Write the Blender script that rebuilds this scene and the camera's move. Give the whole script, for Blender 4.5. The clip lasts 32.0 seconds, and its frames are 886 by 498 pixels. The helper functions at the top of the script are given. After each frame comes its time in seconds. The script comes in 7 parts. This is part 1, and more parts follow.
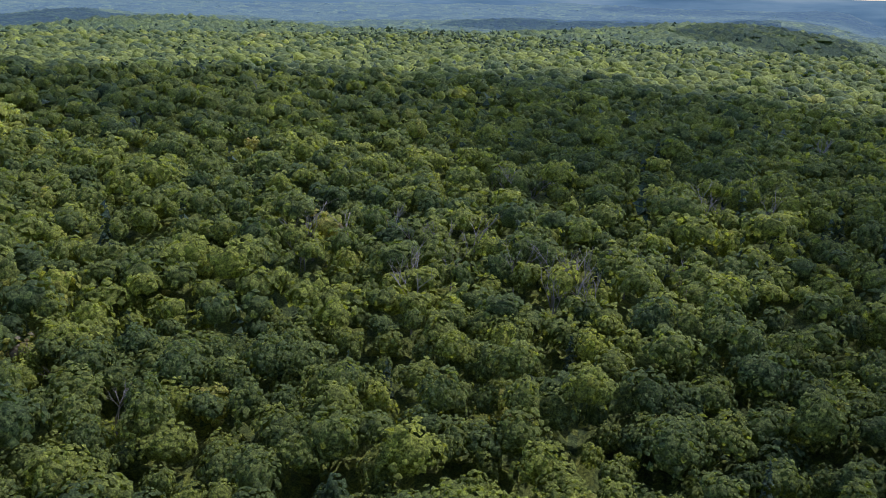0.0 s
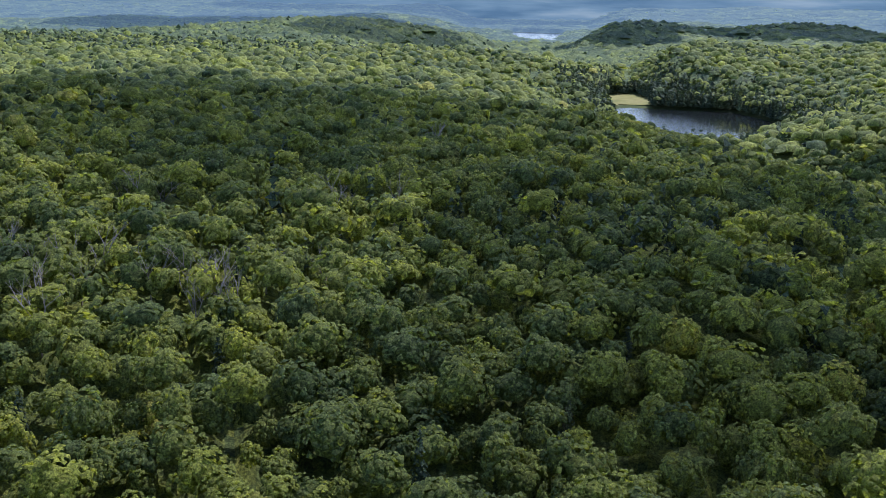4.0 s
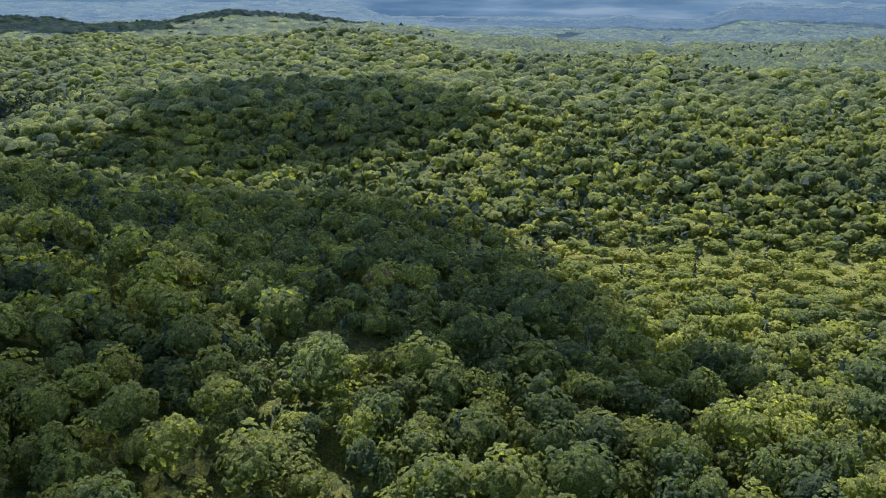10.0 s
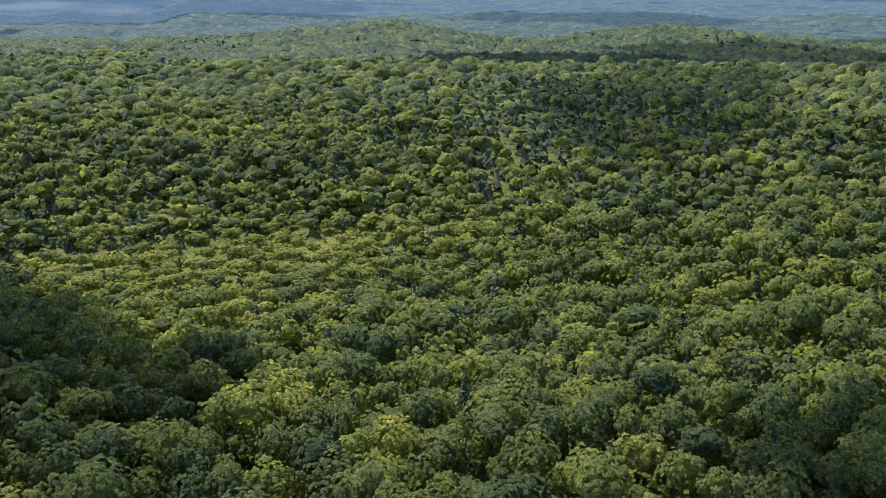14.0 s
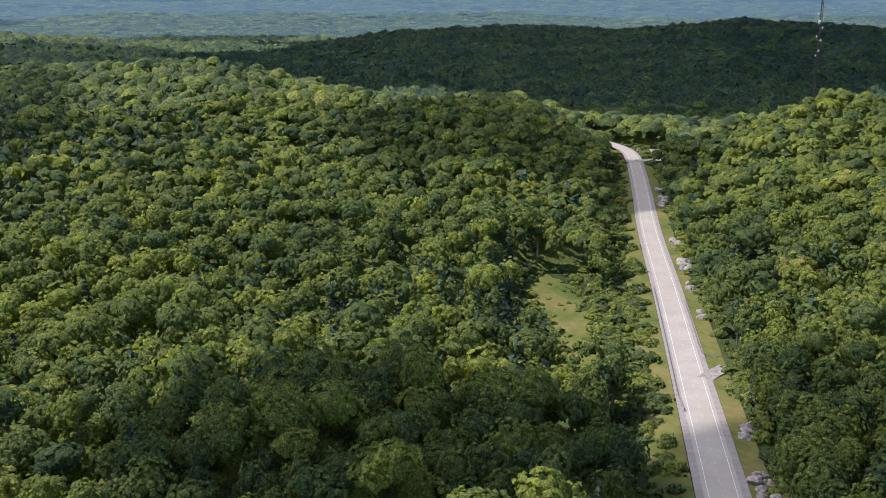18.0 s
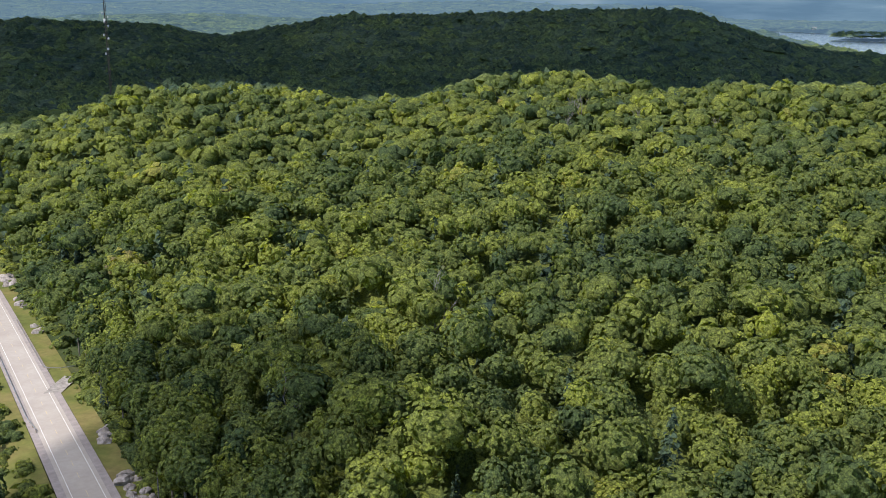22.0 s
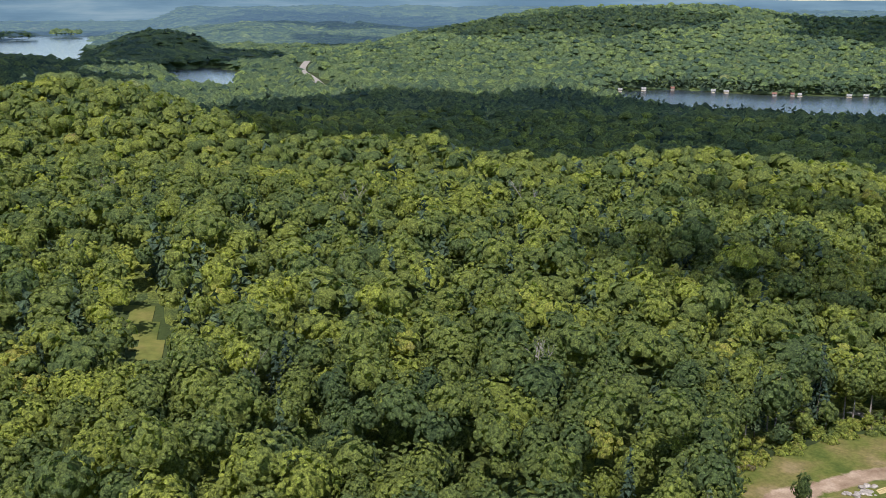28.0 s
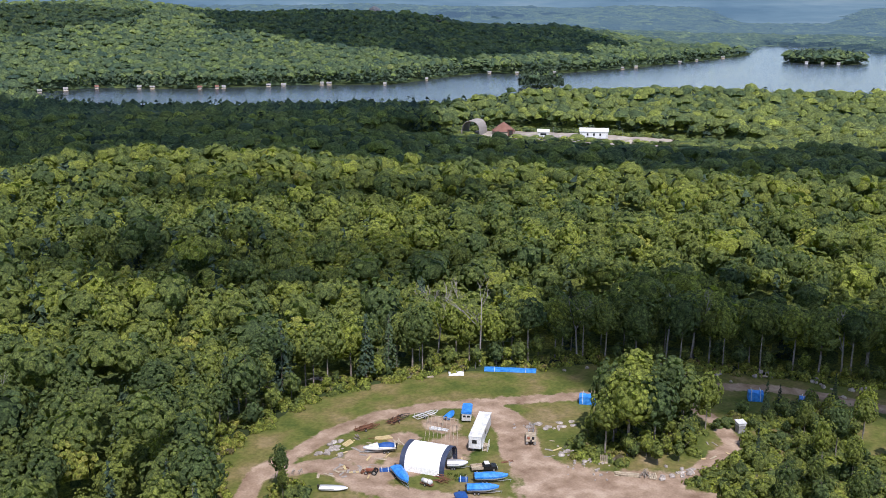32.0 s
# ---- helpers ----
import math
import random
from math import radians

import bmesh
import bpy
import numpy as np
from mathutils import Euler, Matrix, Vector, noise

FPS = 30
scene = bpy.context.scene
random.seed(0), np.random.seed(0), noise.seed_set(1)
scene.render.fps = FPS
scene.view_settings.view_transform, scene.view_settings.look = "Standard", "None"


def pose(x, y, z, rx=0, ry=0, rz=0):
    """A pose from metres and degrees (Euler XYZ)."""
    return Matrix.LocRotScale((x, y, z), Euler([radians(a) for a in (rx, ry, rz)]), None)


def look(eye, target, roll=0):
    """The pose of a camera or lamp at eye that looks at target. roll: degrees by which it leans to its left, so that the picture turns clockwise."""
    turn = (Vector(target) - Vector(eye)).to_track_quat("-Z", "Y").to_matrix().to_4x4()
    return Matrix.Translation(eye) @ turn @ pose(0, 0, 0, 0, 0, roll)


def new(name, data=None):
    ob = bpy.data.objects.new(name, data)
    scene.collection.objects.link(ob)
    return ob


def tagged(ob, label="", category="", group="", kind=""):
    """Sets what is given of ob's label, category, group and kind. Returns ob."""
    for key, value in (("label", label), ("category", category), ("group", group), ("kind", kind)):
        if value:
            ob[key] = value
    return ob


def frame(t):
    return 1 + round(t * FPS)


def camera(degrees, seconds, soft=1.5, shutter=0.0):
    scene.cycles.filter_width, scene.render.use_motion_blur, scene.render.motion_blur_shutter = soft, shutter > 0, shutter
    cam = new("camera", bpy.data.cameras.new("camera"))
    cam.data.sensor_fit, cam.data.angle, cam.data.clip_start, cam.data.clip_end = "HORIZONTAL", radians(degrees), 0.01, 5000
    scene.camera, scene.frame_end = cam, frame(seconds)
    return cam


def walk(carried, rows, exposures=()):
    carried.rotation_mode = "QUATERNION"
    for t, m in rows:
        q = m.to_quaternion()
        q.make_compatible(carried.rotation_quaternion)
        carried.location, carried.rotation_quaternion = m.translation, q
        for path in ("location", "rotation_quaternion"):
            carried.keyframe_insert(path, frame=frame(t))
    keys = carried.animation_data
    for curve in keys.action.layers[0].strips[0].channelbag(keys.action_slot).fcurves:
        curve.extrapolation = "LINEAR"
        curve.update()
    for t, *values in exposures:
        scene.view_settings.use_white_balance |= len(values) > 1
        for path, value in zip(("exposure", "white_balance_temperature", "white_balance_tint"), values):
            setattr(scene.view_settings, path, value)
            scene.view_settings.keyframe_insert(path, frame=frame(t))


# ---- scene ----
# A drone that hovers over the forest and turns on the spot.
cam = camera(48.34, 32.0, 0.8)
EYE = (0.0, 0.0, 110.0)


def heading(yaw, pitch, roll):
    return pose(*EYE, 90 + pitch, 0, yaw) @ pose(0, 0, 0, 0, 0, roll)


PATH = [
    (0.0, heading(28.44, -14.70, 1.05)),
    (0.5, heading(24.60, -14.70, 0.93)),
    (1.0, heading(23.06, -14.70, 0.93)),
    (1.5, heading(22.00, -14.71, 0.97)),
    (2.0, heading(20.05, -14.71, 0.99)),
    (2.5, heading(16.85, -14.70, 0.96)),
    (4.5, heading(3.56, -14.70, 0.63)),
    (5.0, heading(0.00, -14.71, 0.63)),
    (5.5, heading(-3.55, -14.70, 0.59)),
    (6.0, heading(-7.14, -14.70, 0.56)),
    (6.5, heading(-10.68, -14.69, 0.56)),
    (7.0, heading(-14.05, -14.69, 0.55)),
    (7.5, heading(-17.26, -14.71, 0.51)),
    (8.0, heading(-20.35, -14.70, 0.49)),
    (8.5, heading(-23.74, -14.73, 0.42)),
    (9.0, heading(-27.71, -14.76, 0.37)),
    (9.5, heading(-31.83, -14.77, 0.38)),
    (10.0, heading(-35.76, -14.77, 0.31)),
    (10.5, heading(-39.59, -14.80, 0.24)),
    (11.0, heading(-43.56, -14.83, 0.25)),
    (11.5, heading(-47.54, -14.86, 0.20)),
    (12.0, heading(-51.51, -14.88, 0.21)),
    (12.5, heading(-55.26, -14.92, 0.10)),
    (13.0, heading(-58.94, -14.94, 0.10)),
    (13.5, heading(-62.60, -14.97, 0.13)),
    (15.5, heading(-78.32, -15.05, 0.43)),
    (16.0, heading(-83.73, -15.02, 0.43)),
    (16.5, heading(-89.23, -14.98, 0.42)),
    (17.0, heading(-94.71, -14.93, 0.34)),
    (17.5, heading(-100.05, -14.90, 0.28)),
    (18.0, heading(-105.28, -14.90, 0.19)),
    (18.5, heading(-110.61, -14.90, 0.20)),
    (19.0, heading(-116.02, -14.88, 0.20)),
    (19.5, heading(-121.42, -14.86, 0.28)),
    (20.0, heading(-125.69, -14.85, 0.27)),
    (20.5, heading(-129.90, -14.85, 0.26)),
    (21.0, heading(-134.41, -14.82, 0.31)),
    (21.5, heading(-139.44, -14.80, 0.32)),
    (22.0, heading(-144.21, -14.78, 0.33)),
    (22.5, heading(-148.60, -14.76, 0.31)),
    (23.0, heading(-152.94, -14.75, 0.34)),
    (23.5, heading(-156.49, -14.72, 0.35)),
    (24.0, heading(-160.04, -14.70, 0.35)),
    (24.5, heading(-163.64, -14.69, 0.35)),
    (26.5, heading(-178.36, -14.56, 0.45)),
    (27.0, heading(-182.64, -14.53, 0.44)),
    (27.5, heading(-186.74, -14.51, 0.40)),
    (28.0, heading(-191.37, -14.51, 0.36)),
    (28.5, heading(-195.54, -14.49, 0.36)),
    (29.0, heading(-199.44, -14.49, 0.35)),
    (29.5, heading(-203.29, -14.50, 0.37)),
    (30.0, heading(-207.15, -14.51, 0.37)),
    (30.5, heading(-211.15, -14.52, 0.39)),
    (31.0, heading(-215.35, -14.52, 0.33)),
    (31.5, heading(-219.56, -14.55, 0.35)),
    (32.0, heading(-223.52, -14.58, 0.31)),
]
walk(cam, PATH, [(0.0, 0.72, 6050, 21), (3.0, 0.92, 6050, 21), (6.0, 1.03, 6050, 22), (10.0, 0.94, 6050, 22), (13.0, 0.80, 6050, 22), (18.0, 0.64, 6250, 17), (21.0, 0.60, 6300, 16),
                 (23.0, 0.70, 6500, 12), (28.0, 0.68, 6500, 12), (32.0, 0.60, 6250, 17)])

# ---------------------------------------------------------------- world, sun, clouds
SUN_AZ, SUN_EL = -30.0, 58.0      # bearing counter-clockwise from +y, and height
sun_way = Vector((-math.sin(radians(SUN_AZ)) * math.cos(radians(SUN_EL)),
                  math.cos(radians(SUN_AZ)) * math.cos(radians(SUN_EL)), math.sin(radians(SUN_EL))))
world = bpy.data.worlds.new("sky")
scene.world = world
world.use_nodes = True
wn = world.node_tree.nodes
sky = wn.new("ShaderNodeTexSky")
sky.sky_type, sky.sun_disc = "NISHITA", False
sky.sun_elevation, sky.sun_rotation = radians(SUN_EL), radians(-SUN_AZ)
sky.air_density, sky.dust_density = 1.1, 0.6
world.node_tree.links.new(sky.outputs[0], wn["Background"].inputs[0])
wn["Background"].inputs[1].default_value = 0.14
sun_data = bpy.data.lights.new("sun", "SUN")
sun_data.energy, sun_data.angle, sun_data.color = 3.5, radians(0.55), (1.0, 0.95, 0.89)
sun = new("sun", sun_data)
sun.matrix_world = look(Vector((0, 0, 900)), Vector((0, 0, 900)) - sun_way)


# ---------------------------------------------------------------- node helpers
def material(name, rough=0.8, spec=0.3):
    m = bpy.data.materials.new(name)
    m.use_nodes = True
    b = m.node_tree.nodes["Principled BSDF"]
    b.inputs["Roughness"].default_value = rough
    b.inputs["Specular IOR Level"].default_value = spec
    return m, m.node_tree.nodes, m.node_tree.links, b


def ramp(nodes, links, source, stops):
    r = nodes.new("ShaderNodeValToRGB")
    e = r.color_ramp.elements
    while len(e) < len(stops):
        e.new(0.5)
    for k, (p, c) in zip(e, stops):
        k.position, k.color = p, (*c, 1)
    links.new(source, r.inputs[0])
    return r.outputs[0]


def noise_tex(nodes, links, scale, detail=4.0, rough=0.55, stretch=None):
    tc = nodes.new("ShaderNodeTexCoord")
    n = nodes.new("ShaderNodeTexNoise")
    n.inputs["Scale"].default_value, n.inputs["Detail"].default_value = scale, detail
    n.inputs["Roughness"].default_value = rough
    if stretch:
        mp = nodes.new("ShaderNodeMapping")
        mp.inputs["Scale"].default_value = stretch
        links.new(tc.outputs["Object"], mp.inputs[0])
        links.new(mp.outputs[0], n.inputs[0])
    else:
        links.new(tc.outputs["Object"], n.inputs[0])
    return n.outputs[0]


def mix(nodes, links, kind, fac, a, b):
    m = nodes.new("ShaderNodeMix")
    m.data_type, m.blend_type = "RGBA", kind
    for socket, v in ((m.inputs[0], fac), (m.inputs[6], a), (m.inputs[7], b)):
        if isinstance(v, bpy.types.NodeSocket):
            links.new(v, socket)
        elif isinstance(v, tuple):
            socket.default_value = (*v, 1)
        else:
            socket.default_value = v
    return m.outputs[2]


def bump(nodes, links, b, height, strength, distance):
    k = nodes.new("ShaderNodeBump")
    k.inputs["Strength"].default_value, k.inputs["Distance"].default_value = strength, distance
    links.new(height, k.inputs["Height"])
    links.new(k.outputs[0], b.inputs["Normal"])


def plain(name, stops, scale=1.0, rough=0.7, spec=0.3, metal=0.0, relief=0.0, reach=0.05, wear=0.55):
    """A surface whose colour wanders between the stops."""
    m, n, l, b = material(name, rough, spec)
    t = noise_tex(n, l, scale, 5.0)
    span = [(0.3 + 0.4 * i / max(1, len(stops) - 1), c) for i, c in enumerate(stops)]
    worn = ramp(n, l, noise_tex(n, l, scale * 6.5, 4.0, 0.65), [(0.35, (0.72, 0.72, 0.72)), (0.65, (1.25, 1.25, 1.25))])
    l.new(mix(n, l, "MULTIPLY", wear, ramp(n, l, t, span), worn), b.inputs["Base Color"])
    b.inputs["Metallic"].default_value = metal
    if relief:
        bump(n, l, b, noise_tex(n, l, scale * 4, 4.0), relief, reach)
    return m


# ---------------------------------------------------------------- materials of the land
LEAF = [(0.0, (0.063, 0.098, 0.052)), (0.30, (0.106, 0.147, 0.060)), (0.58, (0.182, 0.217, 0.064)),
        (0.84, (0.258, 0.294, 0.066)), (0.955, (0.300, 0.290, 0.090)), (0.985, (0.205, 0.170, 0.095)), (1.0, (0.18, 0.165, 0.14))]


def foliage(name, own, stops=LEAF, through_light=0.42, grain=0.35, haze_glow=0.0, coarse=1.0):
    """Leaves: one tint a tree (its own random number, or the number stored with its leaves), spread leaf by leaf."""
    m, n, l, b = material(name, 0.6, 0.08)
    if own:
        span = n.new("ShaderNodeMapRange")
        l.new(n.new("ShaderNodeObjectInfo").outputs["Random"], span.inputs[0])
        span.inputs[3].default_value, span.inputs[4].default_value = 0.16, 0.80
        tint = span.outputs[0]
    else:
        a = n.new("ShaderNodeAttribute")
        a.attribute_name = "tint"
        tint = a.outputs["Fac"]
    isl = n.new("ShaderNodeNewGeometry").outputs["Random Per Island"]
    add = n.new("ShaderNodeMath")
    add.operation = "MULTIPLY_ADD"
    l.new(isl, add.inputs[0])
    add.inputs[1].default_value = 0.16
    l.new(tint, add.inputs[2])
    sub = n.new("ShaderNodeMath")
    sub.operation, sub.use_clamp = "SUBTRACT", True
    l.new(add.outputs[0], sub.inputs[0])
    sub.inputs[1].default_value = 0.08
    base = ramp(n, l, sub.outputs[0], stops)
    wide = noise_tex(n, l, 0.012, 3.0)
    base = mix(n, l, "MULTIPLY", grain, base, ramp(n, l, wide, [(0.38, (0.60, 0.68, 0.70)), (0.62, (1.25, 1.20, 1.0))]))
    fine = noise_tex(n, l, 0.75 * coarse, 6.0, 0.72)
    base = mix(n, l, "MULTIPLY", 0.55, base, ramp(n, l, fine, [(0.40, (0.42, 0.46, 0.48)), (0.50, (0.98, 0.98, 0.98)), (0.60, (1.6, 1.56, 1.42))]))
    leafy = noise_tex(n, l, 1.8 * coarse, 4.0, 0.75)
    base = mix(n, l, "MULTIPLY", 0.8, base, ramp(n, l, leafy, [(0.42, (0.42, 0.45, 0.48)), (0.50, (0.98, 0.98, 0.98)), (0.60, (1.62, 1.58, 1.42))]))
    l.new(base, b.inputs["Base Color"])
    base = mix(n, l, "MULTIPLY", 1.0, base, ramp(n, l, isl, [(0.0, (0.78, 0.80, 0.84)), (0.5, (1.0, 1.0, 1.0)), (1.0, (1.25, 1.23, 1.15))]))
    bump(n, l, b, leafy, 0.9, 0.6 / coarse)
    tr = n.new("ShaderNodeBsdfTranslucent")
    bright = mix(n, l, "MULTIPLY", 1.0, base, (1.62, 1.62, 0.7))
    l.new(bright, tr.inputs[0])
    ms = n.new("ShaderNodeMixShader")
    ms.inputs[0].default_value = through_light
    l.new(b.outputs[0], ms.inputs[1])
    l.new(tr.outputs[0], ms.inputs[2])
    last = ms
    # blue emission mixed over the leaves stands in for haze
    if haze_glow:
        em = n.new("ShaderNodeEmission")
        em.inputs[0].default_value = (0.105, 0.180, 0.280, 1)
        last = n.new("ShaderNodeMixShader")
        last.inputs[0].default_value = haze_glow
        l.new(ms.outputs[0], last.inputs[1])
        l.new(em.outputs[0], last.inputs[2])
    l.new(last.outputs[0], n["Material Output"].inputs[0])
    return m


CONIFER = [(0.0, (0.036, 0.058, 0.046)), (0.5, (0.058, 0.088, 0.058)), (0.9, (0.088, 0.122, 0.062)), (1.0, (0.10, 0.10, 0.065))]
leaf_woods = foliage("leaves_of_the_woods", False)
leaf_tree = foliage("leaves_of_a_tree", True)
# less red and more blue than LEAF: haze put into the far leaf colour
HAZED_LEAF = [(p, (c[0] * 0.78, c[1] * 0.90, c[2] * 1.5)) for p, c in LEAF[:5]]
# the farthest woods also glow blue, as haze
hazed_backdrop_woods = [foliage("hazed_glowing_hills", False, HAZED_LEAF, haze_glow=k, coarse=0.15) for k in (0.28, 0.55)]
hazed_leaf_hills = foliage("hazed_leaves_of_the_hills", False, HAZED_LEAF, coarse=0.3)
# a milder bluing of the leaves for the middle distance
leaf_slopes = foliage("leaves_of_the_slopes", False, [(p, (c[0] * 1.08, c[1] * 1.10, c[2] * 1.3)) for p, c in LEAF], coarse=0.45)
needle_woods = foliage("needles_of_the_woods", False, CONIFER, 0.08)
needle_tree = foliage("needles_of_a_tree", True, CONIFER, 0.08)
bark = plain("bark", [(0.09, 0.075, 0.06), (0.22, 0.19, 0.16), (0.38, 0.35, 0.31)], 1.4, 0.9, 0.1)
dead_wood = plain("dead_wood", [(0.20, 0.18, 0.16), (0.36, 0.33, 0.30)], 1.0, 0.9, 0.1)

ground_mat, n, l, b = material("forest_floor", 0.95, 0.1)
c1 = ramp(n, l, noise_tex(n, l, 0.05, 6.0), [(0.3, (0.022, 0.032, 0.014)), (0.55, (0.045, 0.066, 0.024)), (0.75, (0.075, 0.085, 0.036))])
l.new(mix(n, l, "MULTIPLY", 0.5, c1, ramp(n, l, noise_tex(n, l, 1.2, 4.0), [(0.3, (0.5, 0.5, 0.5)), (0.7, (1.4, 1.3, 1.1))])), b.inputs["Base Color"])
bump(n, l, b, noise_tex(n, l, 0.6, 5.0), 0.6, 0.6)

water_mat, n, l, b = material("lake_water", 0.16, 1.0)
b.inputs["Base Color"].default_value = (0.030, 0.040, 0.052, 1)
bump(n, l, b, noise_tex(n, l, 0.35, 5.0, 0.6, (1.0, 0.6, 1.0)), 0.8, 0.6)
pond_mat, n, l, b = material("still_pond_water", 0.05, 1.0)
b.inputs["Base Color"].default_value = (0.010, 0.014, 0.016, 1)
ruffled = n.new("ShaderNodeMapRange")     # the wind ruffles one half of the pond
sep = n.new("ShaderNodeSeparateXYZ")
l.new(n.new("ShaderNodeTexCoord").outputs["Object"], sep.inputs[0])
l.new(sep.outputs[0], ruffled.inputs[0])
for k, v in ((1, 135.0), (2, 185.0), (3, 0.22), (4, 0.03)):
    ruffled.inputs[k].default_value = v
wave = n.new("ShaderNodeMath")
wave.operation = "MULTIPLY"
l.new(noise_tex(n, l, 0.5, 4.0), wave.inputs[0])
l.new(ruffled.outputs[0], wave.inputs[1])
bump(n, l, b, wave.outputs[0], 0.9, 1.2)


# ---------------------------------------------------------------- the lie of the land
def polar(bearing, reach):
    return (-math.sin(radians(bearing)) * reach, math.cos(radians(bearing)) * reach)


# ridges and hollows round the hovering point, nearest first.
# crests: bearing, reach, and how many degrees their tree tops lie below the eye; hollows: bearing, reach, height of the ground
INNER_SLOPE = [(58, 350, 10.3), (10, 350, 10.5), (0, 340, 11.2), (-10, 320, 12.5), (-20, 290, 14.6), (-30, 270, 16.6), (-40, 250, 19.0), (-48, 220, 22.5), (-60, 210, 23.5),
               (-100, 210, 23.3), (-118, 200, 25.0), (-126, 200, 23.8), (-150, 210, 21.5), (-180, 210, 22.0), (-200, 210, 22.5), (-215, 210, 24.0), (-254, 210, 24.0)]
SHOULDER = [(58, 700, 4.0), (37.7, 700, 4.33), (26.5, 690, 4.9), (16.5, 670, 5.6), (3.6, 640, 6.14), (-2.4, 630, 6.5), (-5.4, 620, 7.4), (-8.6, 600, 7.9), (-13.5, 560, 9.2),
            (-16.6, 530, 10.1), (-20.9, 500, 11.1), (-29.2, 460, 11.8), (-34.1, 440, 12.7), (-40.1, 410, 14.1), (-43.5, 380, 15.4), (-47, 350, 16.7), (-50.4, 320, 17.9),
            (-56, 320, 18.0), (-65, 340, 17.2), (-80, 340, 16.8), (-108, 340, 16.4), (-116, 330, 17.5), (-124, 320, 15.6), (-135, 330, 14.2), (-150, 340, 12.3), (-165, 340, 12.5),
            (-180, 330, 13.7), (-195, 330, 14.0), (-210, 330, 14.6), (-223, 330, 15.3), (-254, 330, 15.3)]
CREEK = [(58, 850, 22), (20, 850, 20), (10, 820, 8), (3, 800, -8), (-3, 780, -20), (-9, 720, -20), (-12, 660, -16), (-20, 580, -12), (-30, 540, -14), (-40, 480, -16), (-47, 440, -15),
         (-65, 430, -13), (-80, 420, -10), (-95, 420, -6), (-108, 430, -6), (-116, 450, -14), (-124, 400, 5), (-135, 410, 9), (-150, 430, 20), (-165, 430, 18), (-180, 420, 10),
         (-195, 410, 6), (-210, 400, 3), (-223, 400, 0), (-254, 400, 0)]
MIDDLE_HILL = [(58, 1000, 3.95), (20, 1000, 4.0), (8, 980, 4.4), (3, 960, 5.2), (-2, 900, 7.3), (-9, 880, 7.6), (-12.7, 760, 6.85), (-15.9, 760, 6.06), (-20.8, 760, 5.4), (-27, 790, 5.08),
               (-33.5, 800, 5.0), (-38, 780, 5.2), (-44, 680, 6.6), (-50, 580, 8.6), (-65, 560, 8.9), (-80, 550, 9.2), (-108, 540, 9.2), (-116, 560, 11.5), (-124, 490, 9.8), (-135, 490, 9.2),
               (-150, 500, 7.6), (-165, 500, 7.8), (-180, 490, 9.3), (-195, 470, 10.3), (-210, 460, 10.6), (-223, 460, 11.2), (-254, 460, 11.2)]
SADDLE = [(58, 1080, 19), (20, 1080, 19), (8, 1080, 8), (3, 1080, -8), (-2, 1100, -27), (-13, 1150, -27), (-16, 1100, -10), (-20, 1080, 2), (-30, 1050, 5), (-38, 950, 12), (-44, 820, 14),
          (-50, 740, 13), (-80, 740, 13), (-95, 680, 14), (-108, 640, 13), (-116, 680, -14), (-124, 580, 12), (-135, 570, 18), (-150, 600, 28), (-165, 600, 29), (-180, 560, 14), (-195, 510, 7),
          (-210, 510, 5), (-223, 500, 1), (-254, 500, 1)]
POND_HILLS = [(58, 1150, 3.4), (44, 1150, 3.55), (26, 1150, 3.58), (19.7, 1150, 3.5), (13.3, 1230, 3.1), (7, 1250, 3.06), (3.9, 1250, 3.29), (0.8, 1250, 3.5), (-1.6, 1250, 4.0), (-2.8, 1300, 5.0),
              (-3.3, 1360, 5.7), (-3.8, 1420, 4.4), (-5.2, 1480, 3.12), (-7.4, 1540, 2.49), (-13, 1540, 2.8), (-16.9, 1520, 2.45), (-20.1, 1500, 2.65), (-24, 1450, 2.65), (-30.3, 1400, 2.1),
              (-33.4, 1330, 2.55), (-36.6, 1150, 3.3), (-41.7, 1000, 3.74), (-49, 960, 4.1), (-60, 960, 4.15), (-75, 980, 4.25), (-82, 980, 4.2)]
ROAD_HILLS = [(-90, 900, 4.0), (-92.3, 850, 3.96), (-95.3, 820, 4.7), (-98.3, 800, 5.3), (-101.4, 780, 6.04), (-104.6, 760, 6.4), (-107.2, 740, 5.92), (-109.5, 730, 5.96), (-111.1, 740, 6.66),
              (-113, 770, 7.2), (-117.6, 800, 7.42), (-120.8, 720, 7.28), (-123.9, 680, 6.37), (-126, 670, 5.7), (-129.6, 660, 5.26), (-133.4, 650, 5.4), (-139.9, 650, 6.3), (-143.2, 670, 5.8)]
GLADE_HILLS = [(-146.4, 690, 4.95), (-150, 700, 4.4), (-153.5, 700, 4.75), (-156.3, 680, 5.3), (-161, 690, 5.08), (-167.3, 700, 4.56), (-169.9, 700, 4.3), (-173.7, 680, 4.8), (-176.9, 650, 5.8),
               (-180.7, 630, 6.9), (-183.9, 610, 7.5), (-188.9, 580, 8.15), (-193.8, 560, 8.8), (-197, 535, 9.3), (-201.8, 540, 8.75), (-207, 550, 8.6), (-212.6, 550, 8.75), (-217.4, 545, 9.2),
               (-224, 540, 9.8), (-231, 535, 10.0), (-237, 530, 9.9), (-254, 530, 9.5)]
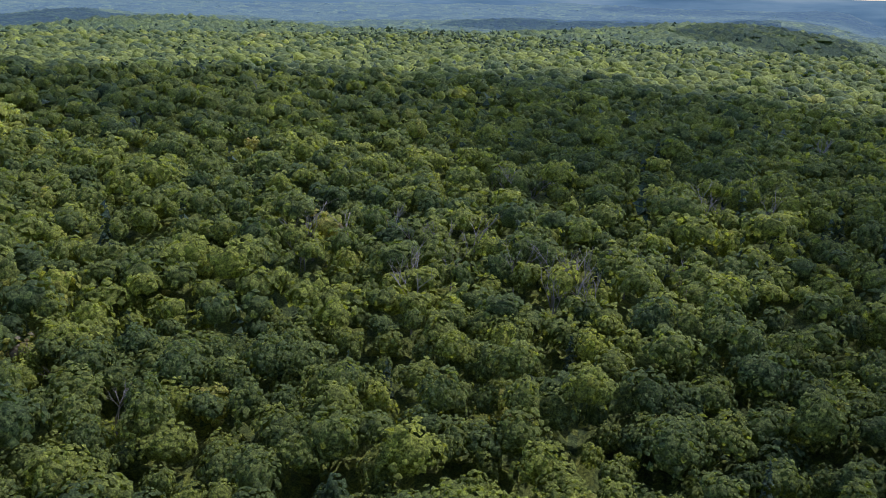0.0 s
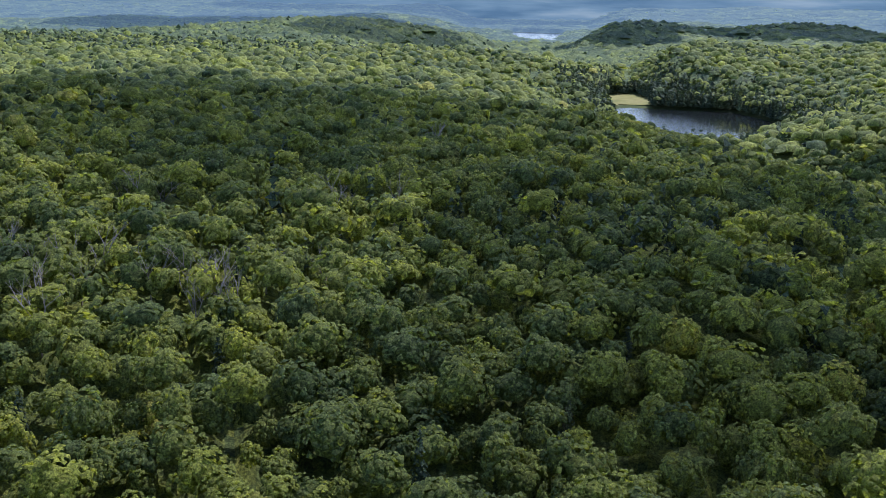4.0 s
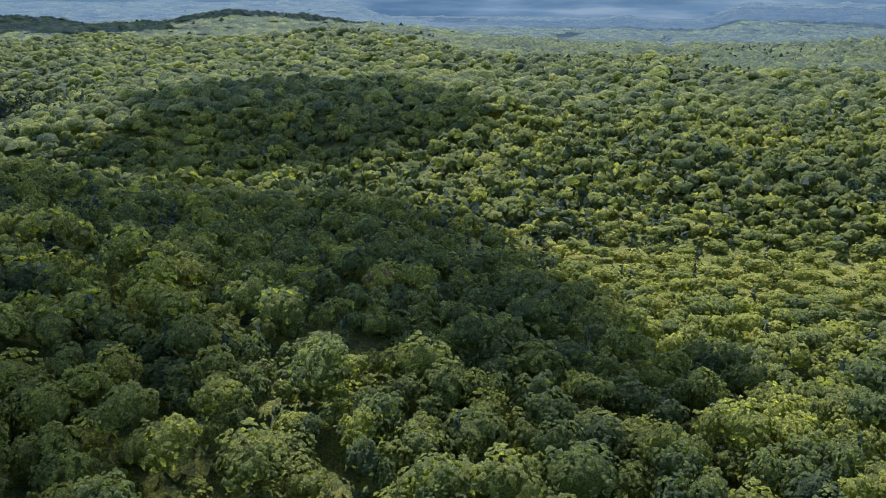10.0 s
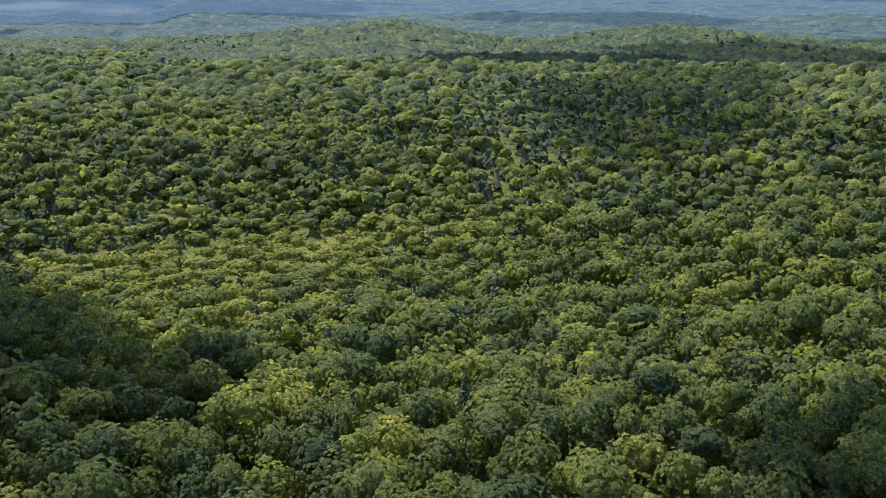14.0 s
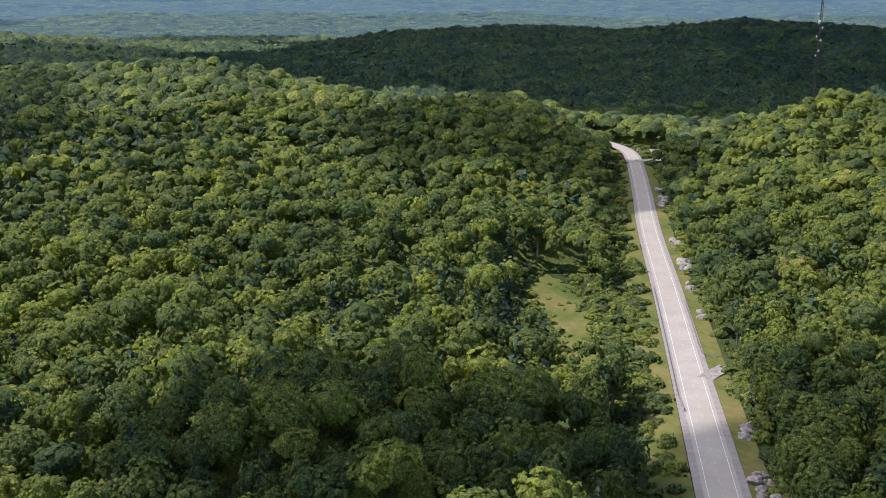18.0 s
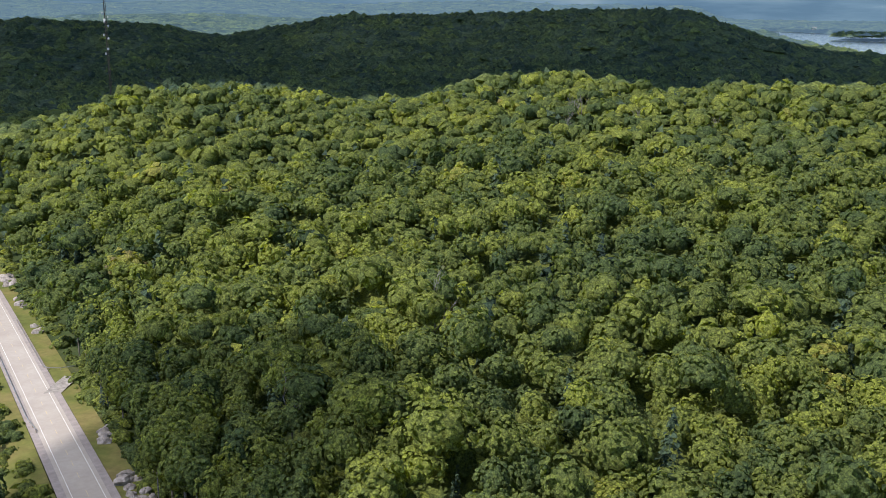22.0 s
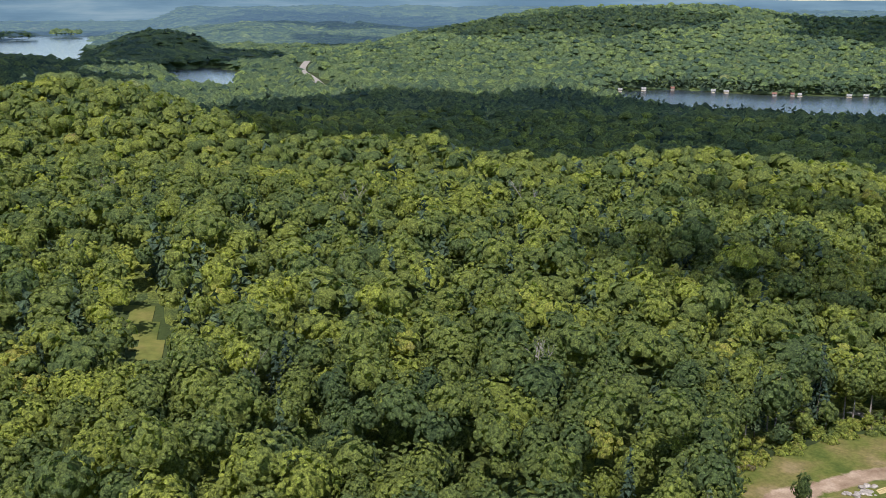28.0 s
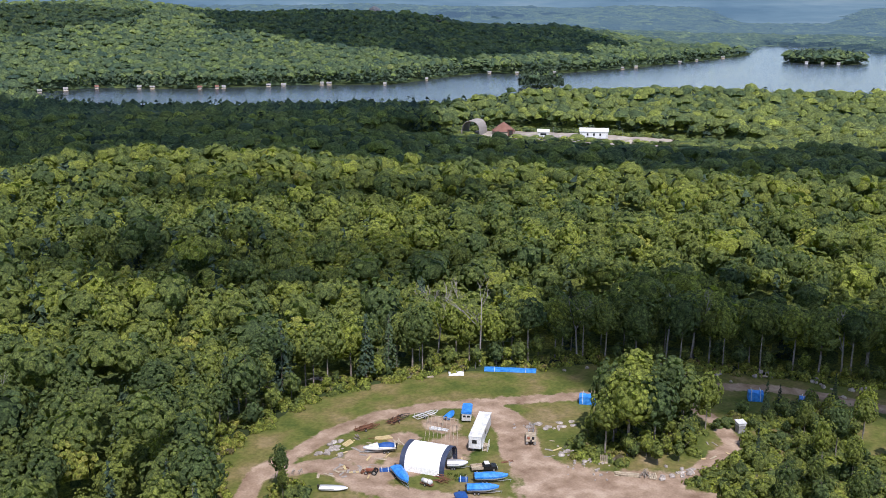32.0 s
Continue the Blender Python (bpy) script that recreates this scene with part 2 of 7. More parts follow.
BASIN = [(58, 1450, 19), (26, 1450, 17), (13, 1550, 5), (4, 1600, -25), (-1, 1700, -28), (-5, 1850, -10), (-20, 1850, -5), (-33, 1650, -10), (-40, 1350, -18), (-50, 1250, -20), (-65, 1250, -18),
         (-80, 1250, -20), (-92, 1150, -26), (-100, 1020, -28), (-110, 950, -28), (-117, 1000, -28), (-124, 900, -28), (-140, 880, -28), (-155, 900, -26), (-168, 900, -26), (-180, 820, -27),
         (-190, 760, -28), (-200, 720, -28), (-254, 720, -28)]
PLAIN = [(58, 1650, 22), (26, 1650, 22), (13, 1750, 12), (4, 1800, -28), (-1, 1900, -28), (-5, 2000, -8), (-20, 2100, -2), (-33, 1900, -8), (-40, 1550, -18), (-50, 1450, -16), (-65, 1500, -8),
         (-80, 1500, -8), (-92, 1450, -18), (-100, 1350, -18), (-117, 1350, -14), (-140, 1300, -12), (-155, 1250, -14), (-163, 1250, -20), (-170, 1250, -22), (-178, 1300, -28), (-186, 1450, -28),
         (-195, 1620, -29), (-215, 1660, -29), (-224, 1850, -29), (-232, 2050, -29), (-240, 2600, -30), (-254, 2600, -30)]
WEST_RIDGE = [(58, 1900, 2.4), (52.3, 1900, 2.3), (46.7, 1900, 1.65), (43.8, 1900, 1.55), (40.2, 1900, 1.76), (34.5, 1850, 2.1), (26, 1850, 2.25), (19.7, 1900, 1.88), (15, 1950, 1.43),
              (11.8, 1950, 1.43), (8.6, 1950, 1.86), (5.5, 1950, 2.3), (3.3, 2000, 3.3), (0, 2050, 3.2), (-1.2, 2150, 2.3), (-2.5, 2150, 1.6), (-4.2, 2200, 1.4), (-8.3, 2300, 1.86),
              (-11.4, 2400, 1.44), (-14.4, 2400, 1.5), (-16.5, 2400, 1.85), (-20.2, 2450, 1.7), (-23.9, 2500, 1.09), (-27.1, 2500, 1.33), (-30.2, 2400, 1.72), (-33.3, 2200, 1.98)]
NORTH_RIDGE = [(-36.6, 2080, 2.4), (-38.8, 1950, 2.56), (-41, 1850, 2.68), (-43.9, 1750, 3.03), (-49, 1700, 3.2), (-52.8, 1850, 2.85), (-56.2, 1900, 2.64), (-61, 1900, 2.1), (-63.5, 1900, 1.9),
               (-66, 1900, 2.4), (-69.5, 1900, 3.0), (-72, 1900, 3.0), (-75.3, 1900, 2.4), (-78.7, 1900, 2.06), (-85, 1900, 2.68), (-90, 1900, 3.1), (-95.3, 1850, 3.3), (-98.4, 1850, 3.13)]
DARK_RIDGE = [(-102.2, 1850, 2.47), (-109.5, 1900, 2.04), (-114.3, 1900, 2.27), (-119, 1900, 1.92), (-121.5, 1900, 1.6), (-128, 1900, 1.85), (-130.8, 1900, 2.5), (-132.2, 1900, 2.55),
              (-134.8, 1900, 2.08), (-138.6, 1900, 1.44), (-148.5, 1900, 1.22), (-152.4, 1900, 1.0), (-157.7, 1800, 1.02), (-159.6, 1750, 1.65), (-161.5, 1700, 2.4), (-164.1, 1650, 3.0),
              (-167.3, 1600, 3.45), (-170.5, 1600, 3.85), (-171.4, 1900, 3.13), (-173, 2100, 2.6), (-174.5, 2150, 1.97), (-176, 2150, 1.71), (-177.6, 2150, 2.23), (-178.7, 2100, 3.37)]
LAKE_HILL = [(-180, 1900, 3.9), (-183.3, 1950, 3.73), (-185.2, 2050, 3.32), (-189.4, 2150, 2.19), (-192.3, 2200, 1.69), (-195.1, 2300, 1.05), (-198.1, 2350, 0.62), (-205.3, 2350, 0.47),
             (-208.5, 2300, 0.67), (-211, 2300, 1.05), (-217.8, 2350, 0.98), (-222.2, 2400, 1.08), (-225, 2450, 1.65), (-230.3, 2450, 1.76), (-233.5, 2550, 2.13), (-236.6, 2750, 2.5),
             (-242, 3200, 2.3), (-254, 3200, 2.0)]
TREE_TOP = 21.0


def fold(line, crest):
    """A ridge or hollow as bearings in rising order, reach and height of the ground."""
    a = np.array(line + [(line[0][0] - 360, *line[0][1:])])[::-1]
    return a[:, 0], a[:, 1], EYE[2] - a[:, 1] * np.tan(np.radians(a[:, 2])) - TREE_TOP if crest else a[:, 2]


FOLDS = [fold(*k) for k in ((INNER_SLOPE, True), (SHOULDER, True), (CREEK, False), (MIDDLE_HILL, True), (SADDLE, False), (POND_HILLS + ROAD_HILLS + GLADE_HILLS, True),
                            (BASIN, False), (PLAIN, False), (WEST_RIDGE + NORTH_RIDGE + DARK_RIDGE + LAKE_HILL, True))]


def smooth(a, b, v):
    s = np.clip((v - a) / (b - a), 0.0, 1.0)
    return s * s * (3 - 2 * s)


def far_ground(bearing):
    """1 where wooded hills close the distance, 0 where the land lies low about the far lakes."""
    free = np.ones(bearing.shape)
    for a, half in ((2, 2.5), (-36.4, 3), (-42.6, 1.5), (-48.4, 1), (-167.5, 7), (118, 1.6)):
        free = free * smooth(0.3, 3.0, np.abs((bearing - a + 180) % 360 - 180) - half)
    return free


def folds(x, y):
    """Height of the land between the ridges and hollows, without its small unevenness."""
    r = np.hypot(x, y)
    b = 58 - (58 - np.degrees(np.arctan2(-x, y))) % 360
    reach, high = [np.zeros(x.shape), np.full(x.shape, 130.0)], [np.full(x.shape, 1.0), np.full(x.shape, 1.5)]
    for bearings, reaches, heights in FOLDS:
        reach.append(np.interp(b, bearings, reaches))
        high.append(np.interp(b, bearings, heights))
    reach += [reach[-1] + 600, np.full(x.shape, 4400.0), np.full(x.shape, 6000.0)]
    open_far = far_ground(b)
    high += [np.full(x.shape, -34.0), -37.0 + 61.0 * open_far, -37.0 + 67.0 * open_far]
    reach, high = np.array(reach), np.array(high)
    step = np.diff(reach, axis=0)
    rise = np.diff(high, axis=0) / step
    both = rise[:-1] * rise[1:]
    lean = np.zeros_like(high)
    lean[1:-1] = np.where(both > 0, 2 * both / np.where(both > 0, rise[:-1] + rise[1:], 1.0), 0.0)
    z = np.zeros(x.shape)
    for k in range(len(step)):
        u = (r - reach[k]) / step[k]
        h = ((1 + 2 * u) * (1 - u) ** 2 * high[k] + u * (1 - u) ** 2 * step[k] * lean[k] + u * u * (3 - 2 * u) * high[k + 1] + u * u * (u - 1) * step[k] * lean[k + 1])
        z = np.where((u >= 0) & (u < 1), h, z)
    return z


def wave_noise(x, y, size, seed):
    """Gentle rolling from a few crossing waves."""
    rng = np.random.default_rng(seed)
    z = np.zeros_like(x)
    for k in range(6):
        a, f, p = rng.uniform(0, math.tau), math.tau / size * rng.uniform(0.6, 1.7), rng.uniform(0, math.tau)
        z = z + np.sin((x * math.cos(a) + y * math.sin(a)) * f + p)
    return z / 6


def rim_distance(x, y, poly):
    """Distance from the rim of a polygon, negative inside it."""
    best, inside = np.full(x.shape, 1e9), np.zeros(x.shape, bool)
    for (ax, ay), (bx, by) in zip(poly, poly[1:] + poly[:1]):
        ex, ey = bx - ax, by - ay
        s = np.clip(((x - ax) * ex + (y - ay) * ey) / (ex * ex + ey * ey), 0, 1)
        best = np.minimum(best, np.hypot(x - ax - s * ex, y - ay - s * ey))
        cross = (ay > y) != (by > y)
        with np.errstate(divide="ignore", invalid="ignore"):
            inside ^= cross & (x < ax + (y - ay) * ex / (ey if ey else 1e-9))
    return np.where(inside, -best, best)


def line_distance(x, y, line):
    """Distance from a line of points, and how far along it (0 to 1)."""
    best, along, total = np.full(x.shape, 1e9), np.zeros(x.shape), 0.0
    lengths = [math.dist(p[:2], q[:2]) for p, q in zip(line, line[1:])]
    whole = sum(lengths)
    side = np.zeros(x.shape)
    for p, q, length in zip(line, line[1:], lengths):
        ex, ey = q[0] - p[0], q[1] - p[1]
        s = np.clip(((x - p[0]) * ex + (y - p[1]) * ey) / (length * length), 0, 1)
        d = np.hypot(x - p[0] - s * ex, y - p[1] - s * ey)
        near = d < best
        best, along = np.where(near, d, best), np.where(near, (total + s * length) / whole, along)
        side = np.where(near, np.sign(ex * (y - p[1]) - ey * (x - p[0])), side)
        total += length
    return best, along, side


def shore(*points):
    return [polar(a, r) for a, r in points]


# lakes: level, outline
LAKES = [
    (-29, shore((-2.4, 1265), (-4.3, 1285), (-4.9, 1250), (-9.2, 1250), (-12.6, 1130), (-10.4, 905), (-6.3, 898), (-3.4, 950))),
    (-35, shore((3.8, 3760), (0.0, 3640), (0.7, 2770), (2.7, 2820))),
    (-35, shore((-33.7, 4800), (-39.0, 4760), (-38.9, 3950), (-35.0, 4000))),
    (-35, shore((-41.6, 3200), (-43.6, 3070), (-42.7, 2520))),
    (-35, shore((-48.0, 2980), (-48.9, 2800), (-48.9, 2200), (-47.9, 2300))),
    (-35, shore((-161.0, 3980), (-166.4, 3710), (-174.2, 3560), (-172.1, 3110), (-171.2, 1980), (-170.1, 2170), (-166.1, 2450), (-162.8, 3100))),
    (-35, shore((-175.2, 1960), (-178.2, 2040), (-180.2, 1890), (-179.3, 1430), (-176.7, 1500))),
    (-35, shore((-200.4, 1560), (-204.4, 1617), (-209.2, 1570), (-216.0, 1618), (-220.4, 1612), (-223.3, 1740), (-225.6, 1855), (-229.2, 1845),
                (-233.9, 2020), (-240.3, 2540), (-240.9, 3030), (-242.3, 3060), (-247.0, 2800), (-253.0, 2500), (-252.0, 1700), (-247.2, 1466),
                (-239.8, 1300), (-230.5, 1210), (-224.0, 1190), (-214.3, 1175), (-205.1, 1200), (-201.4, 1330))),
    (24, shore((-221.0, 4500), (-227.6, 4550), (-227.4, 3900), (-224.0, 3950), (-221.2, 3900))),
]
# wooded islands: bearing, reach, half width across the view, half depth
ISLANDS = [(-167.2, 3330, 120, 60), (-170.8, 3520, 50, 45), (-244.3, 2370, 88, 80), (-229.1, 1580, 36, 26)]
MARSH = shore((-2.6, 1400), (-3.9, 1410), (-5.2, 1290), (-2.3, 1262), (-1.8, 1330))
CLEARING = shore((-209.0, 150), (-209.4, 205), (-210.6, 216), (-215.2, 238), (-217.6, 244), (-223.2, 255), (-229.5, 261), (-232.7, 266),
                 (-239.1, 268), (-249.3, 272), (-259.0, 268), (-259.0, 160), (-250.0, 135), (-240.0, 130), (-228.0, 128))
YARD_Z = 8.7
MEADOW = shore((-110.0, 398), (-111.8, 416), (-113.2, 405), (-115.0, 335), (-115.3, 305), (-114.6, 288), (-113.3, 292), (-112.5, 330))
GLADE = shore((-172.9, 324), (-174.0, 322), (-174.7, 275), (-174.5, 250), (-173.7, 253), (-173.3, 285))
QUARRY = shore((-223.9, 992), (-227.0, 994), (-232.0, 984), (-236.4, 966), (-236.2, 940), (-231.0, 951), (-226.0, 962))
# the road: bearing, reach, height
ROAD = [(60, -61, 2.0), (110, -84, 1.0), (173.6, -112.3, 0.0), (252.5, -148.2, -6.0), (345, -189, -10.0), (458, -237.4, -13.0), (550, -279, -14.6),
        (627, -313, -15.5), (675, -333, -15.0), (705, -342, -14.5), (735, -344, -14.2), (770, -338, -14.0)]
SIDE_ROAD = [(666, -330, -15.0), (661, -341, -15.0), (667, -350, -14.9), (684, -358, -14.7), (706, -367, -14.4)]
DRIVE = [(250.5, -151, -6.0), (254.5, -157, -5.95), (257.5, -163, -5.8)]
FAR_ROAD = [(*polar(a, r), z) for a, r, z in ((-185.2, 1340, -22), (-184.6, 1420, -22), (-183.9, 1600, -22), (-183.3, 1760, -21), (-183.6, 1950, -18))]


def land(x, y):
    """Height of the ground."""
    x, y = np.asarray(x, float), np.asarray(y, float)
    r = np.hypot(x, y)
    z = folds(x, y)
    z = z + wave_noise(x, y, 90, 3) * np.clip(r / 500, 0.3, 1.8) + 0.7 * wave_noise(x, y, 300, 4) * np.clip(r / 700, 0.2, 4)
    bearing = np.degrees(np.arctan2(-x, y))
    free = far_ground(bearing)
    z = z + free * smooth(2300, 3300, r) * (13 * wave_noise(x, y, 620, 61) + 18 * wave_noise(x, y, 1500, 62))
    z = np.maximum(z, -52)
    for k, (level, poly) in enumerate(LAKES):
        px, py = np.array(poly).T
        wide = 300 if 1 <= k <= 4 or k == 6 else 90
        m = (x > px.min() - 450) & (x < px.max() + 450) & (y > py.min() - 450) & (y < py.max() + 450)
        if m.any():
            d = rim_distance(x[m], y[m], poly)
            zz = z[m]
            bank = np.maximum(zz, level + 1.0)
            bank = (level + 1.0) + (bank - level - 1.0) * smooth(0, wide, d)
            z[m] = np.where(d < 0, level - 1.5 - 16 * smooth(0, 60, -d), np.where(d < wide + 50, bank, zz))
    for a, q, w, k in ISLANDS:
        ix, iy = polar(a, q)
        ux, uy = ix / q, iy / q
        d = np.hypot((x - ix) * uy / w - (y - iy) * ux / w, ((x - ix) * ux + (y - iy) * uy) / k)
        z = np.where(d < 1.15, np.maximum(z, -36 + 5 * smooth(1.15, 0.6, d)), z)
    d = rim_distance(x, y, MARSH)
    z = np.where(d < 70, -27.6 + (z + 27.6) * smooth(0, 70, d), z)
    d = rim_distance(x, y, CLEARING)
    z = np.where(d < 40, YARD_Z - 0.3 + (z - YARD_Z + 0.3) * smooth(2, 40, d), z)
    b = 58 - (58 - bearing) % 360     # the low hill between the depot and the lake
    crest = np.interp(b, [-254.0, -247.0, -237.0, -227.0], [1230.0, 1190.0, 1140.0, 1095.0])
    swell = np.interp(b, [-254.0, -247.0, -237.0, -228.0, -223.0], [8.0, 12.0, 19.0, 16.0, 0.0])
    z = z + np.where((r > 900) & (r < 1450), swell * np.exp(-((r - crest) / 62) ** 2) * smooth(0, 50, rim_distance(x, y, LAKES[7][1])), 0.0)
    d = rim_distance(x, y, QUARRY)
    z = np.where(d < 120, np.where(r < 960, np.minimum(z, -25.5 + (z + 25.5) * smooth(0, 120, d)), -25.5 + (z + 25.5) * smooth(0, 120, d)), z)
    for line, half in ((ROAD, 12.0), (SIDE_ROAD, 7.0), (FAR_ROAD, 26.0)):
        d, s, side = line_distance(x, y, line)
        at = np.concatenate([[0], np.cumsum([math.dist(p[:2], q[:2]) for p, q in zip(line, line[1:])])])
        rz = np.interp(s, at / at[-1], [p[2] for p in line])
        z = np.where(d < 60, rz - 0.5 - 1.5 * smooth(half - 4, half + 6, d) * (side > 0) + (z - rz + 0.5) * smooth(half, 60, d), z)
    return z


def sheet(name, verts, faces, mat, label="", category="", kind="", parent=None, smooth_faces=True):
    me = bpy.data.meshes.new(name)
    me.from_pydata(verts, [], faces)
    me.materials.append(mat)
    if smooth_faces:
        me.polygons.foreach_set("use_smooth", [True] * len(me.polygons))
    me.update()
    ob = new(name, me)
    ob.parent = parent
    return tagged(ob, label, category, kind=kind)


# the ground: one sheet of rings that widen out to the horizon
SPOKES = 420
rings = [30.0]
while rings[-1] < 4930:
    rings.append(rings[-1] * 1.029 + 0.4)
ang = np.arange(SPOKES) * math.tau / SPOKES
rr, aa = np.meshgrid(np.array(rings), ang, indexing="ij")
gx, gy = -np.sin(aa) * rr, np.cos(aa) * rr
gz = land(gx.ravel(), gy.ravel())
gv = np.column_stack([gx.ravel(), gy.ravel(), gz])
gv = np.vstack([gv, [[0, 0, float(land(np.zeros(1), np.zeros(1))[0])]]])
i, j = np.meshgrid(np.arange(len(rings) - 1), np.arange(SPOKES), indexing="ij")
j2 = (j + 1) % SPOKES
gf = np.stack([i * SPOKES + j, i * SPOKES + j2, (i + 1) * SPOKES + j2, (i + 1) * SPOKES + j], -1).reshape(-1, 4).tolist()
gf += [[len(gv) - 1, (k + 1) % SPOKES, k] for k in range(SPOKES)]
ground = sheet("ground", gv.tolist(), gf, ground_mat, "rolling forest floor under the trees reaching the horizon", "ground", "structure")
# ground past 2600 m takes the hazed, faintly glowing leaf colour
ground.data.materials.append(hazed_backdrop_woods[0])
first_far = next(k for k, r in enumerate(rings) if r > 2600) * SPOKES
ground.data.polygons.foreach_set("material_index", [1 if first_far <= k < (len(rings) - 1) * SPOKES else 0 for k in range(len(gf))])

for k, (level, poly) in enumerate(LAKES):
    sheet("water", [(x, y, level) for x, y in poly], [list(range(len(poly)))], water_mat if k else pond_mat,
          "calm dark lake water that mirrors the sky", "lake", "structure")


# the last blue ridges on the horizon: a plain backdrop of distance, its haze glowing
haze_glow_mat, n, l, b = material("glowing_horizon_haze", 1.0, 0.0)
# emitted colour: painted haze blue, darker bands for ridges and cloud shadows
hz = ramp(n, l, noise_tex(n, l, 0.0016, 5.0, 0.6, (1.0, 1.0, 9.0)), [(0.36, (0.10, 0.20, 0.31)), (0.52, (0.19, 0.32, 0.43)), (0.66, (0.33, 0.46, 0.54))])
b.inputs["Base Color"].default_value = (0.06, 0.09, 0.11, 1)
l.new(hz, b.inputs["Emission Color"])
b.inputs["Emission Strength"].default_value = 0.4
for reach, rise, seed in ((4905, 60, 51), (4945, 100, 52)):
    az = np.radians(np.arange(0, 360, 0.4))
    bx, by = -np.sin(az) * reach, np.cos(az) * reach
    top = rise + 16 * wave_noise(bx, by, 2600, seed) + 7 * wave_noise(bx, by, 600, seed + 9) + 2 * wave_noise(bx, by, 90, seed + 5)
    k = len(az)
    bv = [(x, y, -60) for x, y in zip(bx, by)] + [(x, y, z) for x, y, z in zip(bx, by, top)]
    sheet("backdrop", bv, [(q, (q + 1) % k, k + (q + 1) % k, k + q) for q in range(k)], haze_glow_mat, "hazy blue hills on the far horizon", "hills", "structure")


# ---------------------------------------------------------------- clouds, out of view overhead: they cast the large shadows


def cloud_material(name, veil):
    m, n, l, b = material(name, 1.0, 0.0)
    b.inputs["Base Color"].default_value = (0.9, 0.9, 0.9, 1)
    clear = n.new("ShaderNodeBsdfTransparent")
    ms = n.new("ShaderNodeMixShader")
    ms.inputs[0].default_value = veil
    l.new(b.outputs[0], ms.inputs[1])
    l.new(clear.outputs[0], ms.inputs[2])
    l.new(ms.outputs[0], n["Material Output"].inputs[0])
    return m


deep_cloud, thick_cloud, mid_cloud = (cloud_material(k, v) for k, v in (("deep_cloud", 0.24), ("thick_cloud", 0.58), ("middling_cloud", 0.80)))
CLOUD_BASE = 820.0


def cloud(bearing, reach, across, deep, seed, mat=thick_cloud, turn=0.0):
    """A flat heap of cloud whose shadow falls round the place named."""
    gx0, gy0 = polar(bearing, reach)
    lift = CLOUD_BASE + 40
    k = lift / sun_way.z
    cx, cy = gx0 + sun_way.x * k, gy0 + sun_way.y * k
    a = radians(bearing + turn)
    bm = bmesh.new()
    for v in bmesh.ops.create_icosphere(bm, subdivisions=4, radius=1.0)["verts"]:
        p = Vector((v.co.x * across, v.co.y * deep, 0)) / 130 + Vector((seed * 7.3, seed * 3.1, v.co.z * 0.4))
        s = 1 + 0.42 * noise.noise(p) + 0.22 * noise.noise(p * 2.3) + 0.10 * noise.noise(p * 5.1)
        su, sv = v.co.x * across * s, v.co.y * deep * s
        v.co = Vector((cx + math.cos(a) * su - math.sin(a) * sv, cy + math.sin(a) * su + math.cos(a) * sv,
                       lift + v.co.z * s * (45 if v.co.z > 0 else 12)))
    me = bpy.data.meshes.new("cloud")
    bm.to_mesh(me)
    bm.free()
    me.materials.append(mat)
    return tagged(new("cloud", me), "white fair-weather cloud drifting above the forest", "cloud", kind="structure")


for row in ((34, 640, 300, 240, 1), (11, 630, 230, 200, 2), (-21, 430, 140, 115, 3), (-60, 1130, 380, 80, 5),
            (-79, 760, 90, 190, 6), (-111, 640, 100, 125, 31), (15, 405, 115, 85, 52), (-199, 2150, 300, 150, 54), (-131, 212, 46, 55, 30), (-214, 475, 95, 20, 34), (-213, 350, 80, 26, 35),
            (-200, 2900, 400, 330, 18), (11, 1850, 170, 110, 19), (-12, 310, 120, 75, 24), (-13, 225, 38, 45, 47), (-88, 1500, 300, 250, 42), (-50, 3900, 900, 500, 21), (-76, 3300, 420, 260, 22), (-92, 2500, 240, 160, 23)):
    cloud(*row)
for row in ((31, 270, 210, 170, 15), (-42, 212, 40, 38, 45), (-8, 215, 60, 48, 44)):
    cloud(*row, mid_cloud)
for row in ((-31, 345, 90, 72, 14), (-74, 1350, 250, 180, 43), (-27, 690, 140, 105, 4), (-38, 262, 72, 46, 33), (-24, 405, 118, 74, 53), (-186, 3700, 420, 380, 51), (-243, 288, 74, 46, 27), (-187, 2750, 210, 240, 46), (-99, 205, 56, 50, 16), (-12, 2400, 430, 260, 37), (-26, 2520, 360, 220, 20), (-3, 2200, 150, 160, 38), (8, 4300, 900, 420, 39),
            (19, 3300, 520, 300, 40), (50, 3200, 320, 260, 41), (-114, 1850, 620, 720, 7), (-147, 1850, 760, 780, 8), (-175, 2160, 260, 250, 12), (-163, 1330, 260, 400, 28), (-168, 3350, 180, 130, 29), (-192, 960, 270, 310, 9),
            (-207, 930, 270, 300, 10), (-216, 840, 140, 190, 17), (-219.5, 1085, 90, 70, 55), (-230, 770, 130, 130, 25), (-239, 750, 150, 120, 13), (-249, 720, 150, 120, 26), (-222, 2330, 470, 400, 11)):
    cloud(*row, deep_cloud)


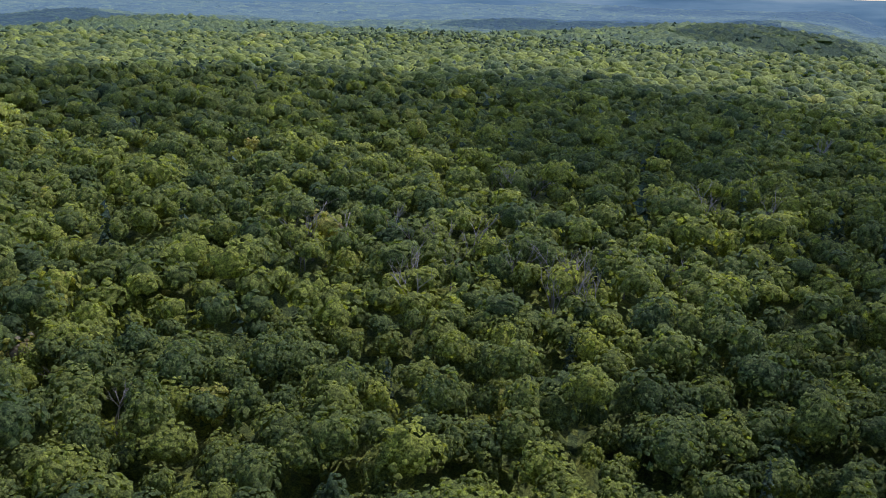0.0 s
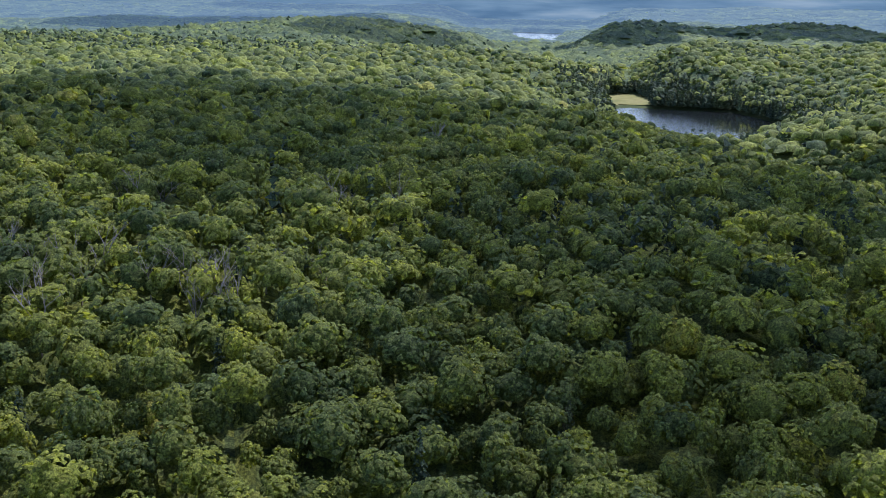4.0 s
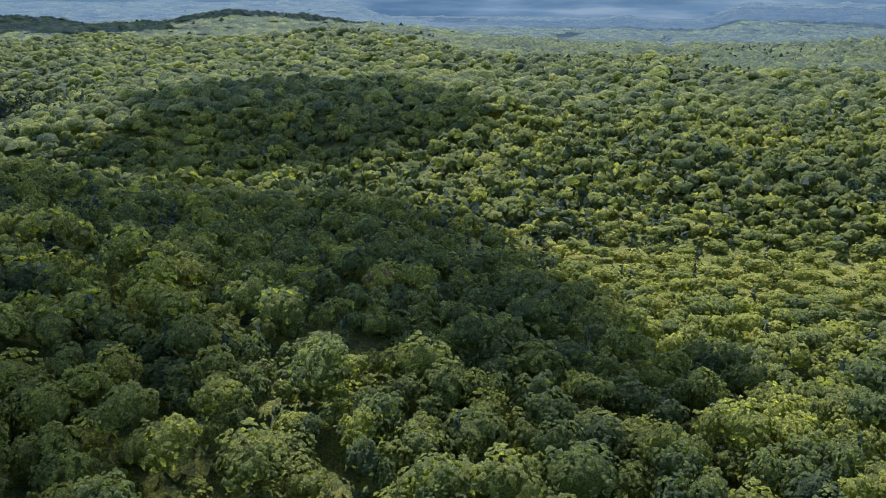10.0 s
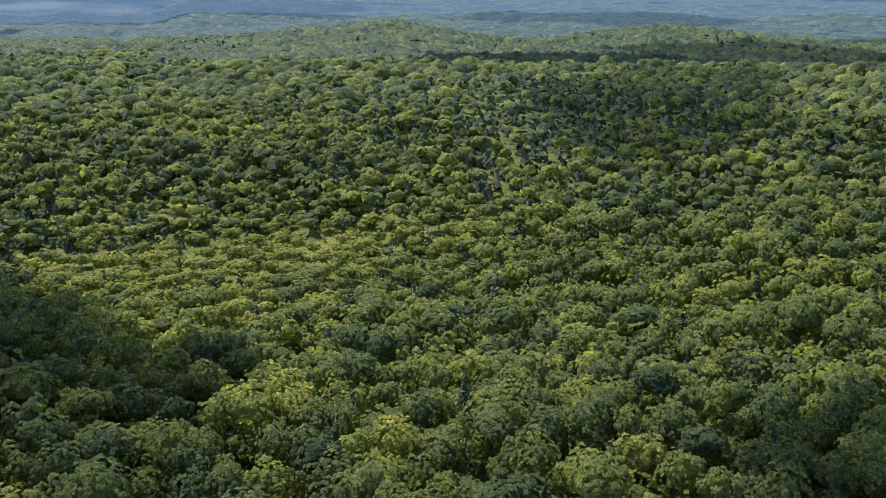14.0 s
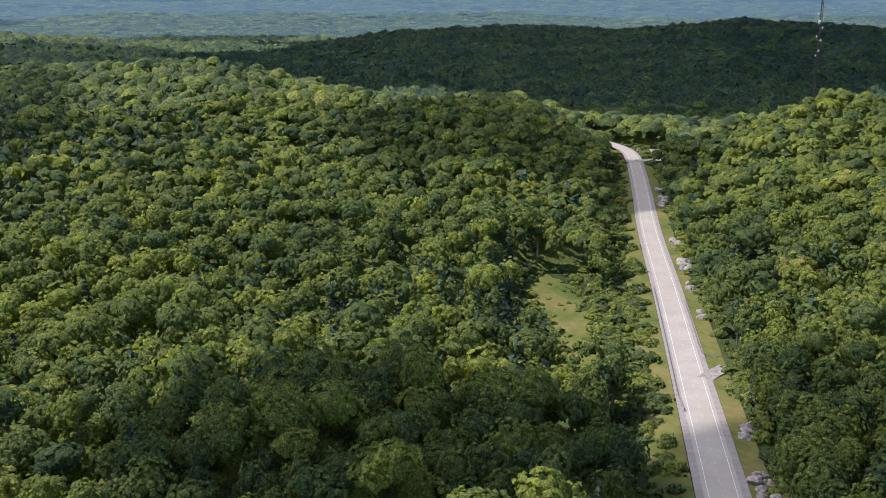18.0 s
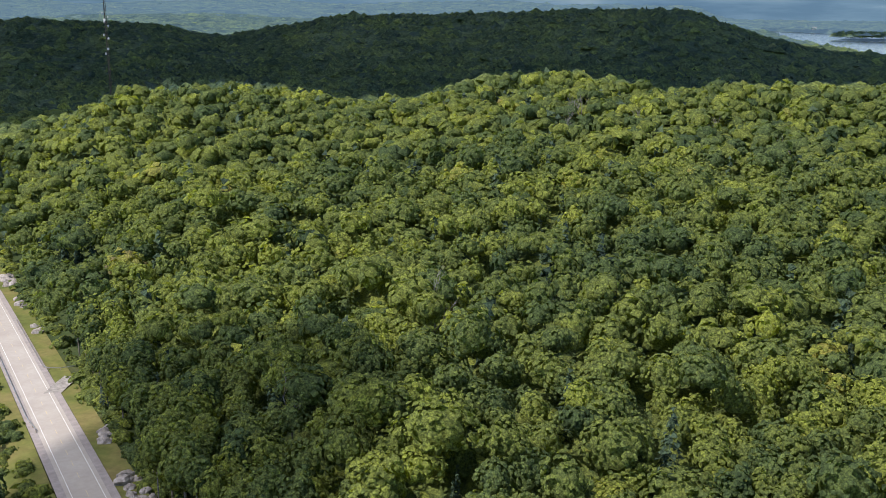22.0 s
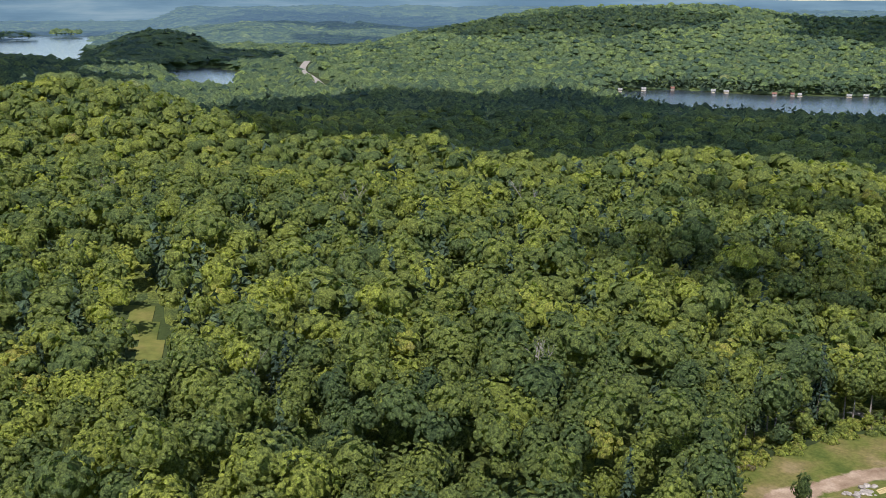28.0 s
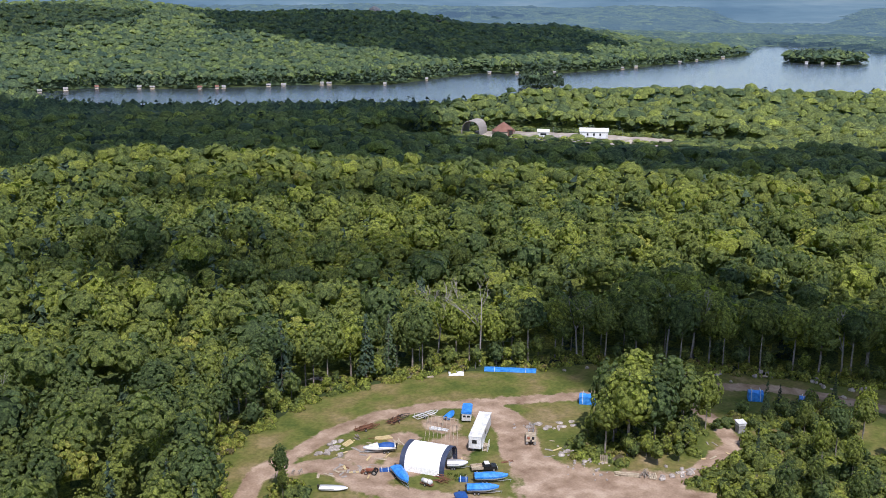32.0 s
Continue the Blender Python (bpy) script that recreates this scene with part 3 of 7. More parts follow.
# ---------------------------------------------------------------- forest
def outward_triangles(centres, normals, size, rng, stray=0.30):
    """One leaf spray, a triangle, at each centre, facing about its normal."""
    nn = normals + rng.normal(0, stray, normals.shape)
    nn /= np.linalg.norm(nn, axis=1, keepdims=True)
    t = np.cross(nn, rng.normal(0, 1, nn.shape))
    t /= np.linalg.norm(t, axis=1, keepdims=True)
    s = np.cross(nn, t)
    k = size * rng.uniform(0.65, 1.35, (len(centres), 1))
    tri = np.stack([centres + t * k, centres - t * k * 0.5 + s * k * 0.8, centres - t * k * 0.5 - s * k * 0.8], 1)
    return tri.reshape(-1, 3)


def ico(levels):
    bm = bmesh.new()
    bmesh.ops.create_icosphere(bm, subdivisions=levels, radius=1.0)
    bm.verts.ensure_lookup_table()
    v = np.array([p.co[:] for p in bm.verts])
    f = np.array([[q.index for q in p.verts] for p in bm.faces])
    bm.free()
    return v, f


ICO2 = ico(2)


def loose(tri):
    """Loose triangles as a shape: corners, faces, and which faces shade smoothly."""
    return tri, np.arange(len(tri)).reshape(-1, 3), np.zeros(len(tri) // 3, bool)


def joined(*shapes):
    v, f, s, k = [], [], [], 0
    for a, c, d in shapes:
        v.append(a)
        f.append(c + k)
        s.append(d)
        k += len(a)
    return np.vstack(v), np.vstack(f), np.concatenate(s)


def part_of_ball(base, below):
    """The faces of a ball above a height, with its corners renumbered."""
    v, f = base
    f = f[(v[f][:, :, 2].mean(1) > below)]
    used, inv = np.unique(f, return_inverse=True)
    return v[used], inv.reshape(-1, 3)


DOME_LOW = part_of_ball(ico(1), -0.2)


def heaped(rng, base, clumps, reach=0.68, size=0.36, rough=0.06):
    """A rounded mass that bulges in clumps: unit corners and where the clumps sit."""
    v, f = base
    c = rng.normal(0, 1, (clumps * 5, 3))
    c /= np.linalg.norm(c, axis=1, keepdims=True)
    c = c[c[:, 2] > -0.3][:clumps] * rng.uniform(0.85, 1.12, (clumps, 1)) * reach
    rad = rng.uniform(0.8, 1.2, clumps) * size
    u = v / np.linalg.norm(v, axis=1, keepdims=True)
    dot = u @ c.T
    root = rad ** 2 - (c ** 2).sum(1) + dot ** 2
    hit = np.where(root > 0, dot + np.sqrt(np.maximum(root, 0)), 0)
    k = np.maximum(hit.max(1), reach * 0.98)
    return u * k[:, None] * rng.uniform(1 - rough, 1 + rough, (len(u), 1)), c, rad


def puffs(rng, centres, normals, size, sides, droop=0.62):
    """Leaf clumps: a small bowed tuft, rounded over, at each centre."""
    count = len(centres)
    nn = normals + rng.normal(0, 0.16, normals.shape)
    nn /= np.linalg.norm(nn, axis=1, keepdims=True)
    t = np.cross(nn, rng.normal(0, 1, nn.shape))
    t /= np.linalg.norm(t, axis=1, keepdims=True)
    s = np.cross(nn, t)
    k = size * rng.uniform(0.6, 1.4, count)
    a = np.arange(sides) * math.tau / sides
    reach = k[:, None] * rng.uniform(0.78, 1.22, (count, sides))
    rim = (centres[:, None] + t[:, None] * (np.cos(a) * reach)[..., None] + s[:, None] * (np.sin(a) * reach)[..., None]
           - nn[:, None] * (k[:, None] * droop * rng.uniform(0.5, 1.5, (count, sides)))[..., None])
    top = centres + nn * (k * 0.12)[:, None]
    v = np.concatenate([rim, top[:, None]], 1).reshape(-1, 3)
    one = np.array([(q, (q + 1) % sides, sides) for q in range(sides)])
    f = (one[None] + (np.arange(count) * (sides + 1))[:, None, None]).reshape(-1, 3)
    return v, f, np.ones(len(f), bool)


def broadleaf(seed, leaves, size, clumps=16, radius=5.2, top=19.5, base=None, flat=0.74, sides=6, core=0.80, low=-0.25):
    """Crown of a maple or beech: a heap of rounded clumps, covered all over with leafy tufts."""
    rng = np.random.default_rng(seed)
    high = flat * radius * rng.uniform(0.85, 1.15)
    shape = np.array([radius * rng.uniform(0.85, 1.15), radius, high])
    u, c, rad = heaped(rng, base, clumps)
    mid = top - high
    out = [(u * shape * core + [0, 0, mid], base[1], np.ones(len(base[1]), bool))]
    k = np.arange(leaves)
    up = 1 - (1 - low) * (k + rng.uniform(0.2, 0.8, leaves)) / leaves
    a = k * 2.39996 + rng.uniform(-0.35, 0.35, leaves)
    d = np.column_stack([np.cos(a) * np.sqrt(1 - up * up), np.sin(a) * np.sqrt(1 - up * up), up])
    dot = d @ c.T
    root = rad ** 2 - (c ** 2).sum(1) + dot ** 2
    hit = np.where(root > 0, dot + np.sqrt(np.maximum(root, 0)), 0)
    far = np.maximum(hit.max(1), 0.68) * rng.uniform(0.93, 1.10, leaves)
    p = d * far[:, None]
    n = p - c[np.argmax(hit, 1)] * 0.85
    n /= np.linalg.norm(n, axis=1, keepdims=True)
    out.append(puffs(rng, p * shape + [0, 0, mid], n + d * 0.5 + [0, 0, 0.30], size, sides))
    return joined(*out)


def far_crown(seed, sides, radius, top, high, two=False):
    """A far crown: a small rounded dome."""
    rng = np.random.default_rng(seed)
    a = np.arange(sides) * math.tau / sides + rng.uniform(0, 6)
    rows = ((1.0, 1.0), (0.74, 0.34)) if two else ((1.0, 0.95),)
    v = []
    for k, (w, drop) in enumerate(rows):
        j = rng.uniform(0.72, 1.28, sides)
        v.append(np.column_stack([np.cos(a + 0.5 * k) * radius * w * j, np.sin(a + 0.5 * k) * radius * w * j, top - high * drop * rng.uniform(0.65, 1.35, sides)]))
    v = np.vstack(v + [np.array([[rng.uniform(-1, 1), rng.uniform(-1, 1), top]])])
    f = []
    for k in range(sides):
        q = (k + 1) % sides
        if two:
            f += [(k, q, sides + k), (q, sides + q, sides + k), (sides + k, sides + q, 2 * sides)]
        else:
            f += [(k, q, sides)]
    return v, np.array(f), np.ones(len(f), bool)


def spruce(seed, leaves, size, tall=21.0):
    """A narrow conifer of drooping tiers, as loose triangles."""
    rng = np.random.default_rng(seed)
    h = 1 - np.sqrt(rng.uniform(0, 1, leaves))
    tier = np.round(h * 11) / 11
    a = rng.uniform(0, math.tau, leaves)
    r = (1 - h) * 3.0 * (0.55 + 0.45 * (1 - (h - tier) * 11)) * rng.uniform(0.55, 1.1, leaves)
    p = np.column_stack([np.cos(a) * r, np.sin(a) * r, 3.0 + h * (tall - 3.0)])
    nn = np.column_stack([np.cos(a) * 0.8, np.sin(a) * 0.8, np.full(leaves, 0.75)])
    return loose(outward_triangles(p, nn, size, rng))


def scatter(near, far, spacing, seed, bearing_from=-360.0, bearing_to=0.0):
    """Jittered places for trees between two distances, in a span of bearings (counter-clockwise, to is the larger)."""
    rng = np.random.default_rng(seed)
    m = int(far / spacing) + 2
    iy, ix = np.mgrid[-int(m / 0.866) - 1:int(m / 0.866) + 2, -m:m + 1]
    x = (ix + 0.5 * (iy % 2)).ravel() * spacing
    y = iy.ravel() * spacing * 0.866
    x = x + rng.uniform(-0.36, 0.36, x.shape) * spacing
    y = y + rng.uniform(-0.36, 0.36, y.shape) * spacing
    r = np.hypot(x, y)
    b = np.degrees(np.arctan2(-x, y))
    b = bearing_to - (bearing_to - b) % 360
    keep = (r >= near) & (r < far) & (b >= bearing_from)
    return x[keep], y[keep]


def open_ground(x, y):
    """True where no forest tree stands."""
    r = np.hypot(x, y)
    out = np.zeros(x.shape, bool)
    for poly, margin in ((CLEARING, 2.0), (MEADOW, 8.0), (GLADE, 5.0), (QUARRY, 10.0), (MARSH, 0.0)):
        out |= rim_distance(x, y, poly) < margin
    d, s, side = line_distance(x, y, ROAD)
    out |= d < np.where(side > 0, 25.0, 15.0) * np.where(x > 620, 0.8, 1.0) + 3.0 * np.sin(s * 70)
    d, s, side = line_distance(x, y, FAR_ROAD)
    out |= d < 24
    d, s, side = line_distance(x, y, SIDE_ROAD)
    out |= d < 12
    d, s, side = line_distance(x, y, DRIVE)
    out |= d < 5
    wet = np.zeros(x.shape, bool)
    for level, poly in LAKES:
        wet |= rim_distance(x, y, poly) < 3
    for a, q, w, k in ISLANDS:
        ix, iy = polar(a, q)
        ux, uy = ix / q, iy / q
        wet &= np.hypot((x - ix) * uy / w - (y - iy) * ux / w, ((x - ix) * ux + (y - iy) * uy) / k) > 1.0
    return out | wet


def conifer_share(x, y):
    """How likely a tree is a conifer: by the pond, the creek and the lake, and in stands."""
    s = 0.04 + 0.22 * smooth(0.25, 0.6, wave_noise(x, y, 500, 8)) + 0.12 * smooth(0.2, 0.5, wave_noise(x, y, 160, 9))
    for poly, reach in ((LAKES[0][1], 130), (LAKES[7][1], 60), (MARSH, 90)):
        s = s + 0.6 * smooth(reach, 10, rim_distance(x, y, poly))
    for a, q, w in ((-42, 500, 60), (-77, 640, 110), (-72, 720, 90), (28, 1650, 200), (14, 1500, 160), (-105, 330, 45)):
        px, py = polar(a, q)
        s = s + 0.5 * np.exp(-((x - px) ** 2 + (y - py) ** 2) / (2 * w * w))
    return np.clip(s, 0, 0.92)


def tree_tint(x, y, rng):
    """Dark to yellow-green, in loose stands."""
    pale = np.zeros(x.shape)
    for a, q, w in ((-46, 440, 45), (-54, 420, 50), (-62, 430, 55)):
        px, py = polar(a, q)
        pale = pale + 0.17 * np.exp(-((x - px) ** 2 + (y - py) ** 2) / (2 * w * w))
    t = 0.50 + pale + 0.16 * wave_noise(x, y, 130, 21) + 0.10 * wave_noise(x, y, 40, 22) + rng.normal(0, 0.145, x.shape)
    odd = rng.uniform(0, 1, x.shape)
    t = np.where(odd > 0.9985, rng.uniform(0.88, 0.93, x.shape), np.clip(t, 0.02, 0.88))
    return t


def low_growth(x, y):
    """How tall the trees grow: young growth in front of the depot and along the creek."""
    k = np.ones(x.shape)
    r = np.hypot(x, y)
    d = rim_distance(x, y, QUARRY)
    k = np.where((d < 150) & (r < 960), 0.38 + 0.5 * smooth(60, 150, d), k)
    for a, q, w in ((-46, 440, 55), (-54, 420, 60), (-62, 430, 60)):
        px, py = polar(a, q)
        k = k * (1 - 0.28 * np.exp(-((x - px) ** 2 + (y - py) ** 2) / (2 * w * w)))
    return k


def plant(protos, x, y, tint, scale, rng, spread=1.0, sink=0.0):
    """All trees of one stand: corners, faces, shading and a tint a face."""
    z = land(x, y) - sink
    parts, tints, faces, shade, total = [], [], [], [], 0
    which = rng.integers(0, len(protos), len(x))
    turn = rng.uniform(0, math.tau, len(x))
    low = low_growth(x, y)
    tall = scale ** 0.6 * rng.uniform(0.88, 1.10, len(x)) * low
    scale = scale * spread * low ** 0.25
    for k, (p, f, s) in enumerate(protos):
        m = which == k
        count = int(m.sum())
        if not count:
            continue
        c, sn = np.cos(turn[m])[:, None], np.sin(turn[m])[:, None]
        sc = scale[m][:, None]
        px = (c * p[:, 0] - sn * p[:, 1]) * sc + x[m][:, None]
        py = (sn * p[:, 0] + c * p[:, 1]) * sc + y[m][:, None]
        pz = p[:, 2] * tall[m][:, None] + z[m][:, None]
        parts.append(np.stack([px, py, pz], -1).reshape(-1, 3).astype(np.float32))
        faces.append((f[None] + (np.arange(count) * len(p))[:, None, None] + total).reshape(-1, 3).astype(np.int32))
        shade.append(np.tile(s, count))
        tints.append(np.repeat(tint[m], len(f)).astype(np.float32))
        total += len(p) * count
    return parts, faces, shade, tints


def soup_mesh(name, parts, faces, shade, tints, mat):
    v, f = np.vstack(parts), np.vstack(faces)
    me = bpy.data.meshes.new(name)
    me.vertices.add(len(v))
    me.vertices.foreach_set("co", v.ravel())
    me.loops.add(f.size)
    me.loops.foreach_set("vertex_index", f.ravel().astype(np.int32))
    me.polygons.add(len(f))
    me.polygons.foreach_set("loop_start", np.arange(0, f.size, 3, dtype=np.int32))
    me.polygons.foreach_set("use_smooth", np.concatenate(shade))
    if tints is not None:
        a = me.attributes.new("tint", "FLOAT", "FACE")
        a.data.foreach_set("value", np.concatenate(tints))
    me.update(calc_edges=True)
    me.materials.append(mat)
    return me


def single_mesh(name, shape, mat):
    v, f, s = shape
    return soup_mesh(name, [v.astype(np.float32)], [f], [s], None, mat)


def woods(name, label, near, far, spacing, seed, leafy, needled, span=(-254.0, 58.0), size=1.0, skip=None, mats=None):
    rng = np.random.default_rng(seed)
    x, y = scatter(near, far, spacing, seed, span[0], span[1])
    keep = ~open_ground(x, y)
    if skip is not None:
        keep &= ~skip(x, y)
    x, y = x[keep], y[keep]
    con = rng.uniform(0, 1, x.shape) < conifer_share(x, y)
    tint = tree_tint(x, y, rng)
    scale = np.clip(rng.normal(1.0, 0.22, x.shape), 0.55, 1.6)
    a = plant(leafy, x[~con], y[~con], tint[~con], scale[~con], rng, size)
    tagged(new(name, soup_mesh(name, *a, mats or leaf_woods)), label, "forest", kind="stuff")
    if con.any():
        # the farthest conifers take the hazed, glowing leaves in place of needles
        b = plant(needled, x[con], y[con], tint[con], scale[con], rng, size)
        tagged(new(name.replace("woods", "conifers"), soup_mesh("conifers", *b, mats if mats in hazed_backdrop_woods else needle_woods)),
               "dark green spruces and pines among the leafy trees", "forest", kind="stuff")
    return x, y


NEAR_LEAFY = [broadleaf(100 + k, 154, 0.62, (9, 13, 18)[k % 3], 5.3 + 0.7 * (k % 3 - 1), 19.0 + (k % 5 - 2) * 1.3, DOME_LOW, 1.0, 4) for k in range(15)]
EDGE_LEAFY = [broadleaf(150 + k, 190, 0.62, 24, 4.7 + 0.6 * (k % 3 - 1), 19.5 + (k % 4 - 1.5) * 0.9, part_of_ball(ICO2, -0.8), 1.5, 5, 0.72, -0.85) for k in range(8)]
MID_LEAFY = [broadleaf(200 + k, 43, 0.98, (8, 11, 14)[k % 3], 5.3 + 0.7 * (k % 3 - 1), 19.0 + (k % 5 - 2) * 1.1, DOME_LOW, 0.95, 4) for k in range(18)]
FAR_LEAFY = [broadleaf(300 + k, 11, 1.95, 9, 5.3 + 0.7 * (k % 3 - 1), 19.0 + (k % 4 - 1.5) * 1.0, DOME_LOW, 0.85, 4, 0.8, 0.0) for k in range(16)]
HILL_LEAFY = [far_crown(380 + k, 5, 5.1 + 0.9 * (k % 3 - 1), 17.0 + 1.0 * (k % 4), 5.0, True) for k in range(14)]
DIST_LEAFY = [far_crown(400 + k, 5, 7.0 + 0.9 * (k % 3 - 1), 17.5 + 0.8 * (k % 4), 7.0) for k in range(14)]
LAST_LEAFY = [far_crown(450 + k, 5, 6.4 + 0.9 * (k % 3 - 1), 17.5 + 0.8 * (k % 4), 7.0) for k in range(14)]
NEAR_NEEDLED = [spruce(500 + k, 300, 0.62) for k in range(3)]
MID_NEEDLED = [spruce(520 + k, 70, 1.2) for k in range(3)]
FAR_NEEDLED = [spruce(540 + k, 16, 2.2) for k in range(4)]
DIST_NEEDLED = [spruce(560 + k, 5, 3.4, 18.0) for k in range(4)]


def beside_openings(x, y):
    """Trees at the rim of the yard and of the road, which are things of their own."""
    d, s, side = line_distance(x, y, ROAD)
    return (rim_distance(x, y, CLEARING) < 12) | ((d < 30) & (np.hypot(x, y) < 330))


woods("near_woods", "dense summer canopy of maples and beeches with leafy clumped crowns", 138, 240, 8.5, 31, NEAR_LEAFY, NEAR_NEEDLED, skip=beside_openings)
woods("middle_woods", "mixed green forest canopy on a rolling hillside", 240, 470, 8.4, 32, MID_LEAFY, MID_NEEDLED, skip=beside_openings)
woods("far_woods", "far forested slopes seen over the nearer crowns", 470, 700, 8.5, 33, FAR_LEAFY, FAR_NEEDLED)
woods("creek_woods", "dense young trees on the steep side of a creek", 470, 650, 7.4, 47, FAR_LEAFY, FAR_NEEDLED, (-68.0, -36.0), 0.9)
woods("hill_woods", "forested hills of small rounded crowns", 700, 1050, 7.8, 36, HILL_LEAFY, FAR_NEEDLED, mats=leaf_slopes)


def finer_hills(x, y):
    """The slopes round the pond and above the lake, planted tree by tree."""
    b = 58 - (58 - np.degrees(np.arctan2(-x, y))) % 360
    r = np.hypot(x, y)
    return ((b > -50) & (r < 1640)) | ((b < -222) & (b > -254) & (r > 1040) & (r < 1420)) | ((b < -183) & (b > -240) & (r > 1540) & (r < 2400))


def understorey():
    """The closed layer of leaves between the far crowns."""
    spokes, steps = 600, [142.0]
    while steps[-1] < 4850:
        steps.append(steps[-1] * (1.0095 if 400 < steps[-1] < 760 else 1.0145) + 0.5)
    rng = np.random.default_rng(90)
    r, a = np.meshgrid(np.array(steps), np.arange(spokes) * math.tau / spokes, indexing="ij")
    r = r * (1 + rng.uniform(-0.004, 0.004, r.shape))
    x, y = (-np.sin(a) * r).ravel(), (np.cos(a) * r).ravel()
    z = land(x, y) + (6.0 + 6.0 * smooth(250, 600, np.hypot(x, y)) + np.where(finer_hills(x, y), 2.6, 4.6) * smooth(700, 1080, np.hypot(x, y)) + rng.uniform(-1.5, 1.5, x.shape)) * low_growth(x, y)
    d, s, side = line_distance(x, y, ROAD)
    bare = open_ground(x, y) | (rim_distance(x, y, CLEARING) < 9) | (rim_distance(x, y, QUARRY) < 22) | (d < np.where(x > 620, 20, 28)) | ((rim_distance(x, y, LAKES[0][1]) < 34) & (np.hypot(x, y) > 960)) | (rim_distance(x, y, MARSH) < 16)
    for level, poly in LAKES[5:8]:
        bare |= rim_distance(x, y, poly) < 24
    i, j = np.meshgrid(np.arange(len(steps) - 1), np.arange(spokes), indexing="ij")
    j2 = (j + 1) % spokes
    quads = np.stack([i * spokes + j, i * spokes + j2, (i + 1) * spokes + j2, (i + 1) * spokes + j], -1).reshape(-1, 4)
    ease = smooth(24, 62, d)
    for poly, inner, outer in ((MEADOW, 8, 48), (GLADE, 6, 36), (CLEARING, 8, 42), (QUARRY, 20, 80), (LAKES[0][1], 30, 90), (LAKES[7][1], 20, 110)):
        ease = ease * smooth(inner, outer, rim_distance(x, y, poly))
    z = land(x, y) + (z - land(x, y)) * np.maximum(ease, 0.12)
    z = np.where(bare, land(x, y) - 0.6, z)
    quads = quads[~bare[quads].all(1)]
    tri = np.vstack([quads[:, [0, 1, 2]], quads[:, [0, 2, 3]]])
    tint = tree_tint(x, y, rng)[tri[:, 0]]
    v = np.column_stack([x, y, z])
    ring_of = tri[:, 0] // spokes
    edges = [0] + [next(k for k, s in enumerate(steps) if s > q) for q in (700, 1050, 2600, 3500)] + [len(steps)]
    # past 1050 m the leaf colour carries blue haze; past 2600 m it glows
    for k, mat in enumerate((leaf_woods, leaf_slopes, hazed_leaf_hills, *hazed_backdrop_woods)):
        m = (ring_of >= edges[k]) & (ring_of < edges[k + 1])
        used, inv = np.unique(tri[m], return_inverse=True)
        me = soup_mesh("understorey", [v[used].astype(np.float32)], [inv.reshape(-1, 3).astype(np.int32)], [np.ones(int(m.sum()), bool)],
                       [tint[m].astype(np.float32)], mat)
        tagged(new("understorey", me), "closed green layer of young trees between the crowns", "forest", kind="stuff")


understorey()
woods("under_woods", "leafy trees below the drone", 15, 138, 13.0, 34, MID_LEAFY, MID_NEEDLED, (-302.0, 58.0), skip=beside_openings)


def shore_trees():
    """A dense wall of spruces round the pond and its marsh."""
    rng = np.random.default_rng(71)
    px, py = np.array(LAKES[0][1] + MARSH).T
    gx, gy = np.meshgrid(np.arange(px.min() - 60, px.max() + 60, 5.4), np.arange(py.min() - 60, py.max() + 60, 5.4))
    x, y = gx.ravel() + rng.uniform(-2.2, 2.2, gx.size), gy.ravel() + rng.uniform(-2.2, 2.2, gx.size)
    d = np.minimum(rim_distance(x, y, LAKES[0][1]), rim_distance(x, y, MARSH))
    keep = (d > 2) & (d < 55) & (np.hypot(x, y) > 960) & (rng.uniform(0, 1, x.shape) < smooth(60, 20, d))
    x, y = x[keep], y[keep]
    a = plant([spruce(580 + k, 56, 1.7) for k in range(5)], x, y, rng.uniform(0.2, 0.9, x.shape), rng.uniform(0.7, 1.15, x.shape), rng, 1.1)
    tagged(new("shore_conifers", soup_mesh("shore_conifers", *a, needle_woods)), "dense dark spruces standing along the pond shore", "forest", kind="stuff")


shore_trees()
woods("islet_woods", "dense dark spruces on a small islet", 1545, 1615, 5.0, 38, FAR_NEEDLED, FAR_NEEDLED, (-230.6, -227.6), 0.8, mats=needle_woods)
for a, q, w, k in ISLANDS[:3]:
    across = math.degrees(w / q) + 0.3
    woods("islet_woods", "dark wooded island in the lake", q - k - 10, q + k + 10, 8.0, 39, DIST_LEAFY, FAR_NEEDLED, (a - across, a + across), 1.0, mats=hazed_leaf_hills)
woods("rear_woods", "leafy forest on the slope behind", 138, 1050, 20.0, 35, FAR_LEAFY, FAR_NEEDLED, (-302.0, -254.0), 1.9)

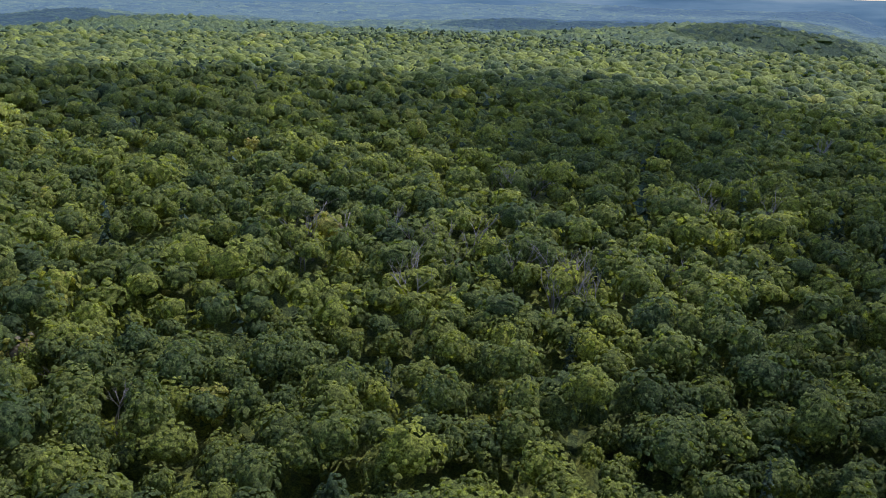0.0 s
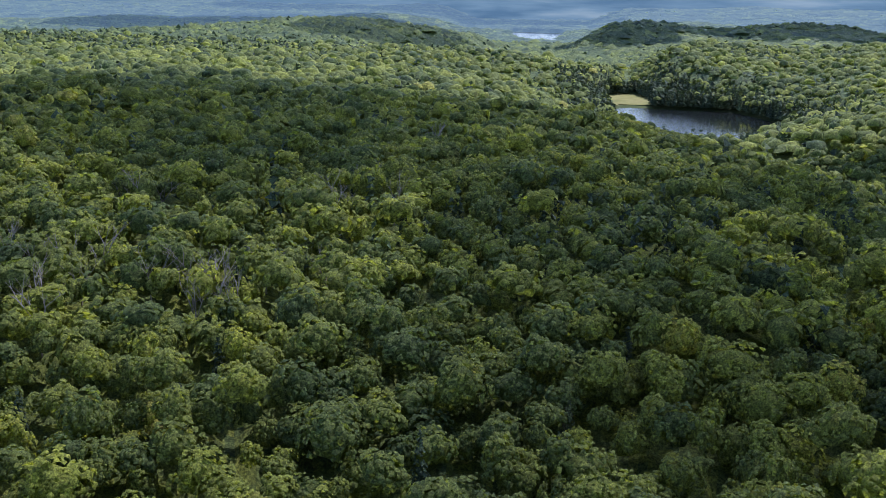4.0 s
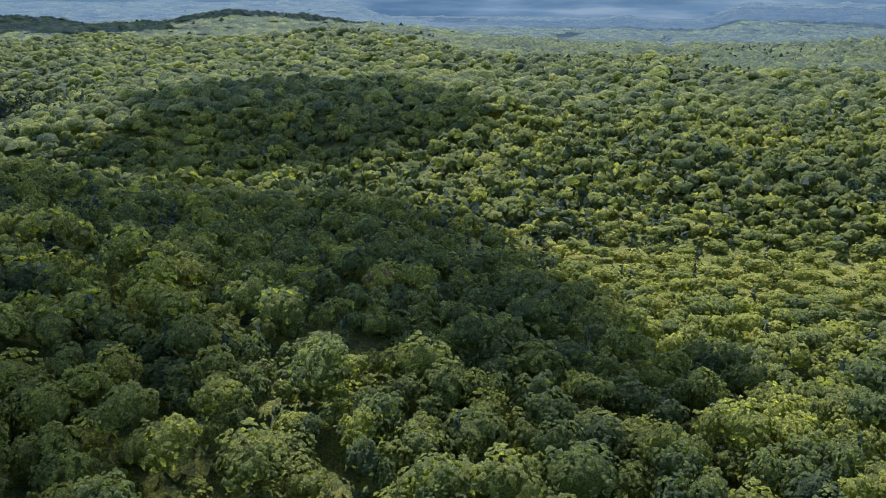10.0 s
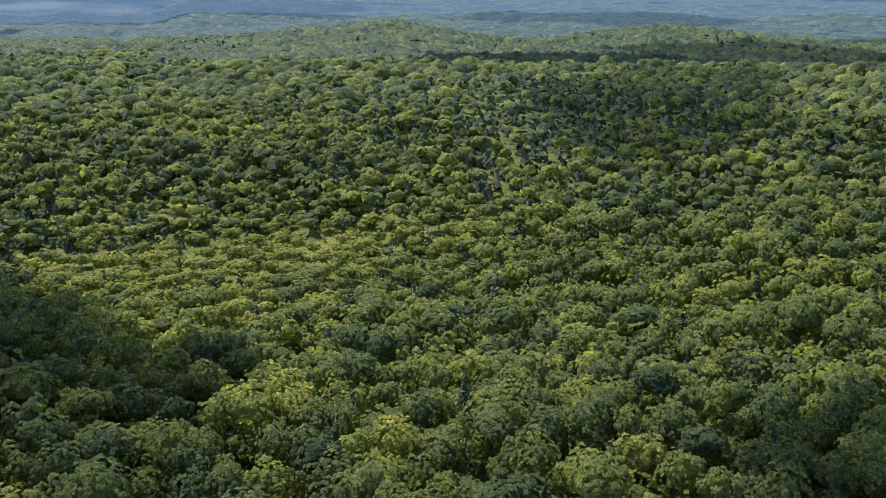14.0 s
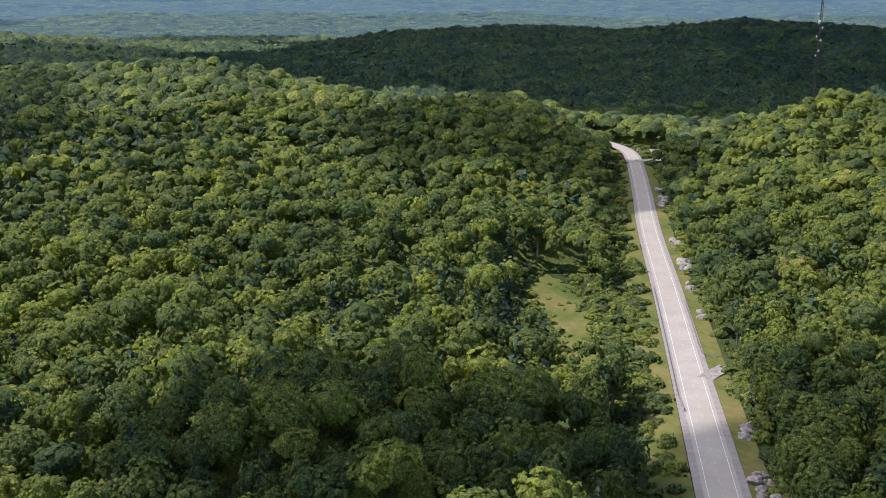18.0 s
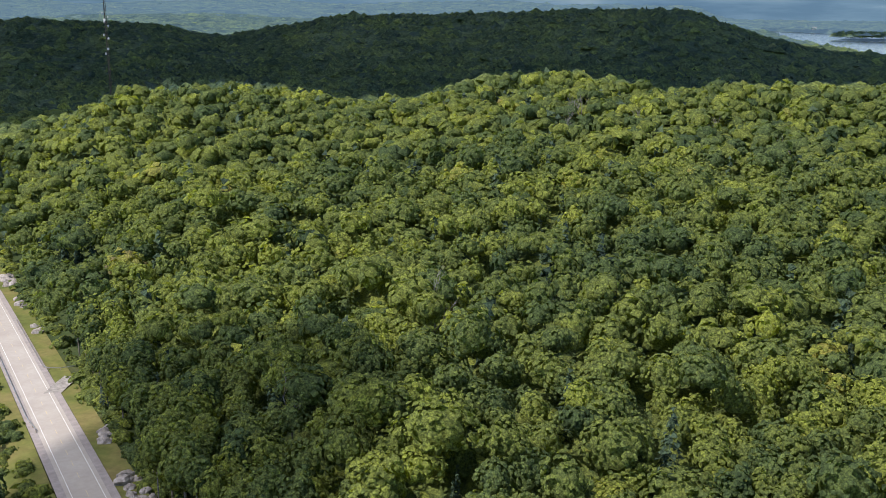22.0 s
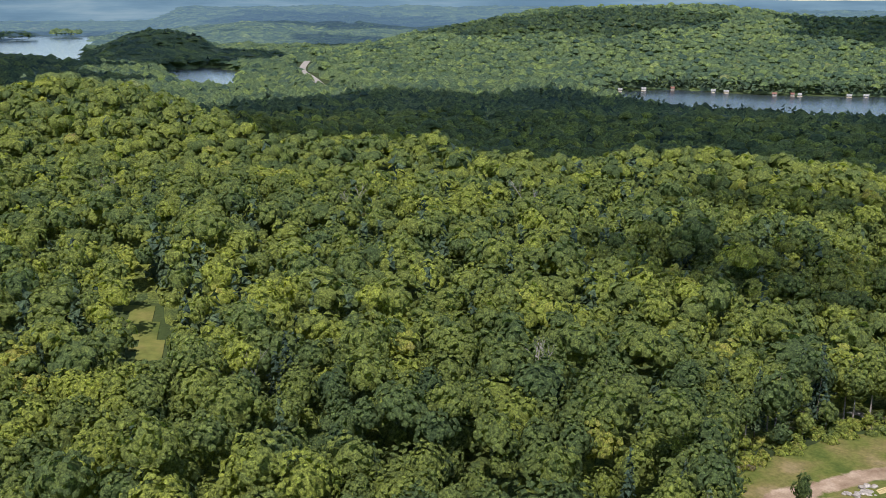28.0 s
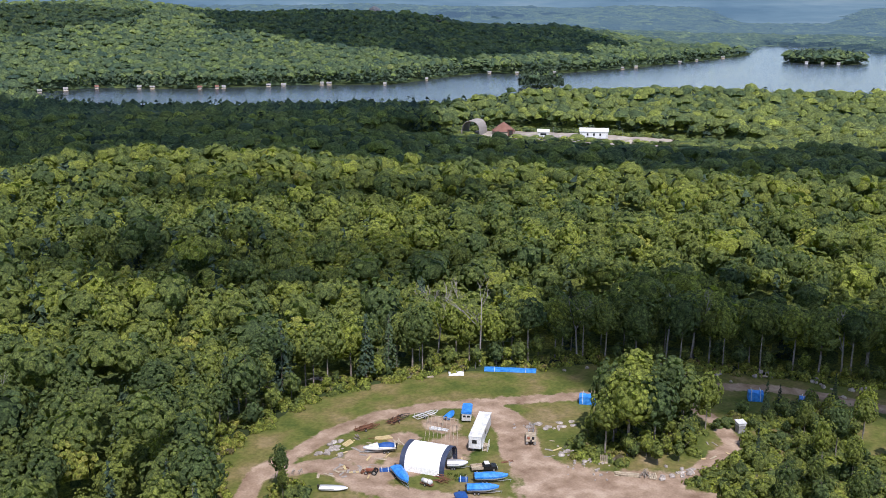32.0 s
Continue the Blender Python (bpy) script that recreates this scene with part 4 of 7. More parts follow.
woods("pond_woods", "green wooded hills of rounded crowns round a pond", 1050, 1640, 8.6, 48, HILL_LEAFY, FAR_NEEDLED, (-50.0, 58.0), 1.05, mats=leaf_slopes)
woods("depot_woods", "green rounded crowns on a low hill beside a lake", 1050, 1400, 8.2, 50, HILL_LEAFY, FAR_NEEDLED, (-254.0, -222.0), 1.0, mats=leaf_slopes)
# from here out the leaf colour is blued in place of haze
woods("lakeside_woods", "green wooded hill rising above a lake", 1540, 2400, 9.0, 49, HILL_LEAFY, DIST_NEEDLED, (-240.0, -183.0), 1.1, mats=hazed_leaf_hills)
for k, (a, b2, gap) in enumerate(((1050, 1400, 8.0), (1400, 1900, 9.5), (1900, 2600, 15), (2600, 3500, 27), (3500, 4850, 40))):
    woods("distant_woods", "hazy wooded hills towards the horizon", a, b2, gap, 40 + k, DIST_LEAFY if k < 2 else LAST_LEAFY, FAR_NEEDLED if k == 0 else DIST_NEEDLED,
          (-262.0, 62.0), (1.0, 1.2, 1.8, 2.8, 4.0)[k], skip=finer_hills, mats=(hazed_leaf_hills, hazed_leaf_hills, hazed_leaf_hills, *hazed_backdrop_woods)[k])


# ---------------------------------------------------------------- helpers for built things
def part(name, bm, mat, parent=None, label="", smooth_faces=False):
    me = bpy.data.meshes.new(name)
    bm.to_mesh(me)
    bm.free()
    me.materials.append(mat)
    if smooth_faces:
        me.polygons.foreach_set("use_smooth", [True] * len(me.polygons))
    ob = new(name, me)
    ob.parent = parent
    return tagged(ob, label)


def thing(name, m, label, category, group=""):
    ob = new(name)
    ob.matrix_world = m
    return tagged(ob, label, category, group)


def box(bm, centre, size, turn=(0, 0, 0), bevel=0.0):
    got = bmesh.ops.create_cube(bm, size=1.0, matrix=pose(*centre, *turn) @ Matrix.Diagonal((*size, 1)))["verts"]
    if bevel:
        edges = {e for v in got for e in v.link_edges}
        bmesh.ops.bevel(bm, geom=list(edges), offset=bevel, segments=2, affect="EDGES", profile=0.6)
    return got


def rod(bm, a, b, r, r2=None, sides=8):
    a, b = Vector(a), Vector(b)
    d = b - a
    m = Matrix.Translation((a + b) / 2) @ d.to_track_quat("Z", "Y").to_matrix().to_4x4()
    return bmesh.ops.create_cone(bm, cap_ends=True, segments=sides, radius1=r, radius2=r if r2 is None else r2, depth=d.length, matrix=m)["verts"]


def made(*shapes):
    bm = bmesh.new()
    for fn, *a in shapes:
        fn(bm, *a)
    return bm


def loft(bm, sections, caps=True):
    """A skin over rings of equally many points."""
    rows = [[bm.verts.new(p) for p in s] for s in sections]
    k = len(rows[0])
    for a, b in zip(rows, rows[1:]):
        for q in range(k):
            try:
                bm.faces.new((a[q], a[(q + 1) % k], b[(q + 1) % k], b[q]))
            except ValueError:
                pass
    if caps:
        bm.faces.new(rows[0][::-1])
        bm.faces.new(rows[-1])
    bmesh.ops.recalc_face_normals(bm, faces=bm.faces[:])


# materials of made things
asphalt = plain("worn_asphalt", [(0.36, 0.318, 0.278), (0.39, 0.348, 0.306), (0.42, 0.378, 0.335)], 0.10, 0.92, 0.15, 0, 0.2, 0.02, 0.18)
gravel = plain("gravel_shoulder", [(0.20, 0.18, 0.16), (0.29, 0.265, 0.24), (0.36, 0.33, 0.30)], 0.8, 0.95, 0.1, 0, 0.4, 0.05)
shoulder_gravel = plain("pale_gravel_shoulder", [(0.25, 0.22, 0.205), (0.30, 0.265, 0.25), (0.34, 0.30, 0.285)], 0.5, 0.95, 0.1, 0, 0.3, 0.03, 0.3)
white_line = plain("white_road_paint", [(0.66, 0.65, 0.62), (0.8, 0.79, 0.76)], 0.6, 0.7)
yellow_line = plain("yellow_road_paint", [(0.55, 0.42, 0.22), (0.62, 0.50, 0.30)], 0.6, 0.7)
grass = plain("summer_grass", [(0.055, 0.070, 0.020), (0.11, 0.115, 0.035), (0.19, 0.155, 0.065)], 0.12, 0.95, 0.1, 0, 0.6, 0.2)
meadow_grass = plain("dry_meadow_grass", [(0.078, 0.104, 0.028), (0.136, 0.142, 0.040), (0.19, 0.158, 0.062)], 0.06, 0.95, 0.1, 0, 0.6, 0.25)
marsh_grass = plain("marsh_grass", [(0.10, 0.12, 0.045), (0.15, 0.155, 0.058), (0.17, 0.165, 0.075)], 0.02, 0.95, 0.1)
sand = plain("pale_sand", [(0.22, 0.19, 0.155), (0.30, 0.265, 0.22), (0.37, 0.34, 0.29)], 0.08, 0.95, 0.1, 0, 0.3, 0.1)
rock = plain("broken_granite", [(0.16, 0.14, 0.125), (0.34, 0.30, 0.27), (0.52, 0.47, 0.43)], 0.5, 0.9, 0.2, 0, 0.8, 0.2)
steel = plain("galvanised_steel", [(0.38, 0.38, 0.38), (0.52, 0.52, 0.52)], 1.0, 0.45, 0.5, 0.7)
dark_metal = plain("dark_steel", [(0.03, 0.028, 0.026), (0.07, 0.06, 0.055)], 2.0, 0.6, 0.4, 0.4)
rusty = plain("rusty_steel", [(0.10, 0.045, 0.025), (0.20, 0.09, 0.05)], 2.0, 0.8, 0.3)
orange_paint = plain("rusted_orange_paint", [(0.13, 0.05, 0.03), (0.26, 0.085, 0.045), (0.36, 0.13, 0.07)], 1.6, 0.6, 0.4)
white_paint = plain("white_painted_metal", [(0.46, 0.46, 0.45), (0.60, 0.60, 0.59), (0.70, 0.70, 0.69)], 0.5, 0.5, 0.4)
gel_coat = plain("white_gel_coat", [(0.68, 0.69, 0.70), (0.80, 0.81, 0.82)], 0.8, 0.25, 0.5)
fabric_white = plain("white_tarpaulin", [(0.78, 0.78, 0.76), (0.86, 0.86, 0.85)], 0.3, 0.5, 0.35, 0, 0.15, 0.05)
fabric_navy = plain("navy_tarpaulin", [(0.030, 0.040, 0.075), (0.05, 0.065, 0.11)], 0.6, 0.6, 0.3)
tarp_blue = plain("blue_tarpaulin", [(0.012, 0.12, 0.42), (0.03, 0.21, 0.62), (0.08, 0.30, 0.70)], 1.3, 0.4, 0.45, 0, 0.5, 0.08)
cover_blue = plain("dark_blue_boat_cover", [(0.010, 0.05, 0.20), (0.02, 0.09, 0.30)], 1.5, 0.6, 0.3, 0, 0.4, 0.05)
black_paint = plain("black_car_paint", [(0.010, 0.010, 0.011), (0.018, 0.018, 0.02)], 1.0, 0.25, 0.5)
rubber = plain("tyre_rubber", [(0.015, 0.015, 0.015), (0.03, 0.03, 0.03)], 3.0, 0.85, 0.2)
timber = plain("weathered_timber", [(0.22, 0.18, 0.13), (0.36, 0.30, 0.22), (0.48, 0.41, 0.30)], 1.5, 0.85, 0.2)
fresh_timber = plain("yellow_timber_poles", [(0.40, 0.31, 0.15), (0.55, 0.44, 0.24)], 1.0, 0.8, 0.2)
red_roof = plain("red_brown_shingles", [(0.16, 0.080, 0.060), (0.24, 0.125, 0.095)], 0.3, 0.8, 0.2)
grey_roof = plain("grey_roofing", [(0.18, 0.18, 0.18), (0.34, 0.33, 0.32)], 0.3, 0.8, 0.2)
pane_mat, n, l, b = material("dark_window_glass", 0.06, 0.6)
b.inputs["Base Color"].default_value = (0.02, 0.024, 0.028, 1)


# ---------------------------------------------------------------- open ground, road
def ground_patch(name, poly, mat, step, lift, label, category, rough_rim=0.0, dirt=None):
    px, py = np.array(poly).T
    xs = np.arange(px.min(), px.max() + step, step)
    ys = np.arange(py.min(), py.max() + step, step)
    gx, gy = np.meshgrid(xs, ys, indexing="ij")
    fx, fy = gx.ravel(), gy.ravel()
    d = rim_distance(fx, fy, poly) + rough_rim * wave_noise(fx, fy, 12, 77)
    z = land(fx, fy) + lift - 0.5 * smooth(-2 * step, step, d)
    inside = (d < step).reshape(gx.shape)
    idx = np.arange(len(fx)).reshape(gx.shape)
    ok = inside[:-1, :-1] & inside[1:, :-1] & inside[1:, 1:] & inside[:-1, 1:]
    f = np.stack([idx[:-1, :-1], idx[1:, :-1], idx[1:, 1:], idx[:-1, 1:]], -1)[ok]
    used, inv = np.unique(f, return_inverse=True)
    v = np.column_stack([fx, fy, z])[used]
    ob = sheet(name, v.tolist(), inv.reshape(-1, 4).tolist(), mat, label, category, "structure")
    if dirt is not None:
        a = ob.data.attributes.new("dirt", "FLOAT", "POINT")
        a.data.foreach_set("value", dirt(v[:, 0], v[:, 1]).astype(np.float32))
    return ob


YARD_TRACKS = [
    [(-88, -150), (-97.6, -162), (-106, -169.3), (-118, -171.3), (-130, -174.2), (-143, -174.6), (-157.6, -169.6), (-179.3, -155.5),
     (-192, -147), (-211, -134.5), (-221.4, -128.3), (-232, -116.4), (-237.4, -103.5), (-240.2, -90.5), (-242, -70)],
    [(-166, -160), (-166.3, -154.9), (-162.8, -145.5), (-154, -136), (-151.4, -127), (-152, -116), (-160, -104), (-168, -92), (-160, -75)],
    [(-158, -106), (-168.2, -104.4), (-180, -104.4), (-194.4, -105.9), (-202.8, -116.2), (-206, -128)],
    [(-106, -168), (-117.2, -163), (-119.4, -157), (-118.4, -149.5), (-124, -138), (-134, -124), (-146, -112)],
]


def yard_dirt(x, y):
    m = np.zeros(x.shape)
    for line, half in zip(YARD_TRACKS, (2.3, 4.6, 2.0, 2.6)):
        d, s, side = line_distance(x, y, line)
        m = np.maximum(m, smooth(half + 1.4, half - 1.2, d + 0.7 * wave_noise(x, y, 9, 5)))
    for cx, cy, w in ((-150, -120, 13), (-160, -108, 12), (-120, -160, 5), (-152, -130, 7), (-160, -141, 4), (-112, -140, 7), (-122, -152, 8), (-131, -150, 7), (-128, -160, 6), (-140, -146, 6), (-146, -150, 7), (-152, -160, 6), (-140, -160, 5)):
        m = np.maximum(m, 0.9 * smooth(1.1, 0.5, np.hypot(x - cx, y - cy) / w + 0.2 * wave_noise(x, y, 8, 6)))
    return np.clip(m + 0.12 * wave_noise(x, y, 5, 4), 0, 1)


yard_mat, n, l, b = material("yard_grass_and_dirt", 0.95, 0.1)
at = n.new("ShaderNodeAttribute")
at.attribute_name = "dirt"
green = ramp(n, l, noise_tex(n, l, 0.10, 6.0), [(0.30, (0.050, 0.076, 0.018)), (0.46, (0.100, 0.114, 0.030)), (0.58, (0.150, 0.130, 0.052)), (0.72, (0.23, 0.175, 0.105))])
green = mix(n, l, "MULTIPLY", 0.6, green, ramp(n, l, noise_tex(n, l, 1.1, 5.0), [(0.3, (0.55, 0.6, 0.5)), (0.7, (1.35, 1.3, 1.2))]))
soil = ramp(n, l, noise_tex(n, l, 0.22, 6.0), [(0.30, (0.18, 0.122, 0.082)), (0.52, (0.295, 0.215, 0.155)), (0.72, (0.42, 0.325, 0.245))])
soil = mix(n, l, "MULTIPLY", 0.5, soil, ramp(n, l, noise_tex(n, l, 2.2, 5.0), [(0.3, (0.7, 0.68, 0.66)), (0.7, (1.2, 1.2, 1.2))]))
frac = n.new("ShaderNodeMath")
frac.operation, frac.use_clamp = "MULTIPLY_ADD", True
l.new(noise_tex(n, l, 0.55, 5.0), frac.inputs[0])
frac.inputs[1].default_value = 0.9
sh = n.new("ShaderNodeMath")
sh.operation = "SUBTRACT"
l.new(at.outputs["Fac"], sh.inputs[0])
sh.inputs[1].default_value = 0.45
l.new(sh.outputs[0], frac.inputs[2])
edge = ramp(n, l, frac.outputs[0], [(0.30, (0, 0, 0)), (0.62, (1, 1, 1))])
l.new(mix(n, l, "MIX", edge, green, soil), b.inputs["Base Color"])
bump(n, l, b, noise_tex(n, l, 1.6, 5.0), 0.5, 0.12)

YARD = [(x * 1.0, y * 1.0) for x, y in CLEARING]
ground_patch("clearing", YARD, yard_mat, 1.5, 0.32, "mown grass clearing with tracks of bare sandy dirt", "clearing", 0.0, yard_dirt)
ground_patch("meadow", MEADOW, meadow_grass, 3.0, 0.7, "small meadow of yellowing grass beside the road", "meadow", 3.0)
ground_patch("glade", GLADE, meadow_grass, 2.5, 0.7, "narrow grassy glade between the trees", "glade", 1.5)
ground_patch("marsh", MARSH, marsh_grass, 12.0, 1.0, "pale green reedy marsh at the end of the pond", "marsh", 10.0)
ground_patch("quarry_floor", QUARRY, sand, 6.0, 1.0, "pale sand yard of the works depot", "yard", 6.0)


def ribbon(name, line, offsets, mat, lift, label, category, step=4.0, follow=False, parent=None, kind="structure"):
    """A strip along a line between two sideways offsets (positive: left)."""
    pts = [Vector(p) for p in line]
    fine = []
    for a, c, d, e in zip([pts[0]] + pts[:-2], pts[:-1], pts[1:], pts[2:] + [pts[-1]]):
        k = max(1, int((d - c).length / step))
        for q in range(k):
            t = q / k
            fine.append(0.5 * ((2 * c) + (d - a) * t + (2 * a - 5 * c + 4 * d - e) * t * t + (3 * c - a - 3 * d + e) * t ** 3))
    fine.append(pts[-1])
    v, f = [], []
    for q, p in enumerate(fine):
        way = (fine[min(q + 1, len(fine) - 1)] - fine[max(q - 1, 0)])
        side = Vector((-way.y, way.x, 0)).normalized()
        for o in offsets:
            s = p + side * o
            v.append([s.x, s.y, s.z + lift])
    if follow:
        arr = np.array(v)
        h = land(arr[:, 0], arr[:, 1]) + lift
        v = [[x, y, z] for (x, y, _), z in zip(v, h)]
    w = len(offsets)
    for q in range(len(fine) - 1):
        for o in range(w - 1):
            f.append((q * w + o, q * w + o + 1, (q + 1) * w + o + 1, (q + 1) * w + o))
    ob = sheet(name, v, f, mat, label, category, kind, parent)
    return ob, fine


road_ob, road_fine = ribbon("road", ROAD, (4.3, 2.0, 0.0, -2.0, -4.3), asphalt, 0.16, "pale sun-bleached two-lane asphalt road", "road")
ribbon("road_shoulder", ROAD, (6.2, 5.2, 0, -5.2, -6.2), shoulder_gravel, 0.13, "gravel shoulder along both sides of the road", "shoulder")
ribbon("grass_verge", ROAD, (16.0, 13.0, 10.0, 6.3), meadow_grass, 0.45, "grassy verge sloping away from the road", "verge", 4.0, True)
ribbon("grass_verge", ROAD, (-6.3, -9.0, -12.0), meadow_grass, 0.45, "narrow grassy ditch under the rock cut", "verge", 4.0, True)
ribbon("side_road", SIDE_ROAD, (4.5, 0, -4.5), gravel, 0.12, "gravel side road meeting the highway", "road")
ribbon("driveway", DRIVE, (2.5, 0, -2.5), gravel, 0.10, "short gravel driveway off the highway", "driveway")
ribbon("far_road", FAR_ROAD, (6.0, 0, -6.0), gravel, 0.8, "distant pale road through the forest", "road", 20.0)
for o in (3.25, -3.25):
    ribbon("edge_line", ROAD, (o + 0.065, o - 0.065), white_line, 0.19, "", "", 4.0, False, road_ob, "")
at_s = 0.0
for a, c in zip(road_fine, road_fine[1:]):
    at_s += (c - a).length
    if at_s % 9.0 < (c - a).length:
        d = (c - a).normalized()
        s = Vector((-d.y, d.x, 0)) * 0.05
        sheet("centre_dash", [(a + s + Vector((0, 0, 0.195)))[:], (a - s + Vector((0, 0, 0.195)))[:],
                              (a + d * 3.6 - s + Vector((0, 0, 0.195)))[:], (a + d * 3.6 + s + Vector((0, 0, 0.195)))[:]],
              [(0, 1, 2, 3)], yellow_line, parent=road_ob)


def guard_rail(line, label):
    """W-beam rail on timber posts."""
    g = thing("guard_rail", Matrix(), label, "guard rail", "guard rails by the road")
    pts = [Vector(p) for p in line]
    bm = bmesh.new()
    rows = []
    for q, p in enumerate(pts):
        d = pts[min(q + 1, len(pts) - 1)] - pts[max(q - 1, 0)]
        s = Vector((-d.y, d.x, 0)).normalized()
        rows.append([p + Vector((0, 0, z)) + s * o for z, o in ((0.50, 0.0), (0.58, 0.07), (0.66, 0.0), (0.74, 0.07), (0.82, 0.0), (0.82, -0.03), (0.5, -0.03))])
    loft(bm, rows)
    part("rail", bm, steel, g)
    for a, c in zip(pts, pts[1:]):
        k = max(1, int((c - a).length / 3.8))
        for q in range(k):
            p = a.lerp(c, q / k)
            part("post", made((box, (p.x, p.y, p.z + 0.25), (0.18, 0.18, 1.0))), timber, g)
    return g


def along_road(offset, first, last, count):
    """Points beside the road between two reaches along x."""
    out = []
    for k in range(count):
        x = first + (last - first) * k / (count - 1)
        i = min(range(len(road_fine)), key=lambda q: abs(road_fine[q].x - x))
        p, d = road_fine[i], road_fine[min(i + 1, len(road_fine) - 1)] - road_fine[max(0, i - 1)]
        s = Vector((-d.y, d.x, 0)).normalized()
        out.append((p + s * offset)[:])
    return out


guard_rail([(226.8, -131.5, -3.6)] + along_road(5.4, 236, 352, 14), "galvanised steel guard rail on wooden posts beside the road")
guard_rail(along_road(-5.4, 331, 276, 8) + [(271, -163.5, -6.9), (267.5, -165.5, -6.7), (264.8, -169, -6.5)], "galvanised guard rail curving into a driveway")


def boulder(x, y, size, seed, sink=0.25, name="boulder", label="jagged pale granite boulder blasted from the rock cut", z=None, flat=0.75):
    rng = random.Random(seed)
    bm = bmesh.new()
    bmesh.ops.create_icosphere(bm, subdivisions=2, radius=1.0)
    off = Vector((rng.uniform(0, 50), rng.uniform(0, 50), 0))
    for v in bm.verts:
        k = 1 + 0.45 * noise.noise(v.co * 1.1 + off) + 0.25 * noise.noise(v.co * 2.7 + off)
        v.co = Vector((v.co.x * size * k * rng.uniform(1.0, 1.15), v.co.y * size * k * 0.8, v.co.z * size * k * flat))
    if z is None:
        z = float(land(np.array([x]), np.array([y]))[0])
    ob = part(name, bm, rock)
    ob.matrix_world = pose(x, y, z + size * flat * (1 - sink) * 0.6, 0, 0, rng.uniform(0, 360))
    return tagged(ob, label, "rock", "rocks by the road" if name == "boulder" else "rocks in the yard")


rng_r = random.Random(12)
for cx, offset, count, spread, size in ((166, -8.8, 16, 10, 1.7), (181, -8.8, 14, 8, 1.5), (213, -8.6, 10, 6, 1.3), (318, -9, 8, 8, 1.3), (352, -9.2, 8, 9, 1.5), (388, -9.6, 14, 10, 1.9), (430, -9.6, 10, 9, 1.7), (526, -9.8, 10, 12, 2.1), (560, -10, 6, 9, 1.7)):
    for k in range(count):
        p = along_road(offset - rng_r.uniform(-0.5, 3.5), cx + rng_r.uniform(-spread, spread), cx + 1, 2)[0]
        boulder(p[0], p[1], size * rng_r.uniform(0.6, 1.45), rng_r.random())
boulder(705, -352, 2.5, 5.5)
boulder(712, -356, 2.0, 6.5)


# ---------------------------------------------------------------- trees that stand as things
def trunk_mesh(seed, tall, thick, limbs=6, mat=bark, lean=0.4):
    rng = random.Random(seed)
    bm = bmesh.new()
    top = Vector((rng.uniform(-lean, lean), rng.uniform(-lean, lean), tall))
    midp = Vector((rng.uniform(-lean, lean) * 0.6, rng.uniform(-lean, lean) * 0.6, tall * 0.5))
    rod(bm, (0, 0, -0.4), midp, thick, thick * 0.7, 7)
    rod(bm, midp, top, thick * 0.7, thick * 0.25, 6)
    for k in range(limbs):
        t = rng.uniform(0.1, 0.9)
        s = midp.lerp(top, t)
        a = rng.uniform(0, math.tau)
        length = rng.uniform(2.0, 3.8) * (1.1 - 0.5 * t)
        e = s + Vector((math.cos(a) * length, math.sin(a) * length, length * rng.uniform(0.4, 0.9)))
        rod(bm, s, e, thick * 0.3, thick * 0.08, 5)
    me = bpy.data.meshes.new("trunk")
    bm.to_mesh(me)
    bm.free()
    me.materials.append(mat)
    return me


CROWNS = [single_mesh("crown", p, leaf_tree) for p in EDGE_LEAFY]
TRUNKS = [trunk_mesh(k, 17.0, 0.24 + 0.05 * (k % 3)) for k in range(5)]
SPIRES = [single_mesh("crown", p, needle_tree) for p in NEAR_NEEDLED]
POLES = [trunk_mesh(40 + k, 19.0, 0.22, 0) for k in range(2)]


def tree(x, y, scale, rng, kind="maple", z=None, label=""):
    if z is None:
        z = float(land(np.array([x]), np.array([y]))[0])
    leafy = kind == "maple"
    t = thing("maple_tree" if leafy else "spruce_tree", pose(x, y, z, 0, 0, rng.uniform(0, 360)) @ Matrix.Diagonal((scale, scale, scale ** 0.7, 1)),
              label or ("leafy maple with a pale trunk at the forest edge" if leafy else "dark green spruce with drooping boughs"), "tree",
              "trees at the forest edge" if leafy else "spruces")
    for name, me in (("trunk", rng.choice(TRUNKS if leafy else POLES)), ("crown", rng.choice(CROWNS if leafy else SPIRES))):
        o = new(name, me)
        o.parent = t
    return t


edge_rng = random.Random(77)
ex, ey = [], []
for near, far, gap, seed in ((138, 490, 6.6, 31),):
    x, y = scatter(near, far, gap, seed, -254.0, 58.0)
    keep = ~open_ground(x, y) & beside_openings(x, y)
    ex += list(x[keep])
    ey += list(y[keep])
for x, y in zip(ex, ey):
    tree(x, y, edge_rng.uniform(0.72, 1.1), edge_rng, "maple" if edge_rng.random() > 0.08 else "spruce")
